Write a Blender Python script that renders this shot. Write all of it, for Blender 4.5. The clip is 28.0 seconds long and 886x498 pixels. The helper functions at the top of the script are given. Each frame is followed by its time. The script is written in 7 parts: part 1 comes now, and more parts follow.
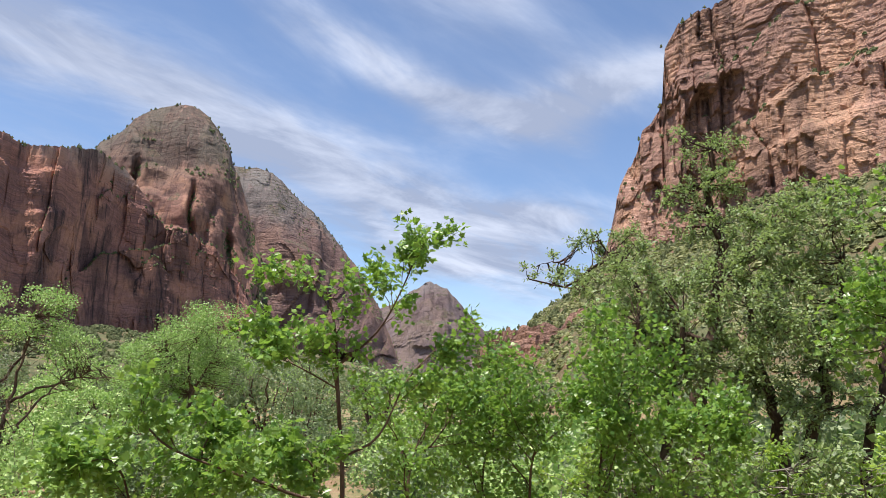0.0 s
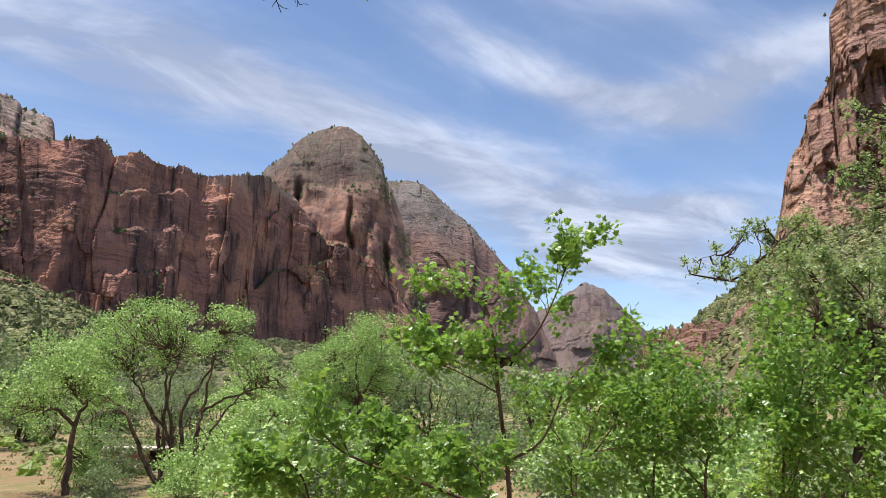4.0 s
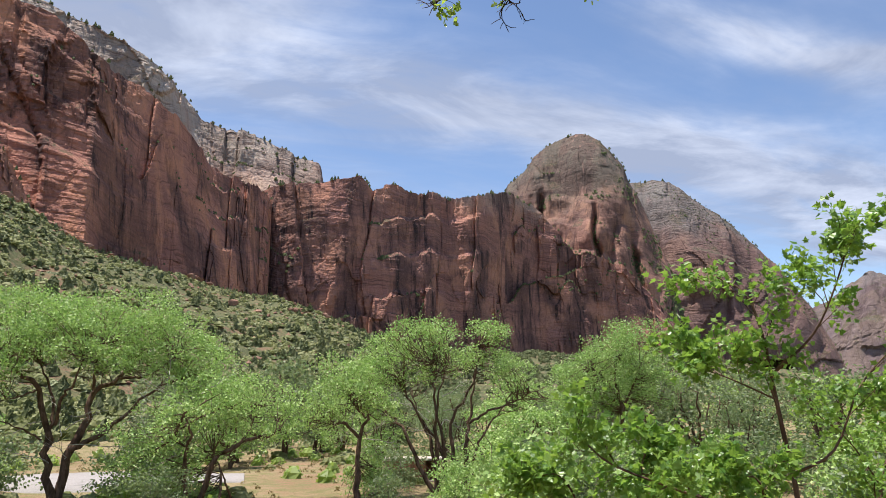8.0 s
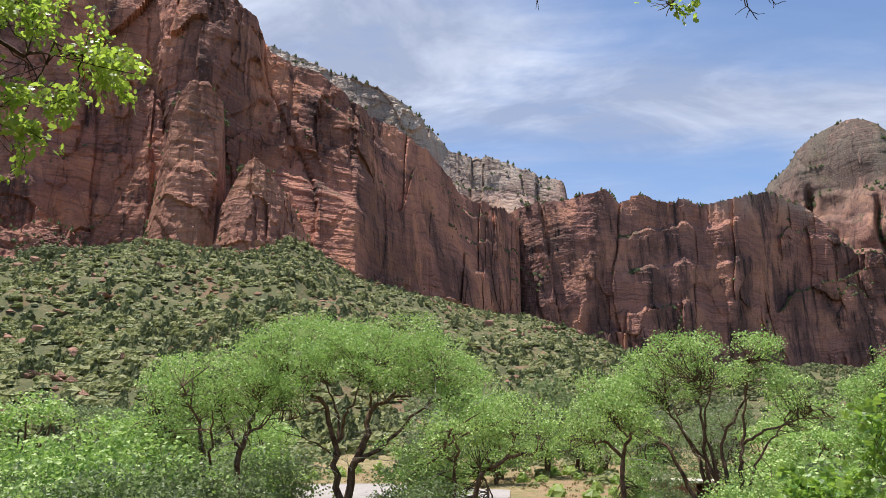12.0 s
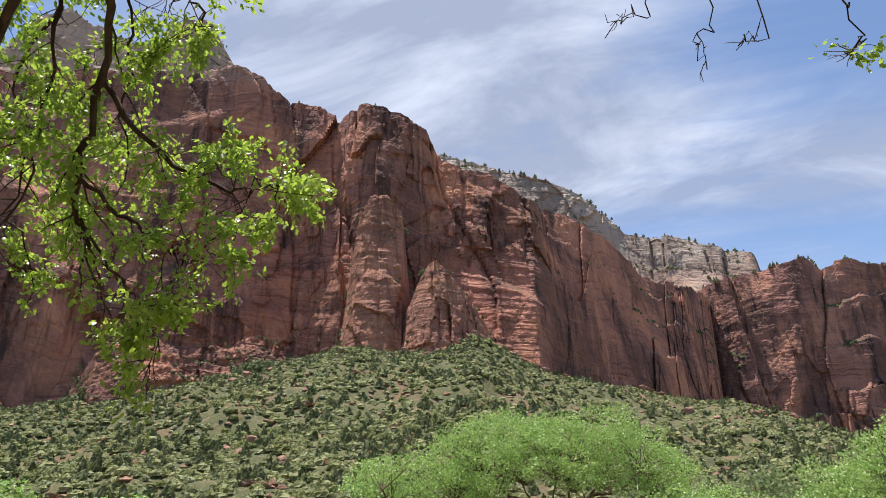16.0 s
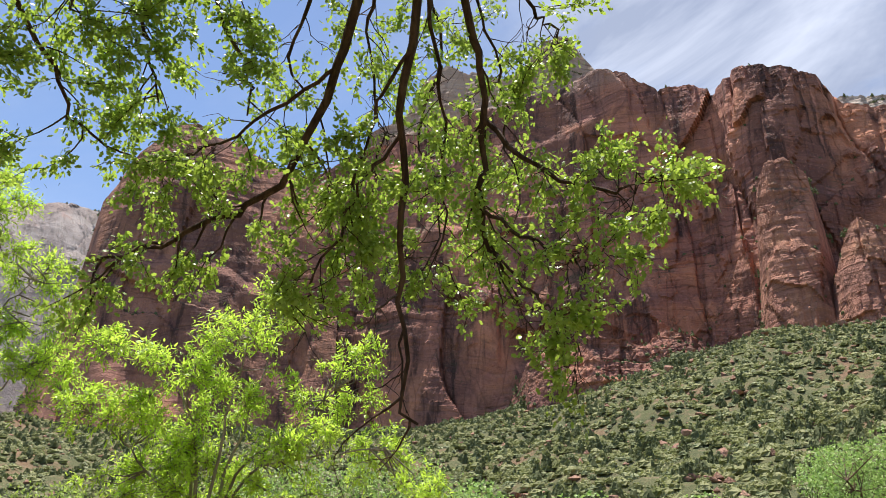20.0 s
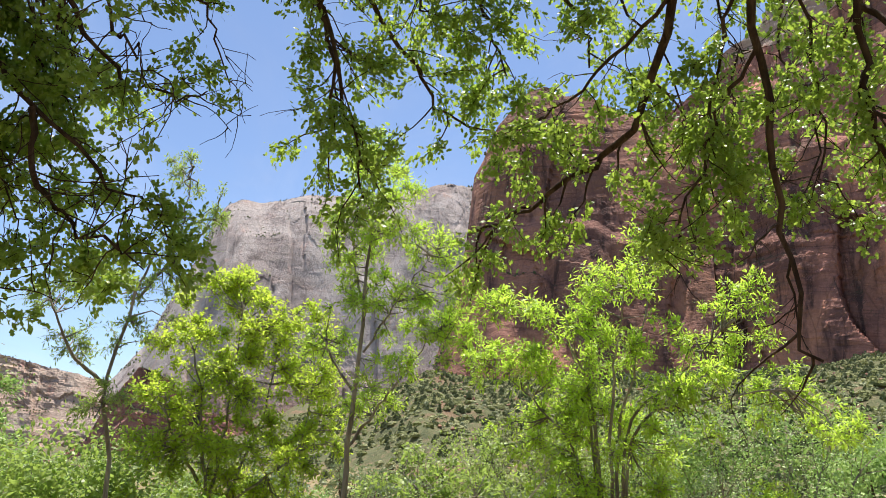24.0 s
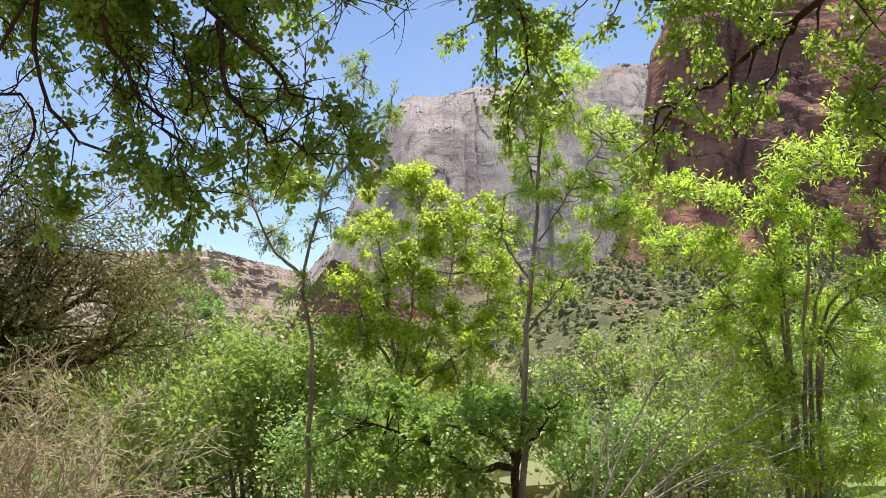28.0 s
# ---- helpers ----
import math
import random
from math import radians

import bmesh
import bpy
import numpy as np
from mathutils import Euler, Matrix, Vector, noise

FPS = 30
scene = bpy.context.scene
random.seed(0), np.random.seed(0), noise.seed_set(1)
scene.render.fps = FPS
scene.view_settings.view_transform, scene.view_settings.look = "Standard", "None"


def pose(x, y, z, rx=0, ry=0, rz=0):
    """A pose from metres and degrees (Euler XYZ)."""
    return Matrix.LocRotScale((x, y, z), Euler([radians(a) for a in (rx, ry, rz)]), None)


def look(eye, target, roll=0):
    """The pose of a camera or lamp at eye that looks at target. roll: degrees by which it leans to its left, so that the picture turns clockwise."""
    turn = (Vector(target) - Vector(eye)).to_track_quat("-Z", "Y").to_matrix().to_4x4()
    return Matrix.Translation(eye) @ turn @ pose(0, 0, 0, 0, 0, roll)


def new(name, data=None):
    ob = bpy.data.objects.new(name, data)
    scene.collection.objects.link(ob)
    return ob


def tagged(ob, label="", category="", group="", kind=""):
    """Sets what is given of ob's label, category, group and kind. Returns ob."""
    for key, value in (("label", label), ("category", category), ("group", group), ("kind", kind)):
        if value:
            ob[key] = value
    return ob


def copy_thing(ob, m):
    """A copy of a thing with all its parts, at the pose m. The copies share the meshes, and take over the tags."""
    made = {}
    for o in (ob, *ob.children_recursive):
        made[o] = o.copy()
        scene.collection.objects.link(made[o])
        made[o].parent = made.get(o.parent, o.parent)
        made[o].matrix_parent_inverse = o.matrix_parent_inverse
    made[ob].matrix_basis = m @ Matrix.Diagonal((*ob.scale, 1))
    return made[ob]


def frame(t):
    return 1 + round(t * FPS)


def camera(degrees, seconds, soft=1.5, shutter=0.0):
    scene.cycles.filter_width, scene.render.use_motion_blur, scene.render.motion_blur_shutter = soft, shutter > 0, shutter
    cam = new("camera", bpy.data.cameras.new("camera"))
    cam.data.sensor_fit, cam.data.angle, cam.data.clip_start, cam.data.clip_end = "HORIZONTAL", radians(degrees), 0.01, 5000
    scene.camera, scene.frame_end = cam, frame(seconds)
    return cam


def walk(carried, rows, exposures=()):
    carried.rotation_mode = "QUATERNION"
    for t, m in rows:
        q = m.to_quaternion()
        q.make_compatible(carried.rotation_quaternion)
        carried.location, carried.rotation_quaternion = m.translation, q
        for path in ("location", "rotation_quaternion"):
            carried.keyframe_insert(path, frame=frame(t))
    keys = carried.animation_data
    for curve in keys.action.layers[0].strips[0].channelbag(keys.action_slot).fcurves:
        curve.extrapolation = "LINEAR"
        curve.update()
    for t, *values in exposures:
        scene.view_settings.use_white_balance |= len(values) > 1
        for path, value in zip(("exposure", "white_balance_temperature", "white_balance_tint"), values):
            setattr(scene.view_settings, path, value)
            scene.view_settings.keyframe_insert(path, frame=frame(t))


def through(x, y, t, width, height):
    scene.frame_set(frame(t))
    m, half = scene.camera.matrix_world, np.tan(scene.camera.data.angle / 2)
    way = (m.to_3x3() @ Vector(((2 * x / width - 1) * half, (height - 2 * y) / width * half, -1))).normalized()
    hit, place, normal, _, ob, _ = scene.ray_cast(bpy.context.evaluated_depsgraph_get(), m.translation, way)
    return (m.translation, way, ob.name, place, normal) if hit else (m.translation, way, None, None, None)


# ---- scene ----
EYE = (0.0, 0.0, 5.0)
cam = camera(61.9, 28.0, soft=0.35)
PATH = [
    (0.0, 101.50, -1.68, -0.34), (0.5, 101.39, -1.29, 0.36), (1.0, 101.38, -1.04, 1.77), (1.5, 101.42, -0.83, 3.54),
    (2.0, 101.64, -0.58, 5.55), (2.5, 101.77, -0.73, 7.36), (4.5, 101.55, -0.61, 13.51), (5.0, 101.81, -0.53, 15.50),
    (5.5, 101.96, -0.09, 18.08), (6.0, 101.84, -0.02, 20.52), (6.5, 101.86, -0.27, 22.42), (7.0, 102.16, -0.25, 24.89),
    (7.5, 102.26, 0.08, 28.14), (8.0, 102.27, 0.40, 31.50), (8.5, 102.25, 0.09, 33.95), (9.0, 102.24, -0.52, 35.14),
    (9.5, 102.31, -0.68, 36.51), (10.0, 102.16, -0.94, 38.56), (10.5, 102.27, -0.89, 40.72), (11.0, 102.58, -0.59, 43.57),
    (11.5, 103.16, -0.27, 47.45), (12.0, 103.65, -0.13, 50.96), (12.5, 104.17, 0.30, 53.91), (13.0, 105.15, 0.57, 56.46),
    (13.5, 106.24, 0.66, 58.61), (15.5, 110.30, 0.80, 63.70), (16.0, 110.93, 0.79, 65.69), (16.5, 111.77, 0.71, 69.56),
    (17.0, 112.25, 0.86, 72.98), (17.5, 112.33, 1.29, 77.69), (18.0, 112.03, 1.22, 82.72), (18.5, 111.71, 1.06, 87.29),
    (19.0, 111.50, 0.96, 90.21), (19.5, 111.27, 0.87, 93.43), (20.0, 111.03, 0.62, 97.74), (20.5, 110.68, 0.33, 102.12),
    (21.0, 110.34, 0.26, 106.23), (21.5, 110.10, 0.08, 109.71), (23.5, 107.55, -0.40, 124.03), (24.0, 107.07, -0.42, 126.74),
    (24.5, 106.71, -0.73, 129.33), (25.0, 106.30, -1.08, 132.16), (25.5, 105.39, -1.38, 135.24), (26.0, 104.43, -1.59, 137.53),
    (26.5, 103.37, -1.68, 139.01), (27.0, 101.75, -1.46, 139.78), (27.5, 99.84, -1.37, 140.14), (28.0, 98.34, -1.25, 140.25),
]
walk(cam, [(t, pose(*EYE, rx, ry, rz)) for t, rx, ry, rz in PATH],
     exposures=[(0.0, 0.66, 6400, 13), (16.5, 0.68, 6450, 13), (21.0, 0.78, 6500, 13), (28.0, 0.80, 6500, 13)])

# ---- world, sun ----
SUN_BEARING, SUN_HEIGHT = 116.0, 76.0      # degrees to the left of +y, degrees up


def bearing(b, d, z=0.0):
    """The place at a bearing (degrees to the left of +y) and a distance from the lookout."""
    return Vector((-math.sin(radians(b)) * d, math.cos(radians(b)) * d, z))


world = bpy.data.worlds.new("sky")
scene.world = world
world.use_nodes = True
wn, wl = world.node_tree.nodes, world.node_tree.links
wn.clear()


def wnode(kind, **values):
    n = wn.new(kind)
    for k, v in values.items():
        n.inputs[k].default_value = v
    return n


sky = wn.new("ShaderNodeTexSky")
sky.sky_type, sky.sun_disc = "NISHITA", False
sky.sun_elevation, sky.sun_rotation = radians(SUN_HEIGHT), radians(-SUN_BEARING)
sky.altitude, sky.air_density, sky.dust_density, sky.ozone_density = 1200, 1.0, 0.6, 1.5
sky_gain = wn.new("ShaderNodeVectorMath")
sky_gain.operation = "SCALE"
sky_gain.inputs["Scale"].default_value = 0.112
wl.new(sky.outputs["Color"], sky_gain.inputs[0])
# high cloud: a flat layer, so that its streaks run together towards the horizon
tc = wn.new("ShaderNodeTexCoord")
sep = wn.new("ShaderNodeSeparateXYZ")
wl.new(tc.outputs["Generated"], sep.inputs[0])


def wmath(op, a, b=None, clamp=False):
    n = wn.new("ShaderNodeMath")
    n.operation, n.use_clamp = op, clamp
    for i, v in enumerate((a, b)):
        if v is None:
            continue
        if isinstance(v, (int, float)):
            n.inputs[i].default_value = v
        else:
            wl.new(v, n.inputs[i])
    return n.outputs[0]


height_up = wmath("MAXIMUM", wmath("ADD", sep.outputs["Z"], 0.10), 0.03)
comb = wn.new("ShaderNodeCombineXYZ")
wl.new(wmath("DIVIDE", sep.outputs["X"], height_up), comb.inputs[0])
wl.new(wmath("DIVIDE", sep.outputs["Y"], height_up), comb.inputs[1])


def cloud_noise(turn, stretch, scale, detail, rough, warp, offset=(0, 0, 0)):
    m1 = wn.new("ShaderNodeMapping")
    m1.inputs["Rotation"].default_value = (0, 0, radians(turn))
    m2 = wn.new("ShaderNodeMapping")
    m2.inputs["Scale"].default_value = (1, stretch, 1)
    m2.inputs["Location"].default_value = offset
    wl.new(comb.outputs[0], m1.inputs[0])
    wl.new(m1.outputs[0], m2.inputs[0])
    n = wnode("ShaderNodeTexNoise", Scale=scale, Detail=detail, Roughness=rough, Distortion=warp)
    wl.new(m2.outputs[0], n.inputs["Vector"])
    return n.outputs["Fac"]


def wdot(x, y):
    return wmath("ADD", wmath("MULTIPLY", plane_x, x), wmath("MULTIPLY", plane_y, y))


def band(nx, ny, c, width, lo, hi):
    """A drawn-out veil of cloud: the line n.p = c, from lo to hi along its length."""
    off = wmath("DIVIDE", wmath("SUBTRACT", wdot(nx, ny), wmath("ADD", c, wmath("MULTIPLY", wmath("SUBTRACT", wander, 0.5), 0.34))), width)
    across = wmath("POWER", 2.718, wmath("MULTIPLY", wmath("MULTIPLY", off, off), -1.0))
    t = wmath("DIVIDE", wmath("SUBTRACT", wdot(-ny, nx), (lo + hi) / 2), (hi - lo) / 2)
    t4 = wmath("POWER", wmath("ABSOLUTE", t), 4.0)
    return wmath("MULTIPLY", across, wmath("POWER", 2.718, wmath("MULTIPLY", t4, -1.0)))


def bank(x, y, rx):
    dx, dy = wmath("DIVIDE", wmath("SUBTRACT", plane_x, x), rx), wmath("DIVIDE", wmath("SUBTRACT", plane_y, y), rx)
    return wmath("POWER", 2.718, wmath("MULTIPLY", wmath("ADD", wmath("MULTIPLY", dx, dx), wmath("MULTIPLY", dy, dy)), -1.0))


sep2 = wn.new("ShaderNodeSeparateXYZ")
wl.new(comb.outputs[0], sep2.inputs[0])
plane_x, plane_y = sep2.outputs["X"], sep2.outputs["Y"]
wander = cloud_noise(0, 1.0, 1.3, 3.0, 0.5, 0.0, (1.3, 4.1, 0))
streaks = cloud_noise(-54, 2.6, 0.95, 6.0, 0.58, 0.5, (2.1, 0.4, 0))
fleece = cloud_noise(-48, 2.0, 2.6, 8.0, 0.62, 0.6, (0.3, 3.3, 0))
veil = band(0.832, -0.555, -1.68, 0.26, 0.3, 3.6)
for more in (bank(-1.22, 0.80, 0.42), bank(-1.05, 0.35, 0.34), band(0.689, -0.725, -1.30, 0.10, 0.75, 1.8), band(0.70, 0.72, 1.56, 0.10, 0.45, 1.2),
             bank(0.34, 2.80, 0.24), bank(0.1, 3.3, 0.35), band(0.80, -0.60, -0.75, 0.16, 0.2, 1.2)):
    veil = wmath("ADD", veil, more)
dens = wmath("MULTIPLY", wmath("MINIMUM", veil, 1.15), wmath("ADD", -0.02, wmath("MULTIPLY", fleece, 1.75)))
dens = wmath("ADD", dens, wmath("MULTIPLY", wmath("SUBTRACT", streaks, 0.36), 1.6))
cover = wn.new("ShaderNodeMapRange")
cover.interpolation_type = "SMOOTHSTEP"
cover.inputs["From Min"].default_value, cover.inputs["From Max"].default_value = 0.05, 1.15
cover.inputs["To Max"].default_value = 0.95
wl.new(dens, cover.inputs["Value"])
mix = wn.new("ShaderNodeMix")
mix.data_type = "RGBA"
wl.new(cover.outputs[0], mix.inputs["Factor"])
wl.new(sky_gain.outputs[0], mix.inputs["A"])
tone = wn.new("ShaderNodeMix")
tone.data_type = "RGBA"
tone.inputs["A"].default_value, tone.inputs["B"].default_value = (0.265, 0.31, 0.41, 1), (0.49, 0.54, 0.635, 1)
lit = wn.new("ShaderNodeMapRange")
lit.inputs["From Min"].default_value, lit.inputs["From Max"].default_value = 0.42, 0.64
wl.new(cloud_noise(-40, 1.6, 1.5, 6.0, 0.6, 0.5, (7.7, 2.2, 0)), lit.inputs["Value"])
wl.new(lit.outputs[0], tone.inputs["Factor"])
wl.new(tone.outputs["Result"], mix.inputs["B"])
back = wn.new("ShaderNodeBackground")
wl.new(mix.outputs["Result"], back.inputs["Color"])
back.inputs["Strength"].default_value = 1.0
wo = wn.new("ShaderNodeOutputWorld")
wl.new(back.outputs[0], wo.inputs["Surface"])

sun = new("sun", bpy.data.lights.new("sun", "SUN"))
sun.data.energy, sun.data.angle, sun.data.color = 4.7, radians(0.6), (1.0, 0.95, 0.87)
sun.matrix_world = look(bearing(SUN_BEARING, math.cos(radians(SUN_HEIGHT)), math.sin(radians(SUN_HEIGHT))) * 3000, (0, 0, 0))


# ---- materials ----
def material(name):
    m = bpy.data.materials.new(name)
    m.use_nodes = True
    m.node_tree.nodes.clear()
    return m, m.node_tree.nodes, m.node_tree.links


class Graph:
    """A few short words for building node materials."""

    def __init__(self, name):
        self.m, self.n, self.l = material(name)
        self.coord = self.n.new("ShaderNodeTexCoord").outputs["Object"]

    def put(self, socket, v):
        if isinstance(v, (int, float, tuple)):
            socket.default_value = v
        else:
            self.l.new(v, socket)

    def mapped(self, scale, turn=(0, 0, 0)):
        n = self.n.new("ShaderNodeMapping")
        n.inputs["Scale"].default_value = scale
        n.inputs["Rotation"].default_value = turn
        self.l.new(self.coord, n.inputs[0])
        return n.outputs[0]

    def noise(self, scale, detail=4, rough=0.55, warp=0.0, turn=(0, 0, 0)):
        n = self.n.new("ShaderNodeTexNoise")
        n.inputs["Scale"].default_value = 1
        n.inputs["Detail"].default_value, n.inputs["Roughness"].default_value = detail, rough
        n.inputs["Distortion"].default_value = warp
        self.l.new(self.mapped(scale if isinstance(scale, tuple) else (scale,) * 3, turn), n.inputs["Vector"])
        return n.outputs["Fac"]

    def cells(self, scale, feature="DISTANCE_TO_EDGE"):
        n = self.n.new("ShaderNodeTexVoronoi")
        n.feature = feature
        n.inputs["Scale"].default_value = 1
        self.l.new(self.mapped(scale), n.inputs["Vector"])
        return n.outputs["Distance"]

    def span(self, v, a, b, lo=0.0, hi=1.0):
        n = self.n.new("ShaderNodeMapRange")
        n.interpolation_type = "SMOOTHSTEP"
        for k, w in (("From Min", a), ("From Max", b), ("To Min", lo), ("To Max", hi)):
            n.inputs[k].default_value = w
        self.put(n.inputs["Value"], v)
        return n.outputs[0]

    def math(self, op, a, b=0.0):
        n = self.n.new("ShaderNodeMath")
        n.operation = op
        self.put(n.inputs[0], a), self.put(n.inputs[1], b)
        return n.outputs[0]

    def mix(self, fac, a, b, how="MIX"):
        n = self.n.new("ShaderNodeMix")
        n.data_type, n.blend_type = "RGBA", how
        self.put(n.inputs["Factor"], fac)
        for k, v in (("A", a), ("B", b)):
            self.put(n.inputs[k], (*v, 1) if isinstance(v, tuple) and len(v) == 3 else v)
        return n.outputs["Result"]

    def ramp(self, v, stops):
        n = self.n.new("ShaderNodeValToRGB")
        e = n.color_ramp.elements
        while len(e) < len(stops):
            e.new(0.5)
        for s, (p, c) in zip(e, stops):
            s.position, s.color = p, (*c, 1)
        self.put(n.inputs[0], v)
        return n.outputs["Color"]

    def bump(self, v, strength, distance):
        n = self.n.new("ShaderNodeBump")
        n.inputs["Strength"].default_value, n.inputs["Distance"].default_value = strength, distance
        self.put(n.inputs["Height"], v)
        return n.outputs["Normal"]

    def axis(self, k):
        n = self.n.new("ShaderNodeSeparateXYZ")
        self.l.new(self.coord, n.inputs[0])
        return n.outputs[k]

    def facing_up(self):
        g = self.n.new("ShaderNodeNewGeometry")
        n = self.n.new("ShaderNodeSeparateXYZ")
        self.l.new(g.outputs["Normal"], n.inputs[0])
        return n.outputs["Z"]

    def island(self):
        return self.n.new("ShaderNodeNewGeometry").outputs["Random Per Island"]

    def thing(self):
        return self.n.new("ShaderNodeObjectInfo").outputs["Random"]

    def finish(self, color, rough=0.9, normal=None, through=None, specular=0.3):
        p = self.n.new("ShaderNodeBsdfPrincipled")
        self.put(p.inputs["Base Color"], (*color, 1) if isinstance(color, tuple) else color)
        self.put(p.inputs["Roughness"], rough)
        p.inputs["Specular IOR Level"].default_value = specular
        if normal is not None:
            self.l.new(normal, p.inputs["Normal"])
        out = self.n.new("ShaderNodeOutputMaterial")
        if through is None:
            self.l.new(p.outputs[0], out.inputs[0])
        else:
            share, tint = through
            t = self.n.new("ShaderNodeBsdfTranslucent")
            self.put(t.inputs["Color"], tint)
            s = self.n.new("ShaderNodeMixShader")
            s.inputs[0].default_value = share
            self.l.new(p.outputs[0], s.inputs[1])
            self.l.new(t.outputs[0], s.inputs[2])
            self.l.new(s.outputs[0], out.inputs[0])
        return self.m


def rock(name, pale_from, pale_to, red=(0.45, 0.21, 0.165), deep=(0.29, 0.14, 0.12), pale=(0.60, 0.51, 0.42), grain=1.0,
         varnish=0.75, green=0.8, cracked=0.25, layers=1.0):
    """Layered sandstone: red below, pale above; sweeping beds, patches and streaks of dark varnish, scrub on the ledges."""
    g = Graph(name)
    z = g.axis("Z")
    sweep = g.math("MULTIPLY", g.math("SUBTRACT", g.noise(0.011 * grain, 3, 0.5), 0.5), 46.0 / grain)
    dip = g.math("ADD", z, sweep)
    line = g.n.new("ShaderNodeCombineXYZ")
    g.l.new(dip, line.inputs[2])
    side = g.n.new("ShaderNodeVectorMath")
    side.operation = "MULTIPLY_ADD"
    g.l.new(g.coord, side.inputs[0])
    side.inputs[1].default_value = (0.05, 0.05, 0.0)
    g.l.new(line.outputs[0], side.inputs[2])

    def strata(scale, detail, rough):
        n = g.n.new("ShaderNodeTexNoise")
        n.inputs["Scale"].default_value, n.inputs["Detail"].default_value, n.inputs["Roughness"].default_value = scale * grain, detail, rough
        g.l.new(side.outputs[0], n.inputs["Vector"])
        return n.outputs["Fac"]

    beds, fine_beds = strata(0.075, 4, 0.6), strata(0.5, 4, 0.65)
    patches, bold = g.noise(0.02 * grain, 5, 0.62, 0.5), g.noise(0.0075 * grain, 4, 0.6, 0.8)
    bright = tuple(min(1.0, v * k) for v, k in zip(red, (1.22, 1.22, 1.05)))
    c = g.mix(g.span(beds, 0.36, 0.62), deep, red)
    c = g.mix(g.math("MULTIPLY", g.span(patches, 0.47, 0.62), 0.9), c, bright)
    c = g.mix(g.math("MULTIPLY", g.span(bold, 0.54, 0.66), 0.5), c, tuple(0.72 * v + 0.02 for v in deep))
    wander = g.math("ADD", z, g.math("MULTIPLY", g.math("SUBTRACT", g.noise(0.012, 4, 0.6), 0.5), 150.0))
    chalk = g.mix(g.span(beds, 0.4, 0.6), pale, tuple(v * 0.85 for v in pale))
    chalk = g.mix(g.math("MULTIPLY", g.span(patches, 0.52, 0.66), 0.5), chalk, tuple(0.6 * a + 0.4 * b for a, b in zip(pale, red)))
    c = g.mix(g.span(wander, pale_from, pale_to), c, chalk)
    c = g.mix(g.math("MULTIPLY", g.math("MULTIPLY", g.span(fine_beds, 0.55, 0.66), g.span(bold, 0.36, 0.52)), 0.34 * layers), c, tuple(min(1.0, v * 1.5 + 0.02) for v in red))
    c = g.mix(g.math("MULTIPLY", g.math("MULTIPLY", g.span(fine_beds, 0.46, 0.36), g.span(patches, 0.64, 0.42)), 0.6 * layers), c, tuple(v * 0.40 for v in deep))
    # varnish: broad curtains that hang from the beds, and narrow runs within them
    curtain = g.noise((0.016 * grain, 0.016 * grain, 0.0065 * grain), 5, 0.62, 0.6)
    streak = g.noise((0.12 * grain, 0.12 * grain, 0.008), 5, 0.62, 0.4)
    where = g.span(curtain, 0.45, 0.58)
    c = g.mix(g.math("MULTIPLY", where, 0.75 * varnish), c, (0.105, 0.062, 0.056))
    dark = g.math("MULTIPLY", g.span(streak, 0.50, 0.64), g.span(curtain, 0.40, 0.54))
    c = g.mix(g.math("MULTIPLY", dark, varnish), c, (0.05, 0.035, 0.035))
    wash = g.math("MULTIPLY", g.span(g.noise((0.07 * grain, 0.07 * grain, 0.006), 4, 0.6, 0.3), 0.58, 0.70), g.span(patches, 0.40, 0.55))
    c = g.mix(g.math("MULTIPLY", wash, 0.45), c, tuple(min(1.0, v * 1.35 + 0.03) for v in red))
    up = g.facing_up()
    flat = g.span(up, 0.62, 0.88)
    scrub = g.mix(g.span(g.noise(0.16, 4, 0.7), 0.42, 0.56), tuple(0.7 * v for v in red), (0.06, 0.08, 0.04))
    c = g.mix(g.math("MULTIPLY", flat, green), c, scrub)
    gully = g.math("MULTIPLY", g.span(g.noise(0.014, 5, 0.65), 0.54, 0.62), g.span(up, 0.25, 0.55))
    c = g.mix(g.math("MULTIPLY", gully, green), c, g.mix(g.span(g.noise(0.3, 5, 0.7), 0.44, 0.58), (0.16, 0.12, 0.075), (0.05, 0.065, 0.035)))
    mottle = g.noise((0.6 * grain, 0.6 * grain, 0.42 * grain), 8, 0.78)
    c = g.mix(g.math("MULTIPLY", g.span(mottle, 0.53, 0.66), 0.40), c, (0.14, 0.09, 0.07))
    c = g.mix(g.math("MULTIPLY", g.span(mottle, 0.46, 0.34), 0.42), c, tuple(min(1.0, 1.3 * v + 0.04) for v in red))
    cracks = g.cells((0.06 * grain, 0.06 * grain, 0.018 * grain))
    gap = g.span(cracks, 0.0, 0.035)
    c = g.mix(g.math("MULTIPLY", g.math("SUBTRACT", 1.0, gap), cracked), c, (0.07, 0.045, 0.04))
    relief = g.math("ADD", g.math("MULTIPLY", fine_beds, 1.4 * layers), g.math("MULTIPLY", mottle, 0.8))
    relief = g.math("ADD", relief, g.math("MULTIPLY", gap, 1.2 * cracked))
    return g.finish(c, 0.92, g.bump(relief, 0.8, 2.4 / grain), specular=0.15)


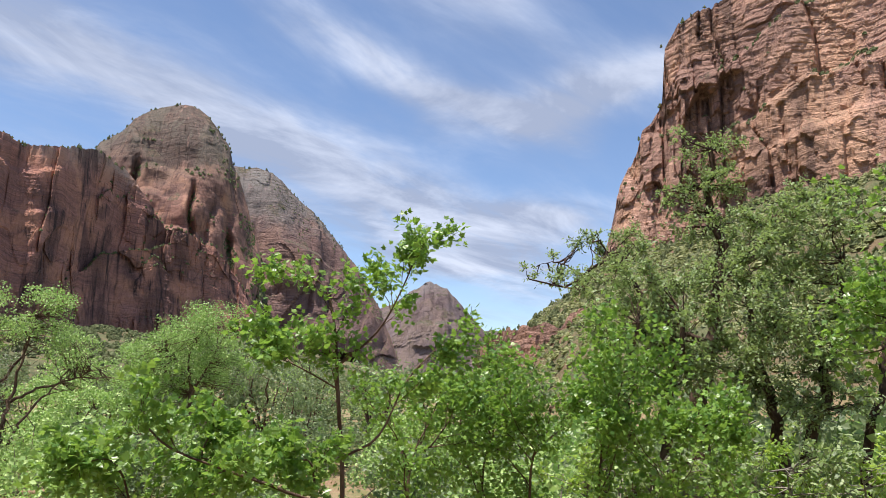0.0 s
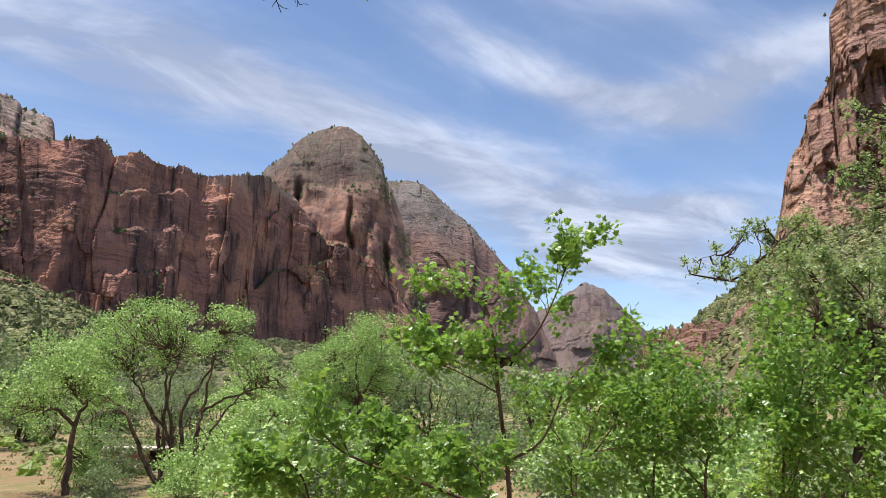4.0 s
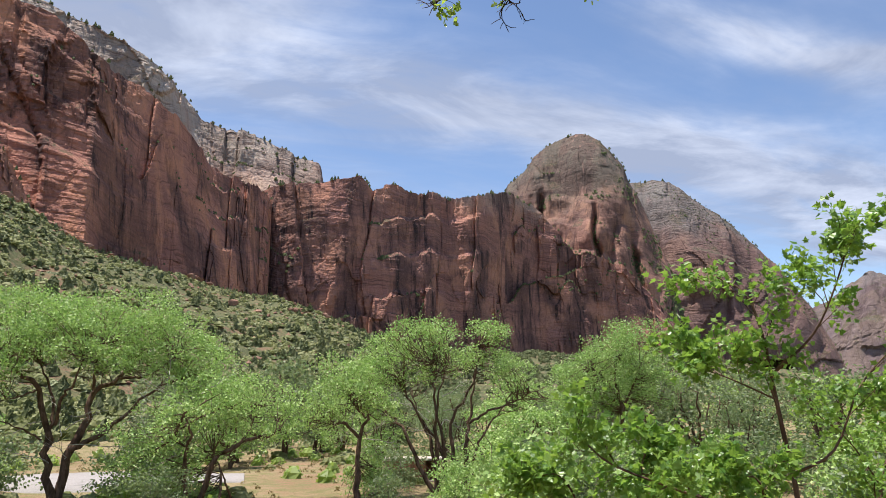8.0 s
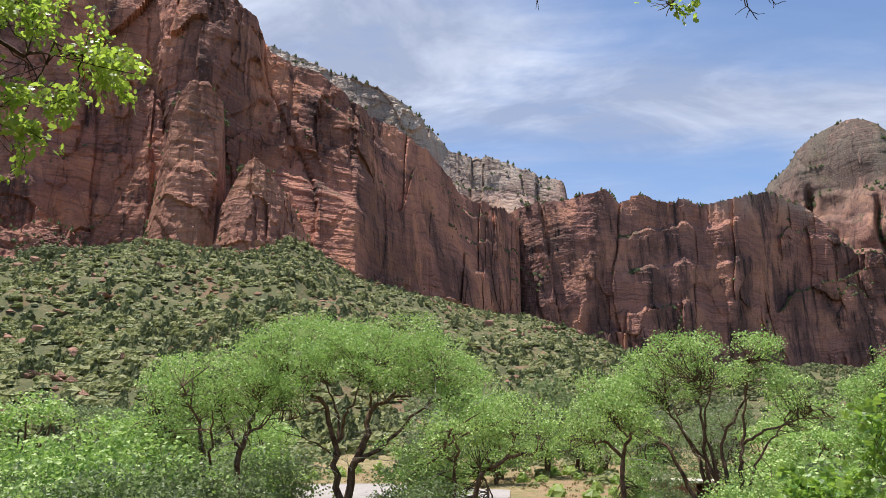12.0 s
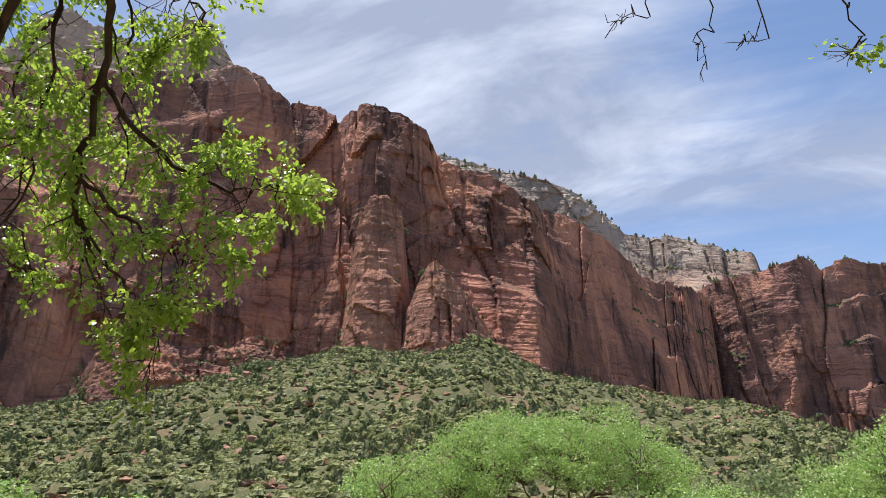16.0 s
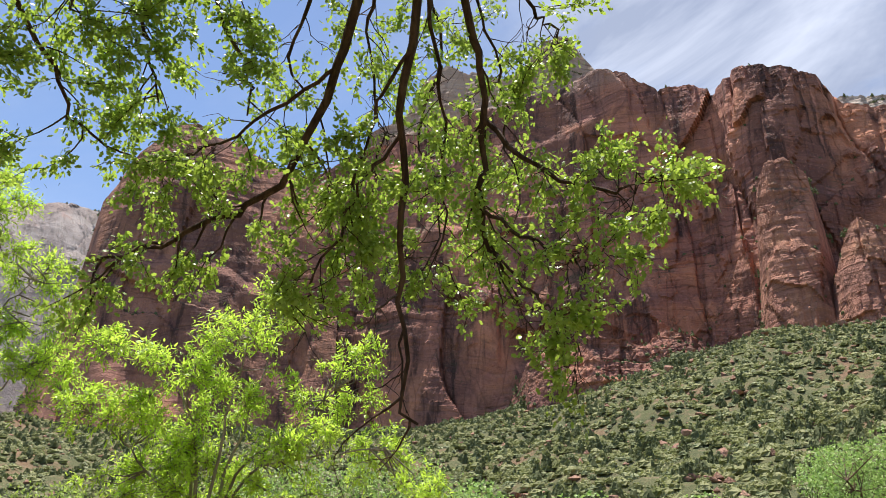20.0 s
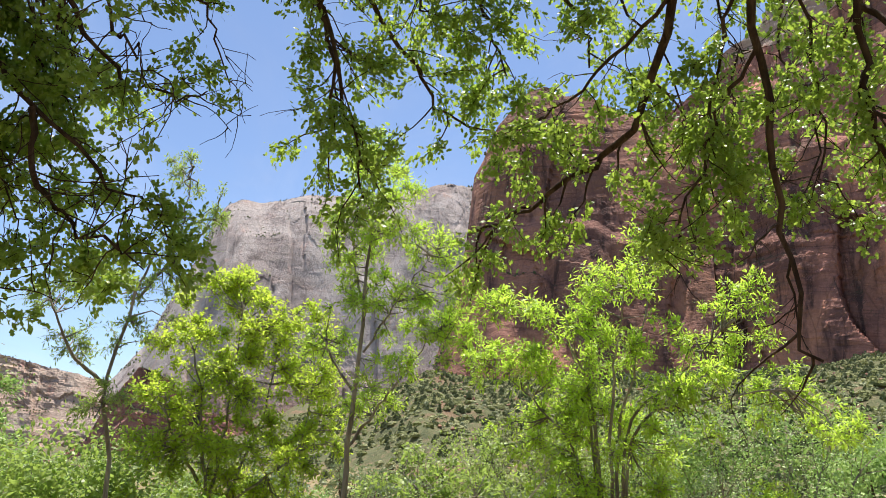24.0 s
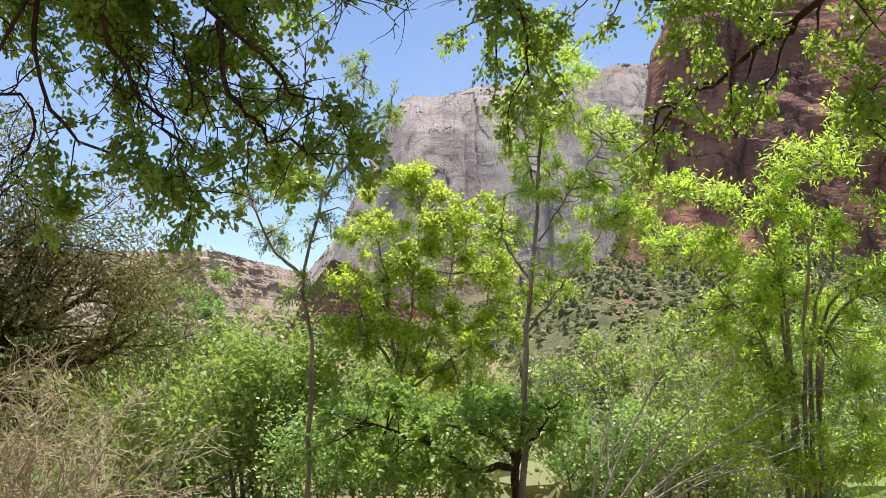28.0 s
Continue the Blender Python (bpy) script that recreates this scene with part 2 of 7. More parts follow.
def soil(name):
    g = Graph(name)
    c = g.mix(g.span(g.noise(0.05, 5, 0.6), 0.40, 0.60), (0.30, 0.19, 0.115), (0.34, 0.27, 0.155))
    c = g.mix(g.span(g.noise(0.6, 6, 0.7), 0.42, 0.60), c, (0.22, 0.20, 0.09))
    hill = g.span(g.axis("Z"), 4.5, 9.0)
    slope = g.mix(g.span(g.noise(0.035, 5, 0.65), 0.48, 0.64), (0.115, 0.125, 0.06), (0.20, 0.125, 0.08))
    slope = g.mix(g.span(g.noise(0.35, 6, 0.7), 0.52, 0.66), slope, (0.22, 0.165, 0.105))
    slope = g.mix(g.span(g.noise(0.22, 5, 0.75), 0.50, 0.60), slope, (0.085, 0.10, 0.05))
    c = g.mix(hill, c, slope)
    c = g.mix(g.span(g.noise(7.0, 5, 0.7), 0.50, 0.72), c, (0.16, 0.12, 0.07))
    g2 = g.math("ADD", g.noise(0.9, 6, 0.7), g.math("MULTIPLY", g.noise(12.0, 4, 0.7), 0.15))
    return g.finish(c, 0.95, g.bump(g2, 0.9, 0.5), specular=0.1)


def leaf(name, a, b, tint, share=0.42, rough=0.45, spec=0.4):
    g = Graph(name)
    c = g.mix(g.span(g.island(), 0.15, 0.85), a, b)
    c = g.mix(g.math("MULTIPLY", g.thing(), 0.25), c, tuple(v * 0.8 for v in a))
    t = g.mix(g.island(), tint, tuple(v * 0.75 for v in tint))
    return g.finish(c, rough, None, (share, t), spec)


def plain(name, a, b, scale):
    g = Graph(name)
    n = g.noise(scale, 6, 0.65)
    c = g.mix(g.span(n, 0.38, 0.64), a, b)
    c = g.mix(g.math("MULTIPLY", g.span(g.noise(scale * 0.12, 4, 0.6), 0.5, 0.7), 0.5), c, tuple(v * 0.7 for v in b))
    return g.finish(c, 0.88, g.bump(n, 0.6, 0.02), specular=0.25)


def bark(name, a, b, scale=6.0):
    g = Graph(name)
    n = g.noise((scale, scale, scale * 0.25), 6, 0.65, 0.4)
    c = g.mix(g.span(n, 0.38, 0.64), a, b)
    c = g.mix(g.span(g.noise(1.3, 4, 0.6), 0.5, 0.7), c, tuple(0.6 * v for v in a))
    return g.finish(c, 0.9, g.bump(n, 1.0, 0.05), specular=0.15)


ROCK_RIGHT = rock("red_sandstone_sunlit_wall", 400, 500, red=(0.49, 0.29, 0.22), deep=(0.34, 0.20, 0.155), varnish=0.55)
ROCK_NEAR = rock("red_sandstone_great_wall", 330, 400, red=(0.54, 0.25, 0.175), deep=(0.36, 0.17, 0.135), varnish=0.78)
# lighter copy of the great wall's rock: sunlight on the buttress put into colour
ROCK_PROUD = rock("red_sandstone_lit_buttress", 330, 400, red=(0.56, 0.28, 0.19), deep=(0.42, 0.20, 0.145), varnish=0.3)
ROCK_SMOOTH = rock("smooth_red_sandstone", 330, 420, red=(0.42, 0.21, 0.15), deep=(0.31, 0.15, 0.115), varnish=0.7, cracked=0.12)
ROCK_MID = rock("red_sandstone_middle_wall", 290, 380, red=(0.43, 0.21, 0.16), deep=(0.29, 0.145, 0.12), grain=1.1, varnish=0.98)
ROCK_DOME = rock("sandstone_dome", 330, 470, deep=(0.22, 0.12, 0.095), red=(0.36, 0.195, 0.145), pale=(0.17, 0.145, 0.115), grain=1.3, varnish=0.6, layers=0.55)
# far ridge and far peak: distance haze is mixed into these dark greyed colours
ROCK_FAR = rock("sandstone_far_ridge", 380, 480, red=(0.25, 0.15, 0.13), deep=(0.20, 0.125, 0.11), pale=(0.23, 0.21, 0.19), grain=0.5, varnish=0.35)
ROCK_HAZE = rock("hazed_far_peak", 420, 560, red=(0.21, 0.155, 0.15), deep=(0.165, 0.125, 0.125), pale=(0.21, 0.19, 0.18), grain=0.35, varnish=0.5, layers=0.4)
ROCK_PALE = rock("pale_sandstone_rim", 250, 380, red=(0.44, 0.26, 0.19), pale=(0.56, 0.48, 0.40), grain=0.6, varnish=0.5, cracked=0.2)
ROCK_CAP = rock("cream_sandstone_cap", 330, 420, red=(0.46, 0.24, 0.17), pale=(0.56, 0.44, 0.34), grain=0.8, varnish=0.3, cracked=0.2, green=0.5)
ROCK_TAN = rock("tan_sandstone_slope", -90, 40, pale=(0.60, 0.48, 0.38), grain=0.5, varnish=0.3, green=0.4, cracked=0.15)
ROCK_MESA = rock("grey_sandstone_mesa", 60, 190, red=(0.42, 0.25, 0.19), deep=(0.30, 0.19, 0.15), pale=(0.52, 0.46, 0.42), grain=0.5, varnish=0.45, green=0.25, cracked=0.1, layers=0.25)
ASPHALT = plain("pale_asphalt", (0.36, 0.33, 0.31), (0.29, 0.265, 0.25), 9.0)
HUT_STONE = plain("red_hut_stone", (0.34, 0.17, 0.12), (0.24, 0.12, 0.09), 5.0)
HUT_ROOF = plain("pale_concrete_slab", (0.50, 0.44, 0.37), (0.40, 0.34, 0.28), 4.0)
SOIL = soil("dry_valley_soil")
COTTONWOOD = leaf("cottonwood_leaves", (0.15, 0.26, 0.066), (0.54, 0.68, 0.27), (0.45, 0.69, 0.17), 0.33, 0.5, 0.3)
COTTON_DULL = leaf("grey_green_leaves", (0.10, 0.145, 0.06), (0.27, 0.33, 0.17), (0.29, 0.39, 0.155))
MAPLE = leaf("maple_leaves", (0.085, 0.18, 0.035), (0.28, 0.43, 0.095), (0.40, 0.64, 0.09), 0.37, 0.38, 0.5)
OAK = leaf("oak_leaves", (0.10, 0.17, 0.035), (0.26, 0.38, 0.08), (0.60, 0.82, 0.11), 0.40, 0.36, 0.5)
ASH = leaf("box_elder_leaves", (0.25, 0.39, 0.045), (0.45, 0.61, 0.09), (0.70, 0.95, 0.11), 0.52)
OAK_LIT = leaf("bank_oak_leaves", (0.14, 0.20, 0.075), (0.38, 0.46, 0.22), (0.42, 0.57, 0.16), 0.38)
LOW_OAK = leaf("glossy_oak_leaves", (0.16, 0.27, 0.05), (0.24, 0.37, 0.09), (0.40, 0.60, 0.09), 0.42)
YELLOW_MAPLE = leaf("yellow_green_leaves", (0.28, 0.38, 0.045), (0.47, 0.58, 0.09), (0.74, 0.92, 0.10), 0.54)
ASH_DULL = leaf("dull_ash_leaves", (0.17, 0.24, 0.06), (0.37, 0.46, 0.14), (0.50, 0.68, 0.13), 0.42)
ROCK_BOULDER = rock("boulder_sandstone", 900, 950, red=(0.38, 0.225, 0.16), deep=(0.28, 0.155, 0.11), grain=6.0, varnish=0.3, green=0.1)
OLIVE = leaf("olive_leaves", (0.17, 0.175, 0.065), (0.34, 0.325, 0.14), (0.30, 0.31, 0.09), 0.3, 0.6, 0.2)
DRY_GRASS = leaf("dry_grass", (0.34, 0.27, 0.13), (0.46, 0.38, 0.21), (0.30, 0.24, 0.10), 0.25, 0.8, 0.1)
SAGE = leaf("pale_sage", (0.22, 0.25, 0.125), (0.38, 0.40, 0.23), (0.24, 0.29, 0.11), 0.2, 0.8, 0.1)
SCRUB = leaf("scrub_foliage", (0.20, 0.22, 0.085), (0.40, 0.405, 0.20), (0.32, 0.36, 0.13), 0.34, 0.7, 0.15)
CONIFER = leaf("juniper_foliage", (0.11, 0.13, 0.055), (0.20, 0.225, 0.105), (0.13, 0.16, 0.06), 0.25, 0.7, 0.15)
BARK = bark("brown_bark", (0.095, 0.058, 0.04), (0.19, 0.122, 0.088))
BARK_DARK = bark("dark_oak_bark", (0.055, 0.035, 0.025), (0.13, 0.085, 0.06), 14.0)
BARK_BLEACHED = bark("bleached_wood", (0.36, 0.32, 0.28), (0.52, 0.48, 0.43))
BARK_TAN = bark("dry_tan_twigs", (0.42, 0.34, 0.24), (0.58, 0.49, 0.37))
BARK_GREY = bark("grey_bark", (0.20, 0.17, 0.14), (0.36, 0.32, 0.27))


# ---- shape helpers ----
def lattice(i, j, k, seed):
    h = (i * 374761393 + j * 668265263 + k * 1274126177 + seed * 974634777) & 0xFFFFFFFF
    h = ((h ^ (h >> 13)) * 1103515245) & 0xFFFFFFFF
    h = ((h ^ (h >> 16)) * 1597334677) & 0xFFFFFFFF
    return (h ^ (h >> 15)) / 4294967295.0 * 2 - 1


def rough(x, y, z=0.0, seed=0):
    """Smooth noise from -1 to 1 over arrays."""
    x, y, z = np.broadcast_arrays(np.asarray(x, float), np.asarray(y, float), np.asarray(z, float))
    i, j, k = (np.floor(v).astype(np.int64) for v in (x, y, z))
    u, v, w = (a - np.floor(a) for a in (x, y, z))
    u, v, w = (a * a * a * (a * (a * 6 - 15) + 10) for a in (u, v, w))
    out = 0
    for a in (0, 1):
        for b in (0, 1):
            for c in (0, 1):
                out = out + lattice(i + a, j + b, k + c, seed) * (u if a else 1 - u) * (v if b else 1 - v) * (w if c else 1 - w)
    return out


def octaves(x, y, z=0.0, n=4, seed=0, gain=0.5):
    total, amp = 0, 1.0
    for o in range(n):
        total = total + amp * rough(x, y, z, seed + o * 17)
        x, y, z, amp = np.asarray(x) * 2.03, np.asarray(y) * 2.03, np.asarray(z) * 2.03, amp * gain
    return total


def mesh_of(name, verts, faces, mat, smooth=True):
    """A mesh from an array of vertices and an array of equal-sided faces, or a list of such arrays."""
    me = bpy.data.meshes.new(name)
    groups = faces if isinstance(faces, list) else [faces]
    groups = [np.asarray(f, dtype=np.int32) for f in groups if len(f)]
    loops = np.concatenate([f.ravel() for f in groups])
    sizes = np.concatenate([np.full(len(f), f.shape[1], dtype=np.int32) for f in groups])
    me.vertices.add(len(verts))
    me.vertices.foreach_set("co", np.asarray(verts, dtype=np.float32).ravel())
    me.loops.add(len(loops))
    me.loops.foreach_set("vertex_index", loops)
    me.polygons.add(len(sizes))
    me.polygons.foreach_set("loop_start", np.concatenate([[0], np.cumsum(sizes)[:-1]]).astype(np.int32))
    me.polygons.foreach_set("use_smooth", np.full(len(sizes), smooth))
    me.update(calc_edges=True)
    me.materials.append(mat)
    return me


def part(name, me, parent, label=""):
    ob = new(name, me)
    ob.parent = parent
    return tagged(ob, label) if label else ob


def grid_faces(nu, nv):
    a = np.arange((nu - 1) * nv).reshape(nu - 1, nv)[:, :-1].ravel()
    return np.stack([a, a + nv, a + nv + 1, a + 1], 1)


# ---- the lie of the land ----
# bearing, start of the talus, its head, height of the head
TALUS = [(-180, 60, 300, 60), (-60, 60, 300, 110), (-32, 70, 330, 98), (-23, 80, 350, 92), (-18, 90, 390, 86), (-13, 110, 410, 82),
         (-10, 150, 430, 62), (-7, 220, 450, 52), (-4, 420, 600, 30), (2, 800, 2000, 70), (12, 500, 1250, 85), (22, 450, 1150, 85),
         (31, 330, 900, 72), (34, 200, 480, 38), (38, 150, 440, 48), (42, 130, 430, 58), (46, 115, 690, 107), (50, 105, 590, 98),
         (55, 100, 510, 100), (60, 100, 470, 108), (63, 100, 450, 118), (66, 100, 450, 110), (70, 100, 455, 110), (74, 100, 460, 112),
         (79, 100, 460, 98), (87, 100, 470, 84), (95, 110, 480, 68), (105, 120, 490, 60), (118, 130, 500, 62), (128, 140, 520, 70),
         (138, 200, 900, 78), (150, 300, 1500, 48), (168, 300, 1500, 48), (180, 60, 300, 60)]


def ground_z(x, y):
    """The height of the ground."""
    x, y = np.asarray(x, float), np.asarray(y, float)
    r, b = np.hypot(x, y), np.degrees(np.arctan2(-x, y))
    near, far, top = (np.interp(b, [t[0] for t in TALUS], [t[k] for t in TALUS]) for k in (1, 2, 3))
    s = np.clip((r - near) / (far - near), 0, 1)
    z = top * (0.72 * s + 0.28 * s * s * (3 - 2 * s))
    lumps = octaves(x / 38, y / 38, n=4, seed=3) * 4.5 + octaves(x / 9, y / 9, n=3, seed=5) * 0.9
    z = z + lumps * np.clip(s * 5, 0, 1) + octaves(x / 14, y / 14, n=3, seed=9) * 0.18
    # the bank that the lookout stands on: it falls to the meadow ahead and runs on to both sides
    ahead = np.clip(1 - np.abs(b - 45) / 75, 0, 1)
    ahead = ahead * ahead * (3 - 2 * ahead)
    reach = 34 - 18 * np.clip(ahead * 2, 0, 1)
    fall = np.clip((r - 3.2) / (reach - 3.2), 0, 1)
    bank = 3.4 * (1 - fall * fall * (3 - 2 * fall))
    return np.maximum(z, 0) + bank


def build_ground():
    az = np.concatenate([np.linspace(-180, -36, 60)[:-1], np.linspace(-36, 172, 500)[:-1], np.linspace(172, 180, 5)])
    r = np.concatenate([[0.05], np.geomspace(0.8, 60, 60), np.geomspace(62, 620, 150), np.geomspace(640, 4600, 40)])
    A, RR = np.meshgrid(np.radians(az), r, indexing="ij")
    x, y = -np.sin(A) * RR, np.cos(A) * RR
    v = np.stack([x, y, ground_z(x, y)], -1).reshape(-1, 3)
    ob = new("ground", mesh_of("ground", v, grid_faces(len(az), len(r)), SOIL))
    tagged(ob, "dry sandy valley floor rising to scrubby red talus", "ground", kind="structure")


build_ground()


def road_line(b):
    """Distance of the road's middle and its half width at a bearing: it widens to a pull-out."""
    b = np.asarray(b, float)
    return 60 + 5 * np.sin(np.radians((b - 46) * 3)), 3.5 + 4.6 * np.exp(-((b - 56.5) / 5.5) ** 4)


def off_road(b, d, room=1.5):
    mid, half = road_line(b)
    return not 44 < b < 93 or abs(d - mid) > half + room


def build_road():
    """The pale valley road behind the cottonwoods."""
    b = np.linspace(46, 92, 160)
    mid, half = road_line(b)
    rows = []
    for side, extra, lift in ((-1, 0.1, -0.1), (-1, 0, 0.09), (0, 0, 0.11), (1, 0, 0.09), (1, 0.1, -0.1)):
        d = mid + side * (half + extra)
        x, y = -np.sin(np.radians(b)) * d, np.cos(np.radians(b)) * d
        rows.append(np.stack([x, y, ground_z(x, y) + lift], 1))
    v = np.stack(rows, 1).reshape(-1, 3)
    tagged(new("road", mesh_of("road", v, grid_faces(len(b), 5), ASPHALT)), "pale grey paved valley road behind the cottonwoods", "road", kind="structure")


build_road()


# ---- cliffs ----
def panels(U, Z, w, h, seed):
    """Slabs of a jointed wall: a random set-off for each slab, and the distance to the nearest upright joint."""
    j = Z / h + 0.55 * rough(U / (w * 2.6), 0.4, seed=seed) + 0.2 * rough(U / (w * 0.6), 0.8, seed=seed + 1)
    J = np.floor(j).astype(np.int64)
    s = U / w + 3.7 * lattice(J, 5, 0, seed) + 0.45 * rough(U / (w * 1.7), Z / (h * 0.9), seed=seed + 2)
    I = np.floor(s).astype(np.int64)
    first, second, near = np.full(s.shape, 9.0), np.full(s.shape, 9.0), I
    side = np.zeros(s.shape)
    for k in (-1, 0, 1, 2):
        c = I + k + 0.5 + 0.46 * lattice(I + k, J, 1, seed)
        d = np.abs(s - c)
        closer = d < first
        second = np.where(closer, first, np.minimum(second, d))
        near, side = np.where(closer, I + k, near), np.where(closer, s - c, side)
        first = np.where(closer, d, first)
    off = lattice(near, J, 2, seed) + 1.1 * lattice(near, J, 3, seed) * side
    return off, (second - first) * w * 0.5


def cliff(name, label, pts, mat, cell, lean, bulge, flute, bed, seed, crest=4.0, back_depth=120.0, ledges=(), round_top=0.0, back_fall=0.1, slab=1.0, folds=0.0, blocky=0.42, clefts=()):
    """A rock wall along a line in plan. pts: bearing, distance of the foot, height of the foot, height of the top.
    bulge, flute, bed: depths of the buttresses, the jointed slabs and the level beds. ledges: (share of the height, depth). slab: size of the slabs. folds: depth of rounded gullies.
    blocky: share of the largest slabs. clefts: wooded gullies, as bearing, half width in degrees, depth, lowest and highest share of the height."""
    p = np.array(pts, float)
    xy = np.stack([-np.sin(np.radians(p[:, 0])) * p[:, 1], np.cos(np.radians(p[:, 0])) * p[:, 1]], 1)
    run = np.concatenate([[0], np.cumsum(np.hypot(*np.diff(xy, axis=0).T))])
    nu = int(run[-1] / cell) + 2
    u = np.linspace(0, run[-1], nu)
    px, py, zf, zt = (np.interp(u, run, a) for a in (xy[:, 0], xy[:, 1], p[:, 2], p[:, 3]))
    zt = zt + crest * (0.6 * octaves(u / (crest * 7), 0.5, n=4, seed=seed, gain=0.6) + 0.5 * panels(u, u * 0, crest * 5, 50, seed + 61)[0])
    tall = max(p[:, 3] - p[:, 2])
    nv, nb = int(tall / cell) + 2, 14
    v = np.linspace(0, 1, nv)
    away = np.stack([px, py], 1) / np.hypot(px, py)[:, None]
    U, V = np.meshgrid(u, v, indexing="ij")
    Z = zf[:, None] + V * (zt - zf)[:, None]
    back = lean * V + round_top * V ** 6
    for share, depth in ledges:
        at = share + 0.07 * octaves(U / 120, 2.7, n=3, seed=seed + 41)
        back = back + depth * np.clip((V - at) / 0.035, 0, 1) * np.clip(0.5 + 0.9 * rough(U / 90, 1.1, seed=seed + 5), 0, 1.4)
    S = U + 9 * octaves(U / 110, Z / 160, n=3, seed=seed + 3)
    butt = octaves(S / 105, Z / 330, n=3, seed=seed + 7)
    huge, gap0 = panels(S, Z, 62 * slab, 150 * slab, seed + 101)
    large, gap1 = panels(S, Z, 23 * slab, 58 * slab, seed + 111)
    small, gap2 = panels(S, Z, 8.5 * slab, 19 * slab, seed + 121)
    broken = np.clip(0.5 + 1.3 * rough(S / 90, Z / 70, seed=seed + 12), 0.1, 1.2)
    dip = Z + 9 * rough(U / 80, Z / 60, seed=seed + 2) + 0.10 * U * rough(U / 300, 0.2, seed=seed + 4)
    beds = octaves(dip / 11, U / 150, n=3, seed=seed + 19, gain=0.65)
    course = (dip / (bed * 4.6) + 0.5 * rough(U / 60, Z / 90, seed=seed + 43) + 0.2 * rough(U / 14, 0.3, seed=seed + 47)) % 1.0
    fine = octaves(U / (cell * 4), Z / (cell * 4), n=3, seed=seed + 23, gain=0.6)
    crack = (0.45 * np.exp(-(gap0 / cell) ** 2) + 0.28 * broken * np.exp(-(gap1 / (0.9 * cell)) ** 2)) * np.clip(0.6 + rough(S / 40, Z / 35, seed=seed + 37), 0, 1)
    back = back - bulge * (0.75 * butt + blocky * huge) - flute * (0.58 * large * broken + 0.22 * small * broken) + flute * crack
    layered = np.clip(0.5 + 0.9 * rough(U / 120, Z / 60, seed=seed + 79), 0.12, 1.1)
    back = back - 0.85 * bed * beds * layered - (0.28 * bed + 0.02 * flute) * fine + 0.4 * bed * layered * course ** 2
    if folds:
        gully = 1 - np.abs(rough(S / 62, Z / 260, seed=seed + 71)) * 1.6
        back = back + folds * np.clip(gully, 0, 1) ** 2 * np.sin(np.clip(V * 1.25, 0, 1) * np.pi) - folds * 0.5 * octaves(S / 40, Z / 46, n=2, seed=seed + 73) * np.clip(1.3 - V * 1.5, 0, 1)
    sides = np.degrees(np.arctan2(-px, py))[:, None] + 0.5 * rough(Z / 45, 0.7, seed=seed + 83)
    wooded = np.zeros(back.shape)
    for b, half, depth, lo, hi in clefts:
        cut = np.exp(-((sides - b) / half) ** 2) * np.clip((V - lo) / 0.08, 0, 1) * np.clip((hi - V) / 0.12, 0, 1)
        back, wooded = back + depth * cut, np.maximum(wooded, cut)
    X, Y = px[:, None] + away[:, :1] * back, py[:, None] + away[:, 1:] * back
    # the ground on top, running back from the rim
    w = np.linspace(0, 1, nb + 1)[1:] ** 1.6
    Ut, W = np.meshgrid(u, w, indexing="ij")
    Zb = zt[:, None] - W * back_depth * back_fall + octaves(Ut / 30, W * back_depth / 30, n=3, seed=seed + 31) * crest * 0.8 * np.clip(W * 6, 0, 1)
    Xb, Yb = X[:, -1:] + away[:, :1] * W * back_depth, Y[:, -1:] + away[:, 1:] * W * back_depth
    # and the far side, down to the foot again
    Xe, Ye, Ze = Xb[:, -1:] + away[:, :1] * 30, Yb[:, -1:] + away[:, 1:] * 30, np.full((nu, 1), min(p[:, 2]) - 40.0)
    X, Y, Z = np.hstack([X, Xb, Xe]), np.hstack([Y, Yb, Ye]), np.hstack([Z, Zb, Ze])
    Z[:, 0] -= 30
    verts = np.stack([X, Y, Z], -1).reshape(-1, 3)
    ob = new(name, mesh_of(name, verts, grid_faces(nu, X.shape[1]), mat, False))
    tagged(ob, label, "cliff", kind="structure")
    steep = np.gradient(back, axis=1) / np.maximum(np.gradient(Z[:, :nv], axis=1), 0.05)
    i, j = np.nonzero((steep > (0.62 if folds > 18 else 0.9)) & (V > 0.06) & (V < 0.97) & (rough(S / 45, Z[:, :nv] / 45, seed=seed + 77) > 0.05))
    if clefts:                                # trees fill the gullies
        i2, j2 = np.nonzero((wooded > 0.45) | ((wooded > 0.12) & (rough(S / 14, Z[:, :nv] / 14, seed=seed + 89) > 0.2)))
        i, j = np.concatenate([i] + [i2] * 2), np.concatenate([j] + [j2] * 2)
    ledge = np.stack([X[i, j], Y[i, j], Z[i, j]], 1) if len(i) else np.zeros((0, 3))
    rim = np.stack([X[:, nv - 1], Y[:, nv - 1], Z[:, nv - 1]], 1)
    shelf = np.stack([X[:, nv:nv + 8], Y[:, nv:nv + 8], Z[:, nv:nv + 8]], -1).reshape(-1, 3)
    return rim, shelf, ledge


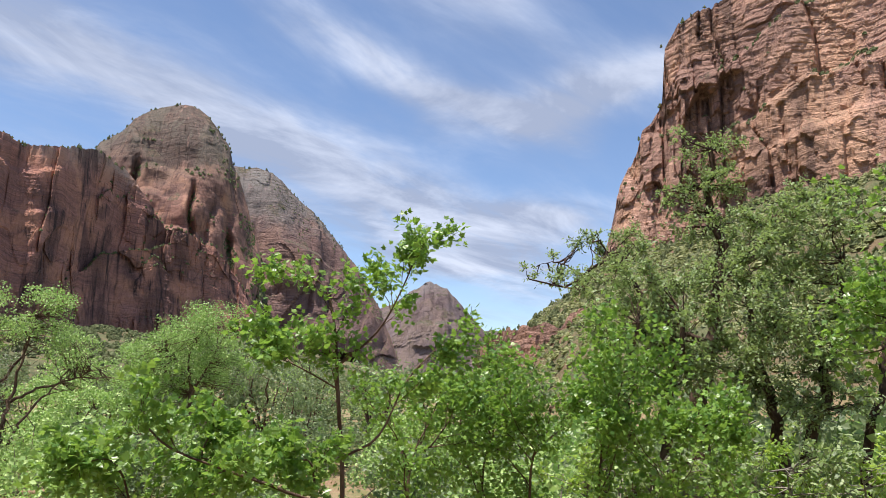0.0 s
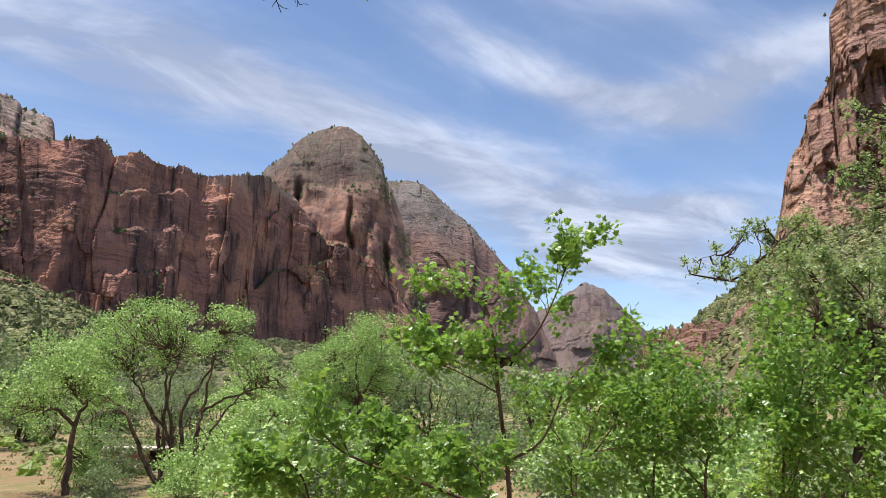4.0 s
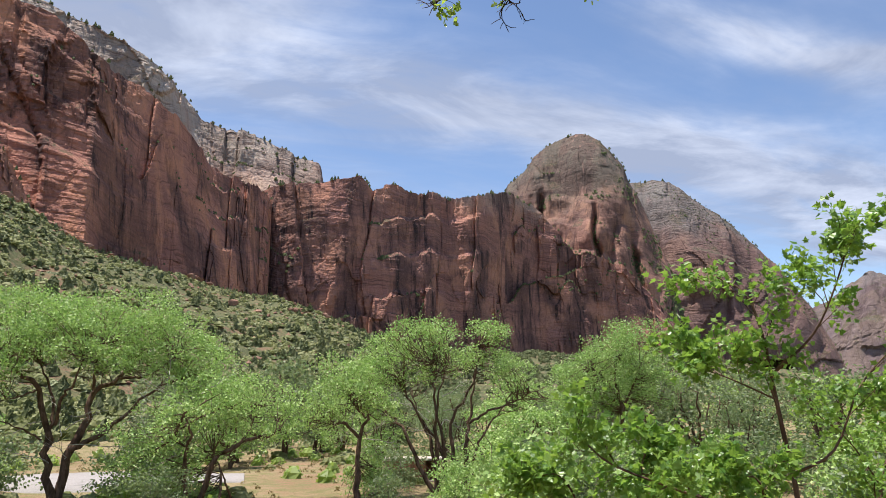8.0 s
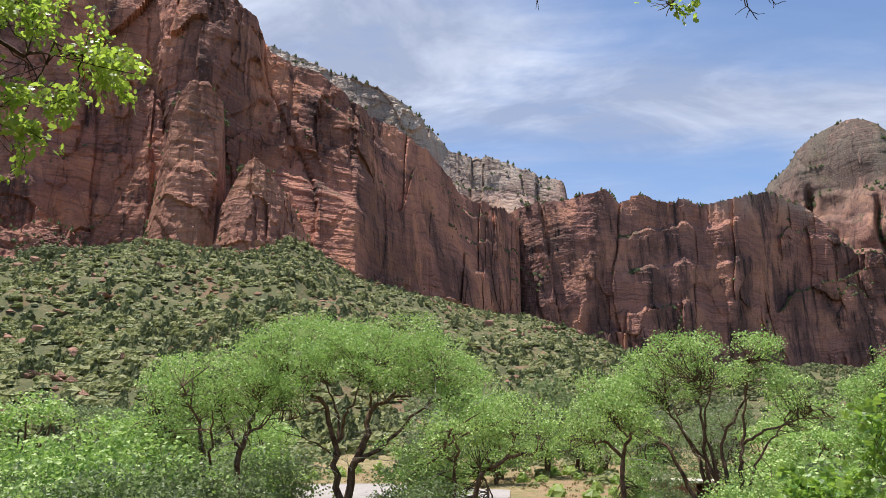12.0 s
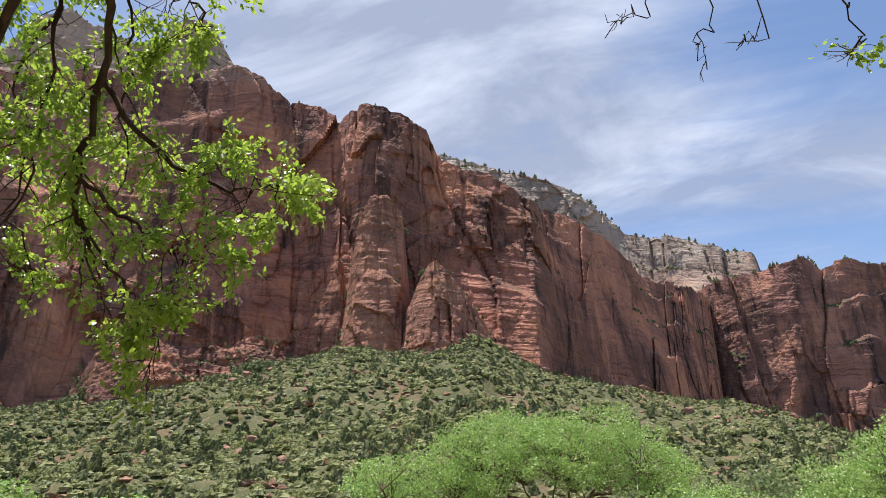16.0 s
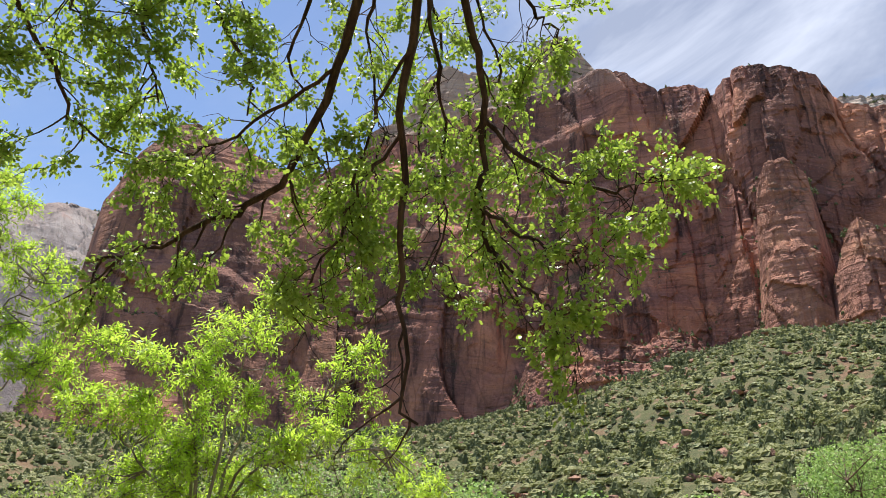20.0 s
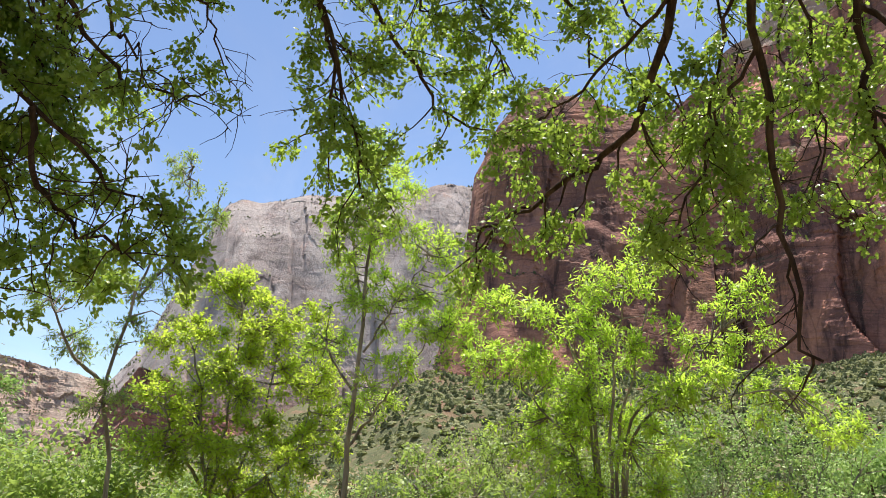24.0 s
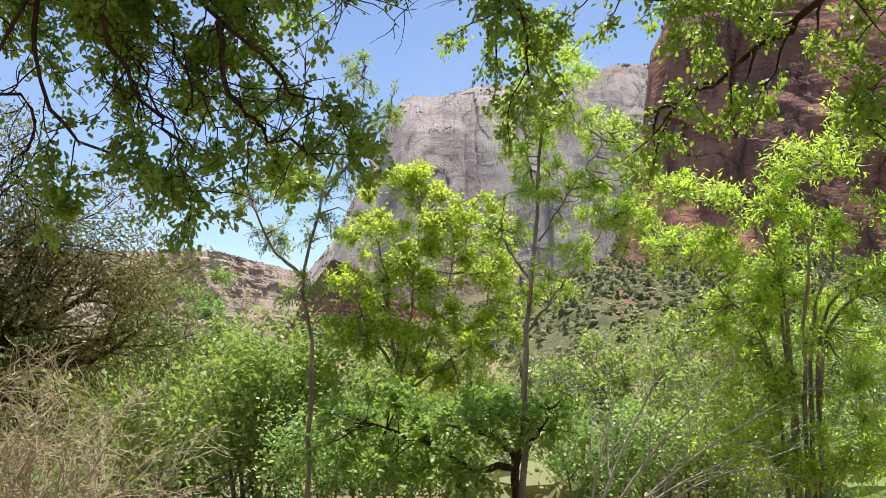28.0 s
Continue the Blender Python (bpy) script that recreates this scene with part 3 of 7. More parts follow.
CRESTS = {}
CRESTS["right_wall"] = cliff("right_wall", "sunlit red sandstone wall with ribs and dark streaks",
    [(-60, 330, 79, 308.8), (-40, 335, 93, 291.7), (-30, 345, 89, 259.3), (-25, 355, 86, 237.5), (-22.3, 365, 85, 225.1), (-20, 372, 79, 219.8),
    (-18.6, 380, 78, 217.6), (-17.5, 385, 79, 204.8), (-17.2, 388, 79, 171.3), (-15.6, 392, 77, 161), (-15.3, 394, 78, 150.9), (-13.6, 398, 77, 125.1),
    (-13.1, 402, 75, 108.4), (-12, 408, 69, 82.6)],
    ROCK_RIGHT, 1.0, 22, 11, 9, 0.8, 21, 3.0, 150, ((0.25, 5), (0.42, 9), (0.7, 8)), slab=0.55)
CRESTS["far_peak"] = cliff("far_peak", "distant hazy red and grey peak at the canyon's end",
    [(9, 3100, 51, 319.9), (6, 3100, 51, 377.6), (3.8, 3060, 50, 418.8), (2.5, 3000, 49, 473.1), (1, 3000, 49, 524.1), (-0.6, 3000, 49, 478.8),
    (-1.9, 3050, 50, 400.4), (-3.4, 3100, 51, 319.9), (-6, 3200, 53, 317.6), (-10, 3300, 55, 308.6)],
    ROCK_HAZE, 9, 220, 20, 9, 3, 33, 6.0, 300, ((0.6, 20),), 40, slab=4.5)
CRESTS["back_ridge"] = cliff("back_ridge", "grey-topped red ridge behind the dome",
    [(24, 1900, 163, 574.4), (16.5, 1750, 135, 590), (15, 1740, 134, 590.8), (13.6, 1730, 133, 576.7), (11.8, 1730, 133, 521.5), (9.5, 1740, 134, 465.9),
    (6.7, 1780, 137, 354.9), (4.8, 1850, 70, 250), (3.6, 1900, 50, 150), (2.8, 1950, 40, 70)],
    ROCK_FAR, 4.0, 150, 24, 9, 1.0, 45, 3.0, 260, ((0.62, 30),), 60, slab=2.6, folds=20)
CRESTS["rock_dome"] = cliff("rock_dome", "great rounded sandstone dome, grey above and red below",
    [(30, 1350, 115, 391.5), (26.8, 1308, 112, 440), (26.1, 1295, 111, 473), (24.7, 1277, 109, 490), (24.0, 1268, 108, 516), (23.0, 1261, 107, 539),
    (22.1, 1256, 107, 548.5), (21.4, 1255, 107, 551), (20.1, 1255, 107, 548), (19.4, 1258, 107, 540.6), (18.8, 1260, 107, 527), (17.8, 1264, 108, 500),
    (17, 1272, 109, 474), (16.7, 1277, 109, 445), (16.2, 1286, 110, 422.7), (15.3, 1303, 111, 366), (14.7, 1320, 112, 318), (14.1, 1340, 114, 275),
    (13.5, 1360, 116, 193.8), (12.7, 1400, 107, 139.4)],
    ROCK_DOME, 2.2, 110, 22, 7, 1.0, 58, 1.5, 260, ((0.2, 16), (0.34, 26), (0.48, 14), (0.60, 10)), 45, slab=2.6, folds=30, blocky=0.10, clefts=((23.7, 0.26, 40, 0.28, 0.78), (19.3, 0.20, 28, 0.30, 0.66), (21.6, 0.5, 12, 0.10, 0.36), (16.6, 0.25, 18, 0.2, 0.6)))
CRESTS["middle_wall"] = cliff("middle_wall", "shaded dark red sandstone wall with a wooded rim",
    [(50, 930, 111, 289.2), (47, 900, 108, 284.2), (46, 890, 106, 274.1), (44.8, 880, 105, 282), (43, 875, 104, 287.6), (41, 875, 104, 296.5),
    (38.9, 880, 97, 305.3), (38.1, 890, 98, 306.7), (37.2, 905, 92, 294.8), (34.8, 930, 95, 309.9), (34, 945, 88, 308.7), (32.2, 970, 90, 308.4),
    (29.6, 1010, 89, 308.1), (27.5, 1060, 90, 324.3), (26.3, 1110, 94, 349.6), (24, 1170, 99, 334.8), (21, 1200, 102, 261.6), (17.5, 1230, 105, 244.3),
    (15.5, 1260, 107, 190.7), (14, 1290, 110, 147)],
    ROCK_MID, 1.8, 35, 24, 9, 1.1, 69, 5.0, 180, ((0.3, 9), (0.55, 12), (0.8, 14)), slab=1.5)
CRESTS["pale_rim"] = cliff("pale_rim", "pale grey-white upper sandstone rim with scattered pines",
    [(72, 830, 299, 509.5), (65, 830, 299, 499), (58.8, 850, 273, 473.9), (54.9, 870, 246, 456.7), (52.1, 890, 235, 426.5), (50.6, 900, 238, 404.1),
    (45.6, 930, 229, 393.3), (44.2, 940, 231, 384.6), (41.2, 955, 235, 365.2), (40.9, 960, 236, 334.1), (40.4, 990, 226, 297.9)],
    ROCK_PALE, 2.2, 90, 14, 9, 1.5, 81, 4.0, 160, ((0.55, 22),), slab=1.5, folds=14)
CRESTS["pale_cap"] = cliff("pale_cap", "pale cream sandstone knobs above the great wall",
    [(104, 640, 230, 397.6), (101, 635, 293, 413.8), (99, 630, 291, 458.6), (97, 628, 290, 478), (95, 628, 290, 465.8), (91, 625, 288, 453.5),
    (89.9, 622, 287, 463.4), (88, 620, 286, 488), (85.8, 620, 286, 491.6), (84.8, 622, 287, 468.5), (83, 628, 290, 438.8)],
    ROCK_CAP, 2.0, 40, 10, 3, 1.6, 93, 3.0, 120, slab=1.4)
CRESTS["great_wall"] = cliff("great_wall", "tall dark red sandstone wall, layered and ribbed",
    [(118, 560, 56, 274.4), (112, 540, 59, 290.3), (107, 525, 57, 308.1), (103, 515, 60, 321.8), (101, 508, 59, 329.4), (97, 500, 58, 340.3),
    (92, 490, 70, 341.9), (88, 480, 73, 345.9), (84.4, 474, 81, 357.7), (81.3, 470, 88, 347.2), (78.8, 478, 94, 330.5), (77.2, 482, 99, 330.5),
    (75.4, 482, 104, 324.2), (74.3, 476, 105, 318), (73.8, 470, 106, 321.8), (71.5, 462, 104, 316.9), (69.5, 460, 103, 312), (67.8, 463, 104, 303),
    (66.7, 470, 106, 298.8), (65.4, 468, 105, 273.2), (63.5, 468, 108, 268.6), (61, 462, 104, 262.2), (58, 460, 95, 241.6), (56.3, 490, 92, 245.4),
    (53.5, 530, 95, 239.7), (50.5, 590, 95, 231.1), (48.4, 640, 94, 226.2), (46.8, 690, 96, 231.1), (45.3, 780, 100, 250.9), (44.9, 860, 103, 256)],
    ROCK_NEAR, 1.4, 48, 12, 5.5, 1.1, 105, 3.0, 150, ((0.35, 5), (0.60, 5), (0.84, 4)))
CRESTS["rock_buttress"] = cliff("rock_buttress", "proud red sandstone buttress with level beds",
    [(74.2, 480, 99, 118), (73.5, 436, 95, 128), (73.0, 420, 94, 156), (72.5, 415, 93, 194), (71.5, 412, 92, 213), (70, 412, 92, 214),
    (68.8, 416, 93, 202), (68.4, 432, 97, 178), (68.0, 455, 104, 140), (67.6, 480, 108, 118)],
    ROCK_PROUD, 1.0, 28, 4, 2.6, 1.1, 151, 1.5, 60, ((0.5, 4),), slab=0.8)
CRESTS["rock_shoulder"] = cliff("rock_shoulder", "broken red sandstone shoulder leaning on the wall",
    [(69.8, 458, 101, 104), (69.0, 414, 85, 118), (67.7, 404, 83, 141), (66.6, 400, 82, 155), (66, 400, 82, 158), (65.2, 402, 82, 153),
    (64, 408, 84, 143), (62.8, 420, 87, 133), (61.7, 438, 91, 124), (59.9, 468, 96, 113)],
    ROCK_PROUD, 0.9, 26, 6, 4.5, 0.9, 163, 1.8, 60, ((0.4, 6),), slab=0.55)
CRESTS["red_ledges"] = cliff("red_ledges", "broken red ledges with trees at the great wall's foot",
    [(92.5, 462, 70, 84), (91, 434, 70, 102), (89, 428, 72, 114), (87, 426, 74, 108), (85.6, 426, 76, 120), (83.8, 427, 78, 116), (82, 428, 80, 110),
    (80.4, 432, 83, 122), (78.6, 436, 86, 116), (77.2, 446, 90, 110), (76, 470, 96, 104)],
    ROCK_NEAR, 0.9, 12, 6, 5, 2.0, 203, 3.0, 50, ((0.3, 5), (0.6, 6)), slab=0.5)
CRESTS["red_bluff"] = cliff("red_bluff", "broken red sandstone bluff low on the scrubby slope",
    [(-2.8, 420, 19, 31.9), (-4.2, 350, 12, 35.7), (-5.5, 330, 11, 37.5), (-7, 322, 11, 36.8), (-8, 318, 11, 38.7), (-9.2, 314, 11, 36.6),
    (-10, 312, 11, 42), (-11.5, 310, 11, 45.2), (-13, 312, 13, 44.3), (-14.5, 330, 14, 40.5)],
    ROCK_RIGHT, 0.9, 8, 5, 4, 1.6, 171, 1.6, 40, ((0.5, 3),))
CRESTS["rock_pinnacle"] = cliff("rock_pinnacle", "smooth red sandstone pinnacle with sheer sides",
    [(106, 500, 50, 278.9), (108.5, 492, 49, 285), (111.2, 485, 48, 293.9), (113.2, 480, 47, 301.3), (114.3, 477, 47, 308.5), (117, 474, 47, 310.7),
    (118.2, 473, 47, 316.5), (119.4, 473, 47, 315.2), (120.6, 475, 47, 304.9), (122.3, 480, 47, 286.4), (123.4, 488, 48, 263.6), (124.3, 500, 50, 249.7),
    (124.9, 512, 51, 200.3), (125.8, 525, 52, 145.1), (127.5, 545, 54, 95.4)],
    ROCK_SMOOTH, 1.5, 66, 8, 2.6, 0.8, 117, 1.8, 110, ((0.5, 4),), 14, slab=1.7, folds=9)
CRESTS["pale_mesa"] = cliff("pale_mesa", "grey-white flat-topped sandstone mesa",
    [(112, 1250, 84, 588.1), (120, 1230, 83, 598.5), (125.3, 1220, 82, 603.6), (126.9, 1220, 82, 600.6), (128.6, 1225, 83, 584.5), (134, 1230, 83, 577.4),
    (138.1, 1235, 83, 573.3), (139.2, 1235, 83, 561.3), (140.6, 1235, 83, 552.4), (143.3, 1235, 83, 546.5), (144.3, 1240, 62, 530.5), (145, 1250, 63, 495.6),
    (145.7, 1265, 63, 436.2), (147.9, 1290, 65, 313.7), (149, 1310, 54, 243.8), (151, 1350, 44, 175.2)],
    ROCK_MESA, 3.4, 190, 16, 7, 0.6, 129, 2.4, 300, ((0.45, 14), (0.75, 18)), 60, slab=3.0)
CRESTS["red_spur"] = cliff("red_spur", "dark red sandstone spur below the mesa",
    [(138, 640, 19, 28.3), (141, 642, 19, 47), (143.5, 650, 20, 54.6), (145.4, 655, 20, 59.8), (147.2, 660, 14, 84.4), (149, 668, 9, 93.9),
    (150.5, 676, 3, 67.7), (151.9, 690, 3, 32.5), (153.5, 705, 3, 15.2)],
    ROCK_MID, 1.3, 14, 7, 5, 1.2, 187, 2.0, 60, ((0.5, 5),))
CRESTS["far_plateau"] = cliff("far_plateau", "low sunlit tan plateau far up the canyon",
    [(145, 1900, 37, 227), (150, 1900, 37, 227), (152.3, 1900, 37, 227), (156.5, 1900, 37, 262.6), (159.7, 1900, 37, 269.8), (162.4, 1900, 37, 255.5),
    (168, 1900, 37, 237.7), (178, 1950, 38, 236.2)],
    ROCK_TAN, 6, 90, 25, 8, 5, 141, 2.0, 500, ((0.5, 35),))


# ---- foliage and branches ----
def leaf_shape(kind):
    """Outline of a leaf of length 1 along y, as vertices and triangles."""
    if kind == "oak":
        half = [(0.0, 0.0), (0.05, 0.10), (0.20, 0.24), (0.11, 0.34), (0.33, 0.50), (0.15, 0.60), (0.27, 0.78), (0.11, 0.84), (0.0, 1.0)]
    elif kind == "maple":
        half = [(0.0, 0.0), (0.12, 0.04), (0.40, 0.02), (0.30, 0.22), (0.58, 0.46), (0.26, 0.48), (0.24, 0.66), (0.13, 0.72), (0.0, 1.0)]
    elif kind == "lance":
        half = [(0.0, 0.0), (0.13, 0.3), (0.12, 0.6), (0.0, 1.0)]
    elif kind == "lobed":
        half = [(0.0, 0.0), (0.30, 0.38), (0.17, 0.52), (0.26, 0.74), (0.0, 1.0)]
    elif kind == "bit":
        return np.array([(0, 0, 0), (0.42, 0.5, 0.06), (0, 1, -0.04), (-0.42, 0.5, 0.06)], float), np.array([(0, 1, 2), (0, 2, 3)])
    else:
        half = [(0.0, 0.0), (0.25, 0.30), (0.21, 0.62), (0.0, 1.0)]
    right = half[1:-1]
    pts = [half[0]] + right + [half[-1]] + [(-x, y) for x, y in reversed(right)]
    v = np.array([((0.85 if kind == "oak" else 1.0) * x, y, 0.16 * abs(x) - 0.10 * (y - 0.4) ** 2) for x, y in pts])
    n, k = len(pts), len(right)
    tris = []
    for i in range(k):                       # strips between the two edges
        a, b, c, d = 1 + i, n - 1 - i, 2 + i, n - 2 - i
        if i == 0:
            tris.append((0, a, b))
        if i < k - 1:
            tris += [(a, c, d), (a, d, b)]
        else:
            tris.append((a, k + 1, b))
    return v, np.array(tris)


SHAPES = {k: leaf_shape(k) for k in ("oak", "maple", "lance", "plain", "lobed", "bit")}


def frames_for(rng, n, aim=None, up=0.55, face=None):
    """Random turns for n leaves whose upper sides mostly face up, or along face; aim: ways along which they point."""
    y = rng.normal(size=(n, 3)) if aim is None else aim + rng.normal(size=(n, 3)) * 0.6
    y[:, 2] -= 0.25
    y /= np.linalg.norm(y, axis=1)[:, None]
    z = rng.normal(size=(n, 3)) * (1 - up)
    if face is None:
        z[:, 2] += up
    else:
        z = z + face * up
    x = np.cross(y, z)
    x /= np.linalg.norm(x, axis=1)[:, None] + 1e-9
    return np.stack([x, y, np.cross(x, y)], 2)


def leaves_mesh(name, rng, at, size, shape, mat, aim=None, up=0.55, face=None):
    v, f = SHAPES[shape]
    n = len(at)
    m = frames_for(rng, n, aim, up, face)
    s = size * rng.uniform(0.65, 1.2, n)
    verts = np.einsum("nij,kj->nki", m, v) * s[:, None, None] + at[:, None, :]
    faces = (f[None] + (np.arange(n) * len(v))[:, None, None]).reshape(-1, 3)
    return mesh_of(name, verts.reshape(-1, 3), faces, mat, False)


def tubes_mesh(name, lines, mat):
    """Tapered branches. lines: (points, radius at the start, radius at the end)."""
    V, F, base = [], [], 0
    for pts, r0, r1 in lines:
        pts = np.asarray(pts, float)
        n = len(pts)
        sides = 8 if r0 > 0.07 else 6 if r0 > 0.02 else 4 if r0 > 0.006 else 3
        t = np.gradient(pts, axis=0)
        t /= np.linalg.norm(t, axis=1)[:, None] + 1e-9
        ref = np.array([0.31, 0.17, 0.2]) if abs(t[0, 2]) > 0.8 else np.array([0.0, 0.1, 1.0])
        a = np.cross(t, ref)
        a /= np.linalg.norm(a, axis=1)[:, None] + 1e-9
        b = np.cross(t, a)
        r = np.linspace(r0, r1, n)[:, None, None]
        ang = np.arange(sides) / sides * 2 * np.pi
        ring = pts[:, None] + r * (np.cos(ang)[None, :, None] * a[:, None] + np.sin(ang)[None, :, None] * b[:, None])
        V.append(ring.reshape(-1, 3))
        i, k = np.meshgrid(np.arange(n - 1), np.arange(sides), indexing="ij")
        k2 = (k + 1) % sides
        F.append(np.stack([i * sides + k, i * sides + k2, (i + 1) * sides + k2, (i + 1) * sides + k], -1).reshape(-1, 4) + base)
        base += n * sides
    return mesh_of(name, np.concatenate(V), np.concatenate(F), mat)


def bent(rng, start, way, length, n=6, wander=0.18, rise=0.0):
    """A crooked line from start along way; rise bends it up (or down) on its course."""
    p, d = [np.array(start, float)], np.array(way, float) / np.linalg.norm(way)
    for _ in range(n):
        d = d + rng.normal(size=3) * wander + np.array([0, 0, rise / n])
        d /= np.linalg.norm(d)
        p.append(p[-1] + d * length / n)
    return np.array(p)


def along(pts, t):
    i = np.clip(t * (len(pts) - 1), 0, len(pts) - 1.001)
    k = int(i)
    return pts[k] + (pts[k + 1] - pts[k]) * (i - k), (pts[k + 1] - pts[k]) / (np.linalg.norm(pts[k + 1] - pts[k]) + 1e-9)


def smooth_line(pts, n=12):
    """A curve through the points."""
    p = np.asarray(pts, float)
    q = np.vstack([2 * p[0] - p[1], p, 2 * p[-1] - p[-2]])
    out = []
    for i in range(len(p) - 1):
        a, b, c, d = q[i:i + 4]
        for t in np.linspace(0, 1, max(3, n // (len(p) - 1)), endpoint=False):
            out.append(0.5 * (2 * b + (c - a) * t + (2 * a - 5 * b + 4 * c - d) * t * t + (3 * b - 3 * c + d - a) * t ** 3))
    return np.array(out + [p[-1]])


def branch_out(rng, stem, r0, r1, spec, lines, tips, level=0):
    """Side branches on a stem, and theirs in turn. spec: for each level (number, length, spread, rise, first share of the stem)."""
    lines.append((stem, r0, r1))
    if level >= len(spec):
        for t in np.linspace(0.25, 1, 5):
            tips.append((*along(stem, t),))
        return
    count, length, spread, rise, first = spec[level]
    for i in range(count):
        t = first + (1 - first) * (i + rng.uniform(0.2, 1.0)) / count
        at, way = along(stem, min(t, 0.999))
        side = rng.normal(size=3)
        side -= way * side.dot(way)
        side /= np.linalg.norm(side) + 1e-9
        d = way + side * spread * rng.uniform(0.6, 1.3)
        ln = length * rng.uniform(0.65, 1.25) * (1.15 - 0.5 * t)
        rr = max(0.0025, (r0 + (r1 - r0) * t) * 0.55)
        branch_out(rng, bent(rng, at, d, ln, 5, 0.16, rise), rr, max(0.002, rr * 0.35), spec, lines, tips, level + 1)


def scatter(rng, tips, per, spread):
    at = np.array([t[0] for t in tips])
    way = np.array([t[1] for t in tips])
    k = rng.integers(0, len(at), per)
    return at[k] + rng.normal(size=(per, 3)) * spread, way[k]


def tree(name, label, category, stems, spec, leaf_count, leaf_size, shape, mat, bark_mat, seed, cluster=0.22, group="", up=0.55, clumps=1.0, thin=0.0):
    """A tree from its stems, each a list of points with radii at both ends, grown on by branch_out()."""
    rng = np.random.default_rng(seed)
    lines, tips = [], []
    for pts, r0, r1 in stems:
        branch_out(rng, smooth_line(pts), r0, r1, spec, lines, tips)
    base = np.array(stems[0][0][0])
    top = new(name)
    top.location = Vector(base)
    tagged(top, label, category, group)
    moved = [(p - base, a, b) for p, a, b in lines if a >= thin]
    if clumps < 1:
        tips = [t for t in tips if rng.random() < clumps] or tips
    part("trunk", tubes_mesh(name + "_trunk", moved, bark_mat), top)
    pos, way = scatter(rng, tips, leaf_count, cluster)
    part("crown", leaves_mesh(name + "_crown", rng, pos - base, leaf_size, shape, mat, way, up), top)
    return top


def on_ground(b, d, lift=-0.1):
    p = bearing(b, d)
    return np.array([p.x, p.y, float(ground_z(p.x, p.y)) + lift])


def spot(b, e, d):
    """The place at a bearing, an angle of height and a level distance from the lookout."""
    p = bearing(b, d)
    return np.array([p.x, p.y, EYE[2] + d * math.tan(radians(e))])


def lobe_leaves(rng, lobes, leaf_size, cover, clumps=22, low=-0.35, shell=0.22):
    """Leaf places and facings on rounded lobes (centre, radii), each a heap of smaller clumps with gaps between."""
    P, N, C = [], [], []
    for centre, radii in lobes:
        centre, radii = np.asarray(centre, float), np.asarray(radii, float)
        k = np.arange(clumps) + 0.5
        z = low + (1 - low) * k / clumps
        a = k * 2.399963 + rng.uniform(0, 6.28)
        w = np.sqrt(1 - np.clip(z, -1, 1) ** 2)
        dirs = np.stack([np.cos(a) * w, np.sin(a) * w, z], 1) + rng.normal(size=(clumps, 3)) * 0.16
        size = rng.uniform(0.16, 0.50, clumps)
        heart = centre + dirs * radii * rng.uniform(0.55, 1.08, clumps)[:, None]
        for c, s, d in zip(heart, size, dirs):
            r = radii * s
            r = np.maximum(r, leaf_size * 1.2)
            n = int(cover * 2.2 * math.pi * r[0] * (r[1] + r[2]) / 2 / (leaf_size ** 2 * 0.42) * 0.42)
            q = rng.normal(size=(n, 3))
            q /= np.linalg.norm(q, axis=1)[:, None]
            keep = q @ (d * 0.5 + [0, 0, 0.5]) > -0.30 + 0.25 * rng.normal(size=n)
            q = q[keep]
            P.append(c + q * r * (1 + shell * rng.normal(size=(len(q), 1))))
            N.append(q * 0.75 + [0, 0, 0.45])
            C.append((c, d))
    return np.concatenate(P), np.concatenate(N), C


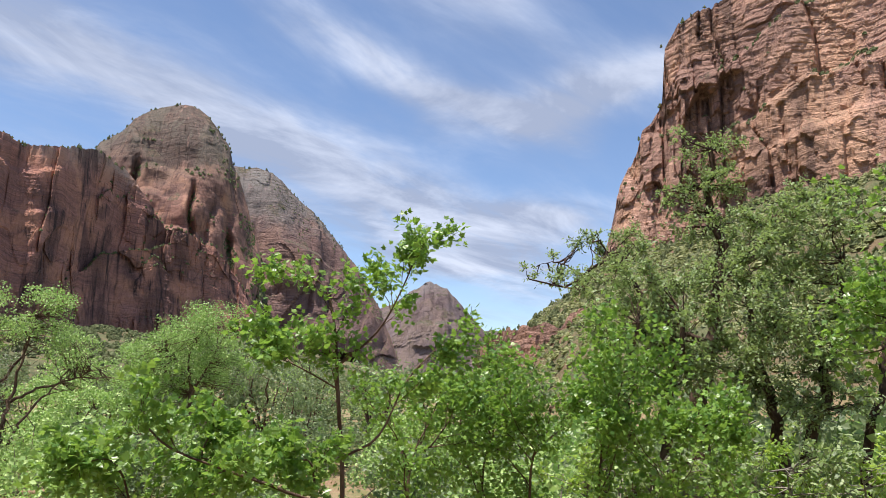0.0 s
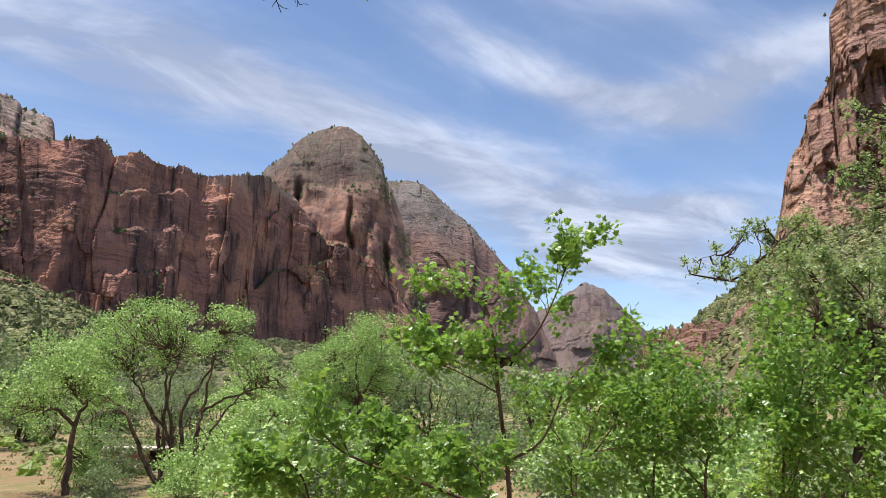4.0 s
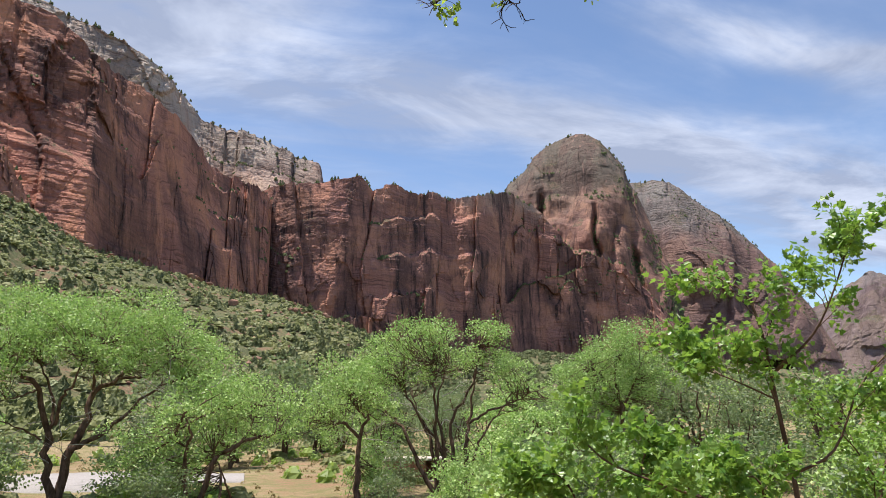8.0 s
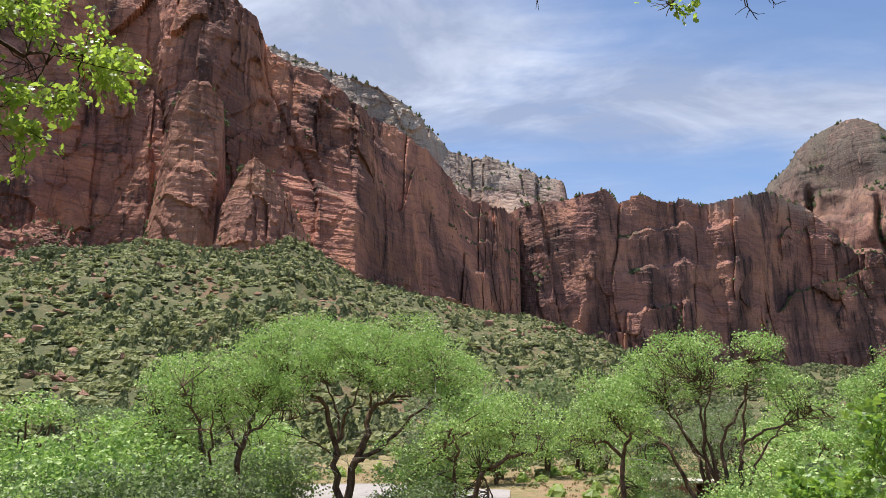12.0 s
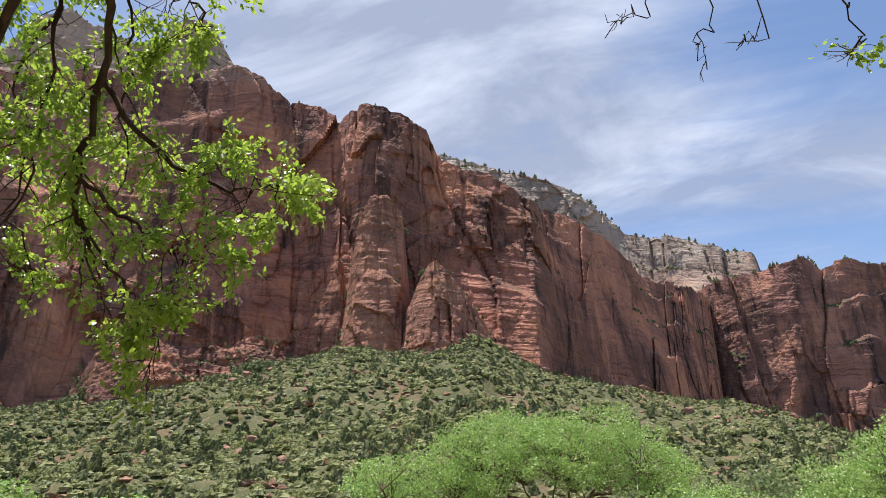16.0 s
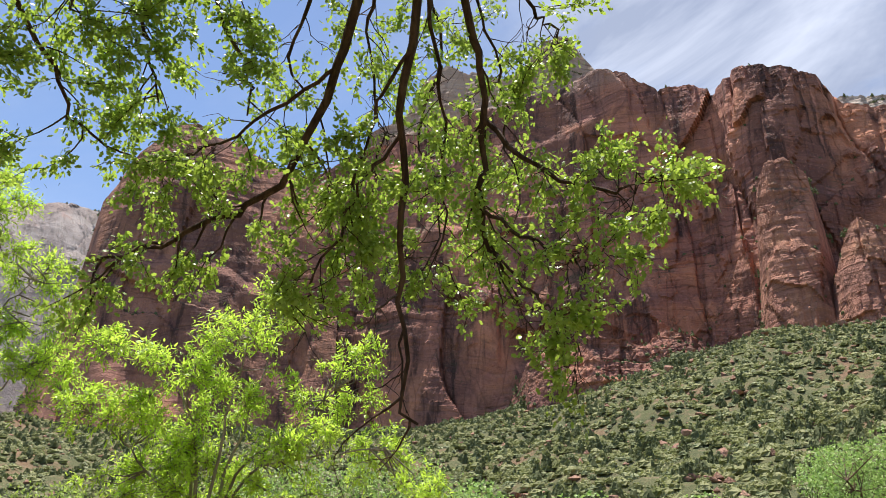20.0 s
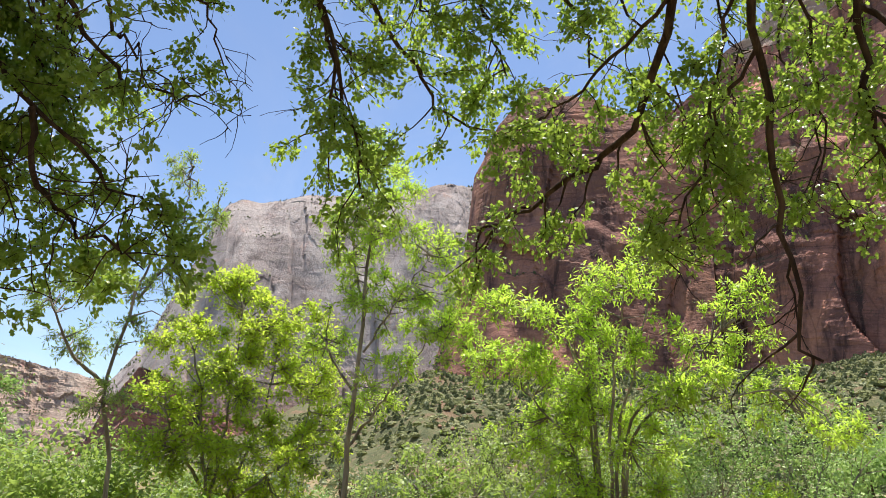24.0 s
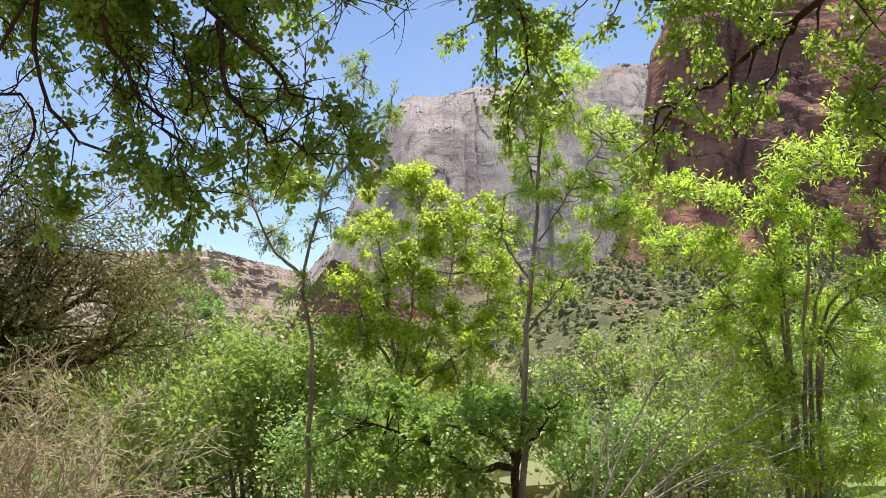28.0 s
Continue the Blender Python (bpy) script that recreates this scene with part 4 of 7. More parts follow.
def spray_leaves(rng, lobes, leaf_size, cover, clumps=14, low=-0.8, each=12):
    """Leaves in sprays: each clump of a lobe sends out fine twigs, with leaves along both sides of them."""
    P, A, C, T = [], [], [], []
    for centre, radii in lobes:
        centre, radii = np.asarray(centre, float), np.asarray(radii, float)
        k = np.arange(clumps) + 0.5
        z = low + (1 - low) * k / clumps
        a = k * 2.399963 + rng.uniform(0, 6.28)
        w = np.sqrt(1 - np.clip(z, -1, 1) ** 2)
        dirs = np.stack([np.cos(a) * w, np.sin(a) * w, z], 1) + rng.normal(size=(clumps, 3)) * 0.3
        size = rng.uniform(0.18, 0.55, clumps)
        heart = centre + dirs * radii * rng.uniform(0.35, 0.95, clumps)[:, None]
        for c, s, d in zip(heart, size, dirs):
            r = np.maximum(radii * s, leaf_size * 1.6)
            n = cover * 4.6 * math.pi * r[0] * (r[1] + r[2]) / 2 / leaf_size ** 2
            m = max(2, int(n / each))
            q = rng.normal(size=(m, 3)) * 0.75 + d * 0.75 + [0, 0, 0.22]
            q /= np.linalg.norm(q, axis=1)[:, None]
            ln = np.linalg.norm(q * r, axis=1)[:, None] * rng.uniform(0.75, 1.5, (m, 1))
            start = c + q * ln * rng.uniform(-0.25, 0.2, (m, 1))
            t = np.linspace(0.12, 1.0, each)[None, :, None] + rng.normal(size=(m, each, 1)) * 0.03
            side = np.cross(q, rng.normal(size=(m, 3)))
            side /= np.linalg.norm(side, axis=1)[:, None] + 1e-9
            side = side[:, None] * np.where(np.arange(each) % 2, 1.0, -1.0)[None, :, None]
            line = start[:, None] + q[:, None] * ln[:, None] * t - np.array([0, 0, 0.16]) * ln[:, None] * t ** 2
            P.append((line + side * leaf_size * 0.3 + rng.normal(size=line.shape) * leaf_size * 0.25).reshape(-1, 3))
            A.append((side * 1.1 + q[:, None] * 0.7).reshape(-1, 3))
            C.append((c, d))
            for i in range(m):
                T.append(np.array([start[i], start[i] + q[i] * ln[i] * 0.5 - [0, 0, 0.04 * ln[i, 0]], start[i] + q[i] * ln[i] - [0, 0, 0.16 * ln[i, 0]]]))
    return np.concatenate(P), np.concatenate(A), C, T


def lobed_tree(name, label, category, stems, lobes, leaf_size, shape, mat, bark_mat, seed, group="", cover=1.5, clumps=22, up=0.55, twigs=1.0, twig_r=0.02, shell=0.22, low=-0.35, sprays=False):
    """A tree with crooked limbs whose crown is made of lobes; twigs run from the nearest limb to the clumps."""
    rng = np.random.default_rng(seed)
    base = np.array(stems[0][0][0])
    lines, nodes = [], []
    for pts, r0, r1 in stems:
        line = smooth_line(pts, 16 if twigs > 0.5 else 6)
        step = np.linalg.norm(np.diff(line, axis=0), axis=1).mean()
        line[1:-1] += rng.normal(size=(len(line) - 2, 3)) * min(step * 0.14, 0.10, r0 * 0.55)
        lines.append((line - base, r0, r1))
        nodes.append(line[len(line) // 3:])
    nodes = np.concatenate(nodes)
    aim, face = None, None
    if sprays:
        pos, aim, hearts, fine = spray_leaves(rng, lobes, leaf_size, cover, clumps, low)
        lines += [(t - base, twig_r * 0.32, twig_r * 0.12) for t in fine]
    else:
        pos, face, hearts = lobe_leaves(rng, lobes, leaf_size, cover * {"bit": 1.0, "lance": 4.6, "lobed": 2.8}.get(shape, 3.0), clumps, low, shell)
    for c, d in hearts:
        if rng.random() > twigs:
            continue
        dist = np.linalg.norm((nodes - c) * [1, 1, 1.0], axis=1) + 0.6 * np.maximum(nodes[:, 2] - c[2], 0)
        a = nodes[int(np.argmin(dist * rng.uniform(0.8, 1.2, len(dist))))]
        if sprays and np.linalg.norm(c - a) > 75 * twig_r:
            continue
        mid = (a + c) / 2 + rng.normal(size=3) * 0.12 * np.linalg.norm(c - a) + np.array([0, 0, -0.05 * np.linalg.norm(c - a)])
        lines.append((np.array([a, mid, c]) - base, twig_r * rng.uniform(0.7, 1.3), twig_r * 0.25))
    top = new(name)
    top.location = Vector(base)
    tagged(top, label, category, group)
    part("trunk", tubes_mesh(name + "_trunk", lines, bark_mat), top)
    part("crown", leaves_mesh(name + "_crown", rng, pos - base, leaf_size, shape, mat, aim, up, face), top)
    return top


# ---- scrub, junipers and boulders of the slopes ----
def puffs(name, label, category, at, tall, wide, per, mat, seed, bit=0.3, cone=False, heart=True):
    """Many bushes in one mesh, each a heap of small leaf clumps with a lit top and an open foot."""
    rng = np.random.default_rng(seed)
    n = len(at)
    u = rng.normal(size=(n, per, 3))
    u[..., 2] = np.abs(u[..., 2]) * 1.1 - 0.35
    u /= np.linalg.norm(u, axis=2)[..., None]
    knob = rng.normal(size=(n, 5, 3))         # a few knobs give each bush an outline of its own
    knob /= np.linalg.norm(knob, axis=2)[..., None]
    swell = np.einsum("npk,nqk->npq", u, knob).max(-1)
    out = u * (rng.uniform(0.62, 1.0, (n, per)) * (0.62 + 0.50 * np.clip(swell, 0, 1) ** 2))[..., None]
    h = np.clip((out[..., 2] + 0.35) / 1.35, 0, 1)
    if cone:
        out[..., :2] *= (1.25 - 1.1 * h)[..., None]
    lop = rng.uniform(0.75, 1.3, (n, 1, 2))
    p = np.stack([out[..., 0] * wide[:, None] * lop[..., 0], out[..., 1] * wide[:, None] * lop[..., 1], h * tall[:, None]], -1) + at[:, None, :]
    q = p.reshape(-1, 3)
    size = np.repeat(bit * np.sqrt(tall * wide), per)
    m = frames_for(rng, len(q), None, 0.7, (u * 0.9 + [0, 0, 0.25]).reshape(-1, 3))
    v, f = SHAPES["bit"]
    verts = np.einsum("nij,kj->nki", m, v - [0, 0.5, 0]) * (size * rng.uniform(0.6, 1.3, len(q)))[:, None, None] + q[:, None, :]
    faces = (f[None] + (np.arange(len(q)) * len(v))[:, None, None]).reshape(-1, 3)
    if not heart:
        return tagged(new(name, mesh_of(name, verts.reshape(-1, 3), faces, mat, False)), label, category, kind="stuff")
    # the dense heart: two lumpy rings and a tip
    k = np.arange(6) * math.pi / 3
    tw = rng.uniform(0, 1.0, (n, 1))
    rings = []
    for share, lift in ((0.92, 0.0), (0.74 if not cone else 0.55, 0.45), (0.40 if not cone else 0.25, 0.76)):
        rr = share * wide[:, None] * rng.uniform(0.75, 1.15, (n, 6))
        rings.append(np.stack([np.cos(k + tw + lift) * rr * lop[:, :, 0], np.sin(k + tw + lift) * rr * lop[:, :, 1], tall[:, None] * lift * rng.uniform(0.85, 1.1, (n, 6))], -1))
    tip = np.stack([tw[:, :1] * 0, tw[:, :1] * 0, tall[:, None] * 0.86], -1)
    core = np.concatenate(rings + [tip], 1) + at[:, None, :]
    i0, i1 = np.arange(6), (np.arange(6) + 1) % 6
    cf = np.concatenate([np.stack([r * 6 + i0, r * 6 + i1, r * 6 + 6 + i1], 1) for r in (0, 1)] + [np.stack([r * 6 + i0, r * 6 + 6 + i1, r * 6 + 6 + i0], 1) for r in (0, 1)]
                        + [np.stack([12 + i0, 12 + i1, np.full(6, 18)], 1)])
    faces = np.concatenate([faces, (cf[None] + (np.arange(n) * 19)[:, None, None]).reshape(-1, 3) + len(verts) * len(v)])
    verts = np.concatenate([verts.reshape(-1, 3), core.reshape(-1, 3)])
    ob = new(name, mesh_of(name, verts.reshape(-1, 3), faces, mat, False))
    return tagged(ob, label, category, kind="stuff")


def slope_places(rng, n, b0, b1, near=0.05, far=1.02, clump=0.0, limit=620):
    out = []
    while len(out) < n:
        b = rng.uniform(b0, b1, 4000)
        lo, hi, top = (np.interp(b, [t[0] for t in TALUS], [t[k] for t in TALUS]) for k in (1, 2, 3))
        s = np.sqrt(rng.uniform(near ** 2, far ** 2, 4000))
        r = lo + s * (hi - lo)
        x, y = -np.sin(np.radians(b)) * r, np.cos(np.radians(b)) * r
        keep = (rough(x / 23, y / 23, seed=77) + rough(x / 7, y / 7, seed=78) * 0.6 > clump + rng.normal(size=4000) * 0.35) & (r < limit)
        out += list(np.stack([x, y, ground_z(x, y) - 0.15], 1)[keep])
    return np.array(out[:n])


def build_slopes():
    rng = np.random.default_rng(11)
    for lo, hi, n, cl, reach in ((33, 134, 21000, -2.4, 1.02), (38, 124, 3000, -2.4, 0.36), (34, 124, 1500, -2.4, 0.10), (-34, -3.5, 4600, -1.8, 1.02), (134, 172, 4000, -1.2, 1.02)):
        for name, label, cat, mat, share, dense, low, high, tall, wide, kind in (
                ("slope_scrub", "grey-green scrub oak on the red talus", "scrub", SCRUB, 0.66, cl, 0.7, 1.8, 1.2, 1.25, False),
                ("slope_sage", "pale dusty sage between the rocks of the talus", "sage", SAGE, 0.55, cl - 0.5, 0.5, 1.3, 1.0, 1.1, False),
                ("slope_junipers", "dark green junipers and pinyons on the talus", "juniper", CONIFER, 0.19, cl + 0.3, 0.8, 1.8, 2.3, 1.1, True)):
            count = int(n * share)
            p = slope_places(rng, count, lo, hi, 0.0, reach, dense)
            s = rng.uniform(low, high, count)
            r = np.hypot(p[:, 0], p[:, 1])
            for k, (here, per, bit) in enumerate(((r < 230, 42, 0.34), ((r >= 230) & (r < 340), 20, 0.42), (r >= 340, 10, 0.50))):
                if here.any():
                    puffs(name, label, cat, p[here], s[here] * tall, s[here] * wide, per + 6 * kind, mat, int(lo) + 200 + k + 100 * kind + int(share * 50), bit, kind)
    n = 3600                                  # the far foot of the middle wall and the dome
    p = slope_places(rng, n, 3, 37, 0.02, 1.0, -1.2, 1300)
    s = rng.uniform(1.5, 3.6, n)
    puffs("far_scrub", "dark green scrub and trees along the wall's foot", "scrub", p, s * 1.5, s * 1.1, 14, CONIFER, 260, 0.6)
    p = slope_places(rng, 1700, 75, 118, 0.90, 1.03, -0.9)      # dark trees below the great wall
    s = rng.uniform(1.4, 3.2, len(p))
    puffs("wall_foot_trees", "dark green trees in the hollow below the great wall", "trees", p, s * 1.9, s, 20, CONIFER, 265, 0.42)
    # the meadow's undergrowth: dry grass, sage and low green brush
    for name, label, cat, n, mat, lo, hi, tall, seed in (("dry_grass", "tufts of dry straw-coloured grass on the meadow", "grass", 5200, DRY_GRASS, 0.12, 0.3, 1.5, 271),
                                                         ("meadow_sage", "grey-green sage brush on the valley floor", "sage", 3600, SCRUB, 0.3, 1.0, 1.1, 272),
                                                         ("meadow_brush", "low green brush under the cottonwoods", "brush", 1300, ASH_DULL, 0.4, 1.0, 1.3, 273)):
        b, r = rng.uniform(-30, 170, n), np.sqrt(rng.uniform(14 ** 2, (118 if name == "meadow_sage" else 95) ** 2, n))
        x, y = -np.sin(np.radians(b)) * r, np.cos(np.radians(b)) * r
        keep = rough(x / 9, y / 9, seed=seed) + 0.5 * rough(x / 3, y / 3, seed=seed + 1) > (-0.3 if name == "dry_grass" else 0.05)
        mid, half = road_line(b)
        keep &= ~((b > 44) & (b < 94) & (np.abs(r - mid) < half + 1.2))
        x, y = x[keep], y[keep]
        s = rng.uniform(lo, hi, len(x))
        puffs(name, label, cat, np.stack([x, y, ground_z(x, y) - 0.04], 1), s * tall, s, 22 if name == "meadow_brush" else 14, mat, seed, 0.38 if name != "dry_grass" else 0.55, False, name != "dry_grass")
    # pines along the rims and on the shelves behind them
    for name, (rim, shelf, ledge) in CRESTS.items():
        far = float(np.mean(np.hypot(rim[:, 0], rim[:, 1])))
        if far > 2500:
            continue
        n = 60 if far < 700 else 170
        pick = rng.integers(0, len(shelf), n)
        k = np.concatenate([shelf[pick], rim[rng.integers(0, len(rim), n // 3)]])
        k = k + rng.normal(size=k.shape) * [2, 2, 0]
        k[:, 2] -= 0.6
        s = rng.uniform(0.8, 1.9, len(k)) * (0.8 if far < 700 else 1.6)
        if len(ledge) > 40:                   # bushes rooted on the ledges of the face
            q = ledge[rng.integers(0, len(ledge), 300 if far < 700 else 1700 if name == "rock_dome" else 520)]
            w = rng.uniform(0.5, 1.5, len(q)) * (1.0 if far < 700 else 2.3 if name == "rock_dome" else 1.7)
            puffs("ledge_scrub", "dark scrub rooted on ledges of the cliff", "scrub", q - [0, 0, 0.4], w * 1.7, w, 10, CONIFER, 500 + len(name), 0.55)
        puffs("rim_pines", "small dark pines along the cliff rim", "pine", k, s * 2.3, s * 1.0, 18, CONIFER, 400 + len(name), 0.45, True)


build_slopes()


def boulder(seed, size, squash):
    rng = np.random.default_rng(seed)
    bm = bmesh.new()
    bmesh.ops.create_icosphere(bm, subdivisions=3, radius=1)
    planes = rng.normal(size=(15, 3))
    planes /= np.linalg.norm(planes, axis=1)[:, None]
    for v in bm.verts:
        c = np.array(v.co)
        for q in planes:                      # split faces
            d = c.dot(q)
            if d > 0.60:
                c = c - q * (d - 0.60)
        c = c * (1 + 0.06 * float(octaves(c[0] * 2 + seed, c[1] * 2, c[2] * 2, n=3, seed=seed)))
        v.co = Vector((c[0] * size, c[1] * size * 0.8, c[2] * size * squash))
    me = bpy.data.meshes.new("boulder")
    bm.to_mesh(me)
    bm.free()
    me.materials.append(ROCK_BOULDER)
    return me


def build_boulders():
    rng = np.random.default_rng(5)
    kinds = [boulder(s, 1.0, q) for s, q in ((1, 0.7), (2, 0.55), (3, 0.8), (4, 0.45))]
    # bearing, distance, half width in metres
    spots = [(69.6, 395, 4.0), (73.6, 380, 3.6), (78.6, 245, 2.6), (79.6, 205, 3.0), (80.5, 200, 2.2), (81.4, 208, 2.0), (78.5, 150, 1.9), (52, 425, 5.0),
             (50.6, 430, 3.5), (47.5, 425, 4.5), (45.5, 410, 5.5), (44.8, 415, 4.0), (85, 190, 2.4), (88, 260, 3.0), (90.4, 235, 2.6), (66, 330, 3.5)]
    for i in range(70):
        p = slope_places(rng, 1, 36, 112, 0.1, 0.98, -0.5)[0]
        spots.append((math.degrees(math.atan2(-p[0], p[1])), float(np.hypot(p[0], p[1])), rng.uniform(1.0, 2.6)))
    for i in range(26):                       # broken rock along the top of the slope
        p = slope_places(rng, 1, 60, 94, 0.84, 0.98, -2.5)[0]
        spots.append((math.degrees(math.atan2(-p[0], p[1])), float(np.hypot(p[0], p[1])), rng.uniform(2.4, 5.2)))
    for b, d, s in spots:
        ob = new("boulder", kinds[int(rng.integers(0, 4))])
        g = on_ground(b, d, s * 0.18)
        ob.matrix_world = pose(*g, rng.uniform(-15, 15), rng.uniform(-15, 15), rng.uniform(0, 360)) @ Matrix.Diagonal((s, s, s, 1))
        tagged(ob, "weathered red sandstone boulder half sunk in the scrubby talus", "boulder", "boulders on the slope")


build_boulders()


def build_outcrops():
    """Broken ledges that stand out of the slope, each a stack of flat blocks, and loose stones between the bushes."""
    rng = np.random.default_rng(8)
    kinds = [boulder(s, 1.0, q) for s, q in ((11, 0.42), (12, 0.5), (13, 0.38))]
    # bearing, distance, half width, blocks
    for b, d, w, n in ((83.3, 132, 2.3, 9), (84.9, 134, 2.0, 6), (79.4, 150, 1.5, 4), (69.0, 160, 1.4, 4), (66.2, 178, 1.4, 4), (88.6, 142, 1.5, 5), (92.0, 160, 1.6, 5),
                       (63.4, 395, 4.5, 7), (61.6, 402, 4.0, 6), (66.5, 380, 3.6, 6), (68.2, 372, 3.2, 5), (76.6, 440, 5.0, 7), (80.5, 446, 5.5, 8), (84.0, 450, 5.0, 7), (58.6, 430, 4.2, 6),
                       (55.5, 460, 4.0, 5), (50.0, 540, 5.0, 6), (40.5, 400, 3.5, 5), (43.0, 395, 3.0, 4), (72.0, 300, 3.0, 5), (75.5, 250, 2.6, 4)):
        for i in range(n):
            s = w * rng.uniform(0.55, 1.1)
            g = on_ground(b + math.degrees(rng.normal() * w * 0.9 / d), d + rng.uniform(-1, 1) * w, s * 0.22 + 0.35 * w * (i // 3))
            ob = new("boulder", kinds[int(rng.integers(0, 3))])
            ob.matrix_world = pose(*g, rng.uniform(-9, 9), rng.uniform(-9, 9), b + rng.uniform(-35, 35)) @ Matrix.Diagonal((s, s, s * rng.uniform(0.8, 1.3), 1))
            tagged(ob, "flat-bedded red sandstone block of a broken ledge", "boulder", "boulders on the slope")
    n = 2600
    p = slope_places(rng, n, 34, 128, 0.0, 1.0, -1.5)
    ball = np.array([(0, 0, 0.8), (0.9, 0, 0.15), (0.25, 0.85, 0.2), (-0.75, 0.5, 0.1), (-0.7, -0.55, 0.2), (0.3, -0.85, 0.1), (0, 0, -0.5)])
    tri = np.array([(0, 1, 2), (0, 2, 3), (0, 3, 4), (0, 4, 5), (0, 5, 1), (6, 2, 1), (6, 3, 2), (6, 4, 3), (6, 5, 4), (6, 1, 5)])
    v = ball[None] * (1 + 0.3 * rng.normal(size=(n, 7, 1)))
    a, s = rng.uniform(0, 6.28, n), rng.uniform(0.35, 1.3, n) ** 1.5
    x, y = v[..., 0] * np.cos(a)[:, None] - v[..., 1] * np.sin(a)[:, None], v[..., 0] * np.sin(a)[:, None] + v[..., 1] * np.cos(a)[:, None]
    v = np.stack([x, y, v[..., 2]], -1) * s[:, None, None] + p[:, None, :] + [0, 0, 0.2]
    tagged(new("talus_stones", mesh_of("talus_stones", v.reshape(-1, 3), (tri[None] + (np.arange(n) * 7)[:, None, None]).reshape(-1, 3), ROCK_BOULDER, False)),
           "loose red and tan stones among the bushes of the talus", "stones", kind="stuff")


build_outcrops()


# ---- cottonwoods of the meadow ----
def grove_tree(label, d, stems, lobes, seed):
    """A meadow cottonwood at distance d; stems as bearings and height angles with their radius, lobes as centre and half sizes in degrees."""
    rng = np.random.default_rng(seed)
    built, heads = [], []
    for course, r in stems:
        depth = d + rng.normal() * 1.2
        pts = [spot(b, e, d + (depth - d) * i / (len(course) - 1)) for i, (b, e) in enumerate(course)]
        if course[0][1] < -5 or d > 50 and r > 0.15:
            pts = [on_ground(course[0][0], d)] + pts[1:]
        built.append((pts, r * 1.2, r * 0.3))
    for b, e, w, h in lobes:
        dd = d + rng.normal() * 1.0
        k = radians(1) * dd
        heads.append((spot(b, e, dd), (w * k, w * k, h * k)))
        heads.append((spot(b + rng.normal() * 0.6, e - 0.3, dd + rng.uniform(1.5, 3.5)), (w * k * 0.8, w * k * 0.8, h * k * 0.8)))
        if e > 0.5:
            heads.append((spot(b + rng.normal() * 0.9, e - h * rng.uniform(0.5, 0.9), dd - rng.uniform(0.6, 1.6)), (w * k * 0.55, w * k * 0.55, h * k * 0.6)))
            heads.append((spot(b + rng.normal() * 0.7, e - h * rng.uniform(0.9, 1.3), dd + rng.uniform(-1.0, 2.0)), (w * k * 0.45, w * k * 0.45, h * k * 0.45)))
    lobed_tree("cottonwood", label, "tree", built, heads, 0.135, "bit", COTTONWOOD, BARK, seed, "cottonwoods", cover=1.05, clumps=15, up=0.40, twigs=0.8, twig_r=0.024, shell=0.30)


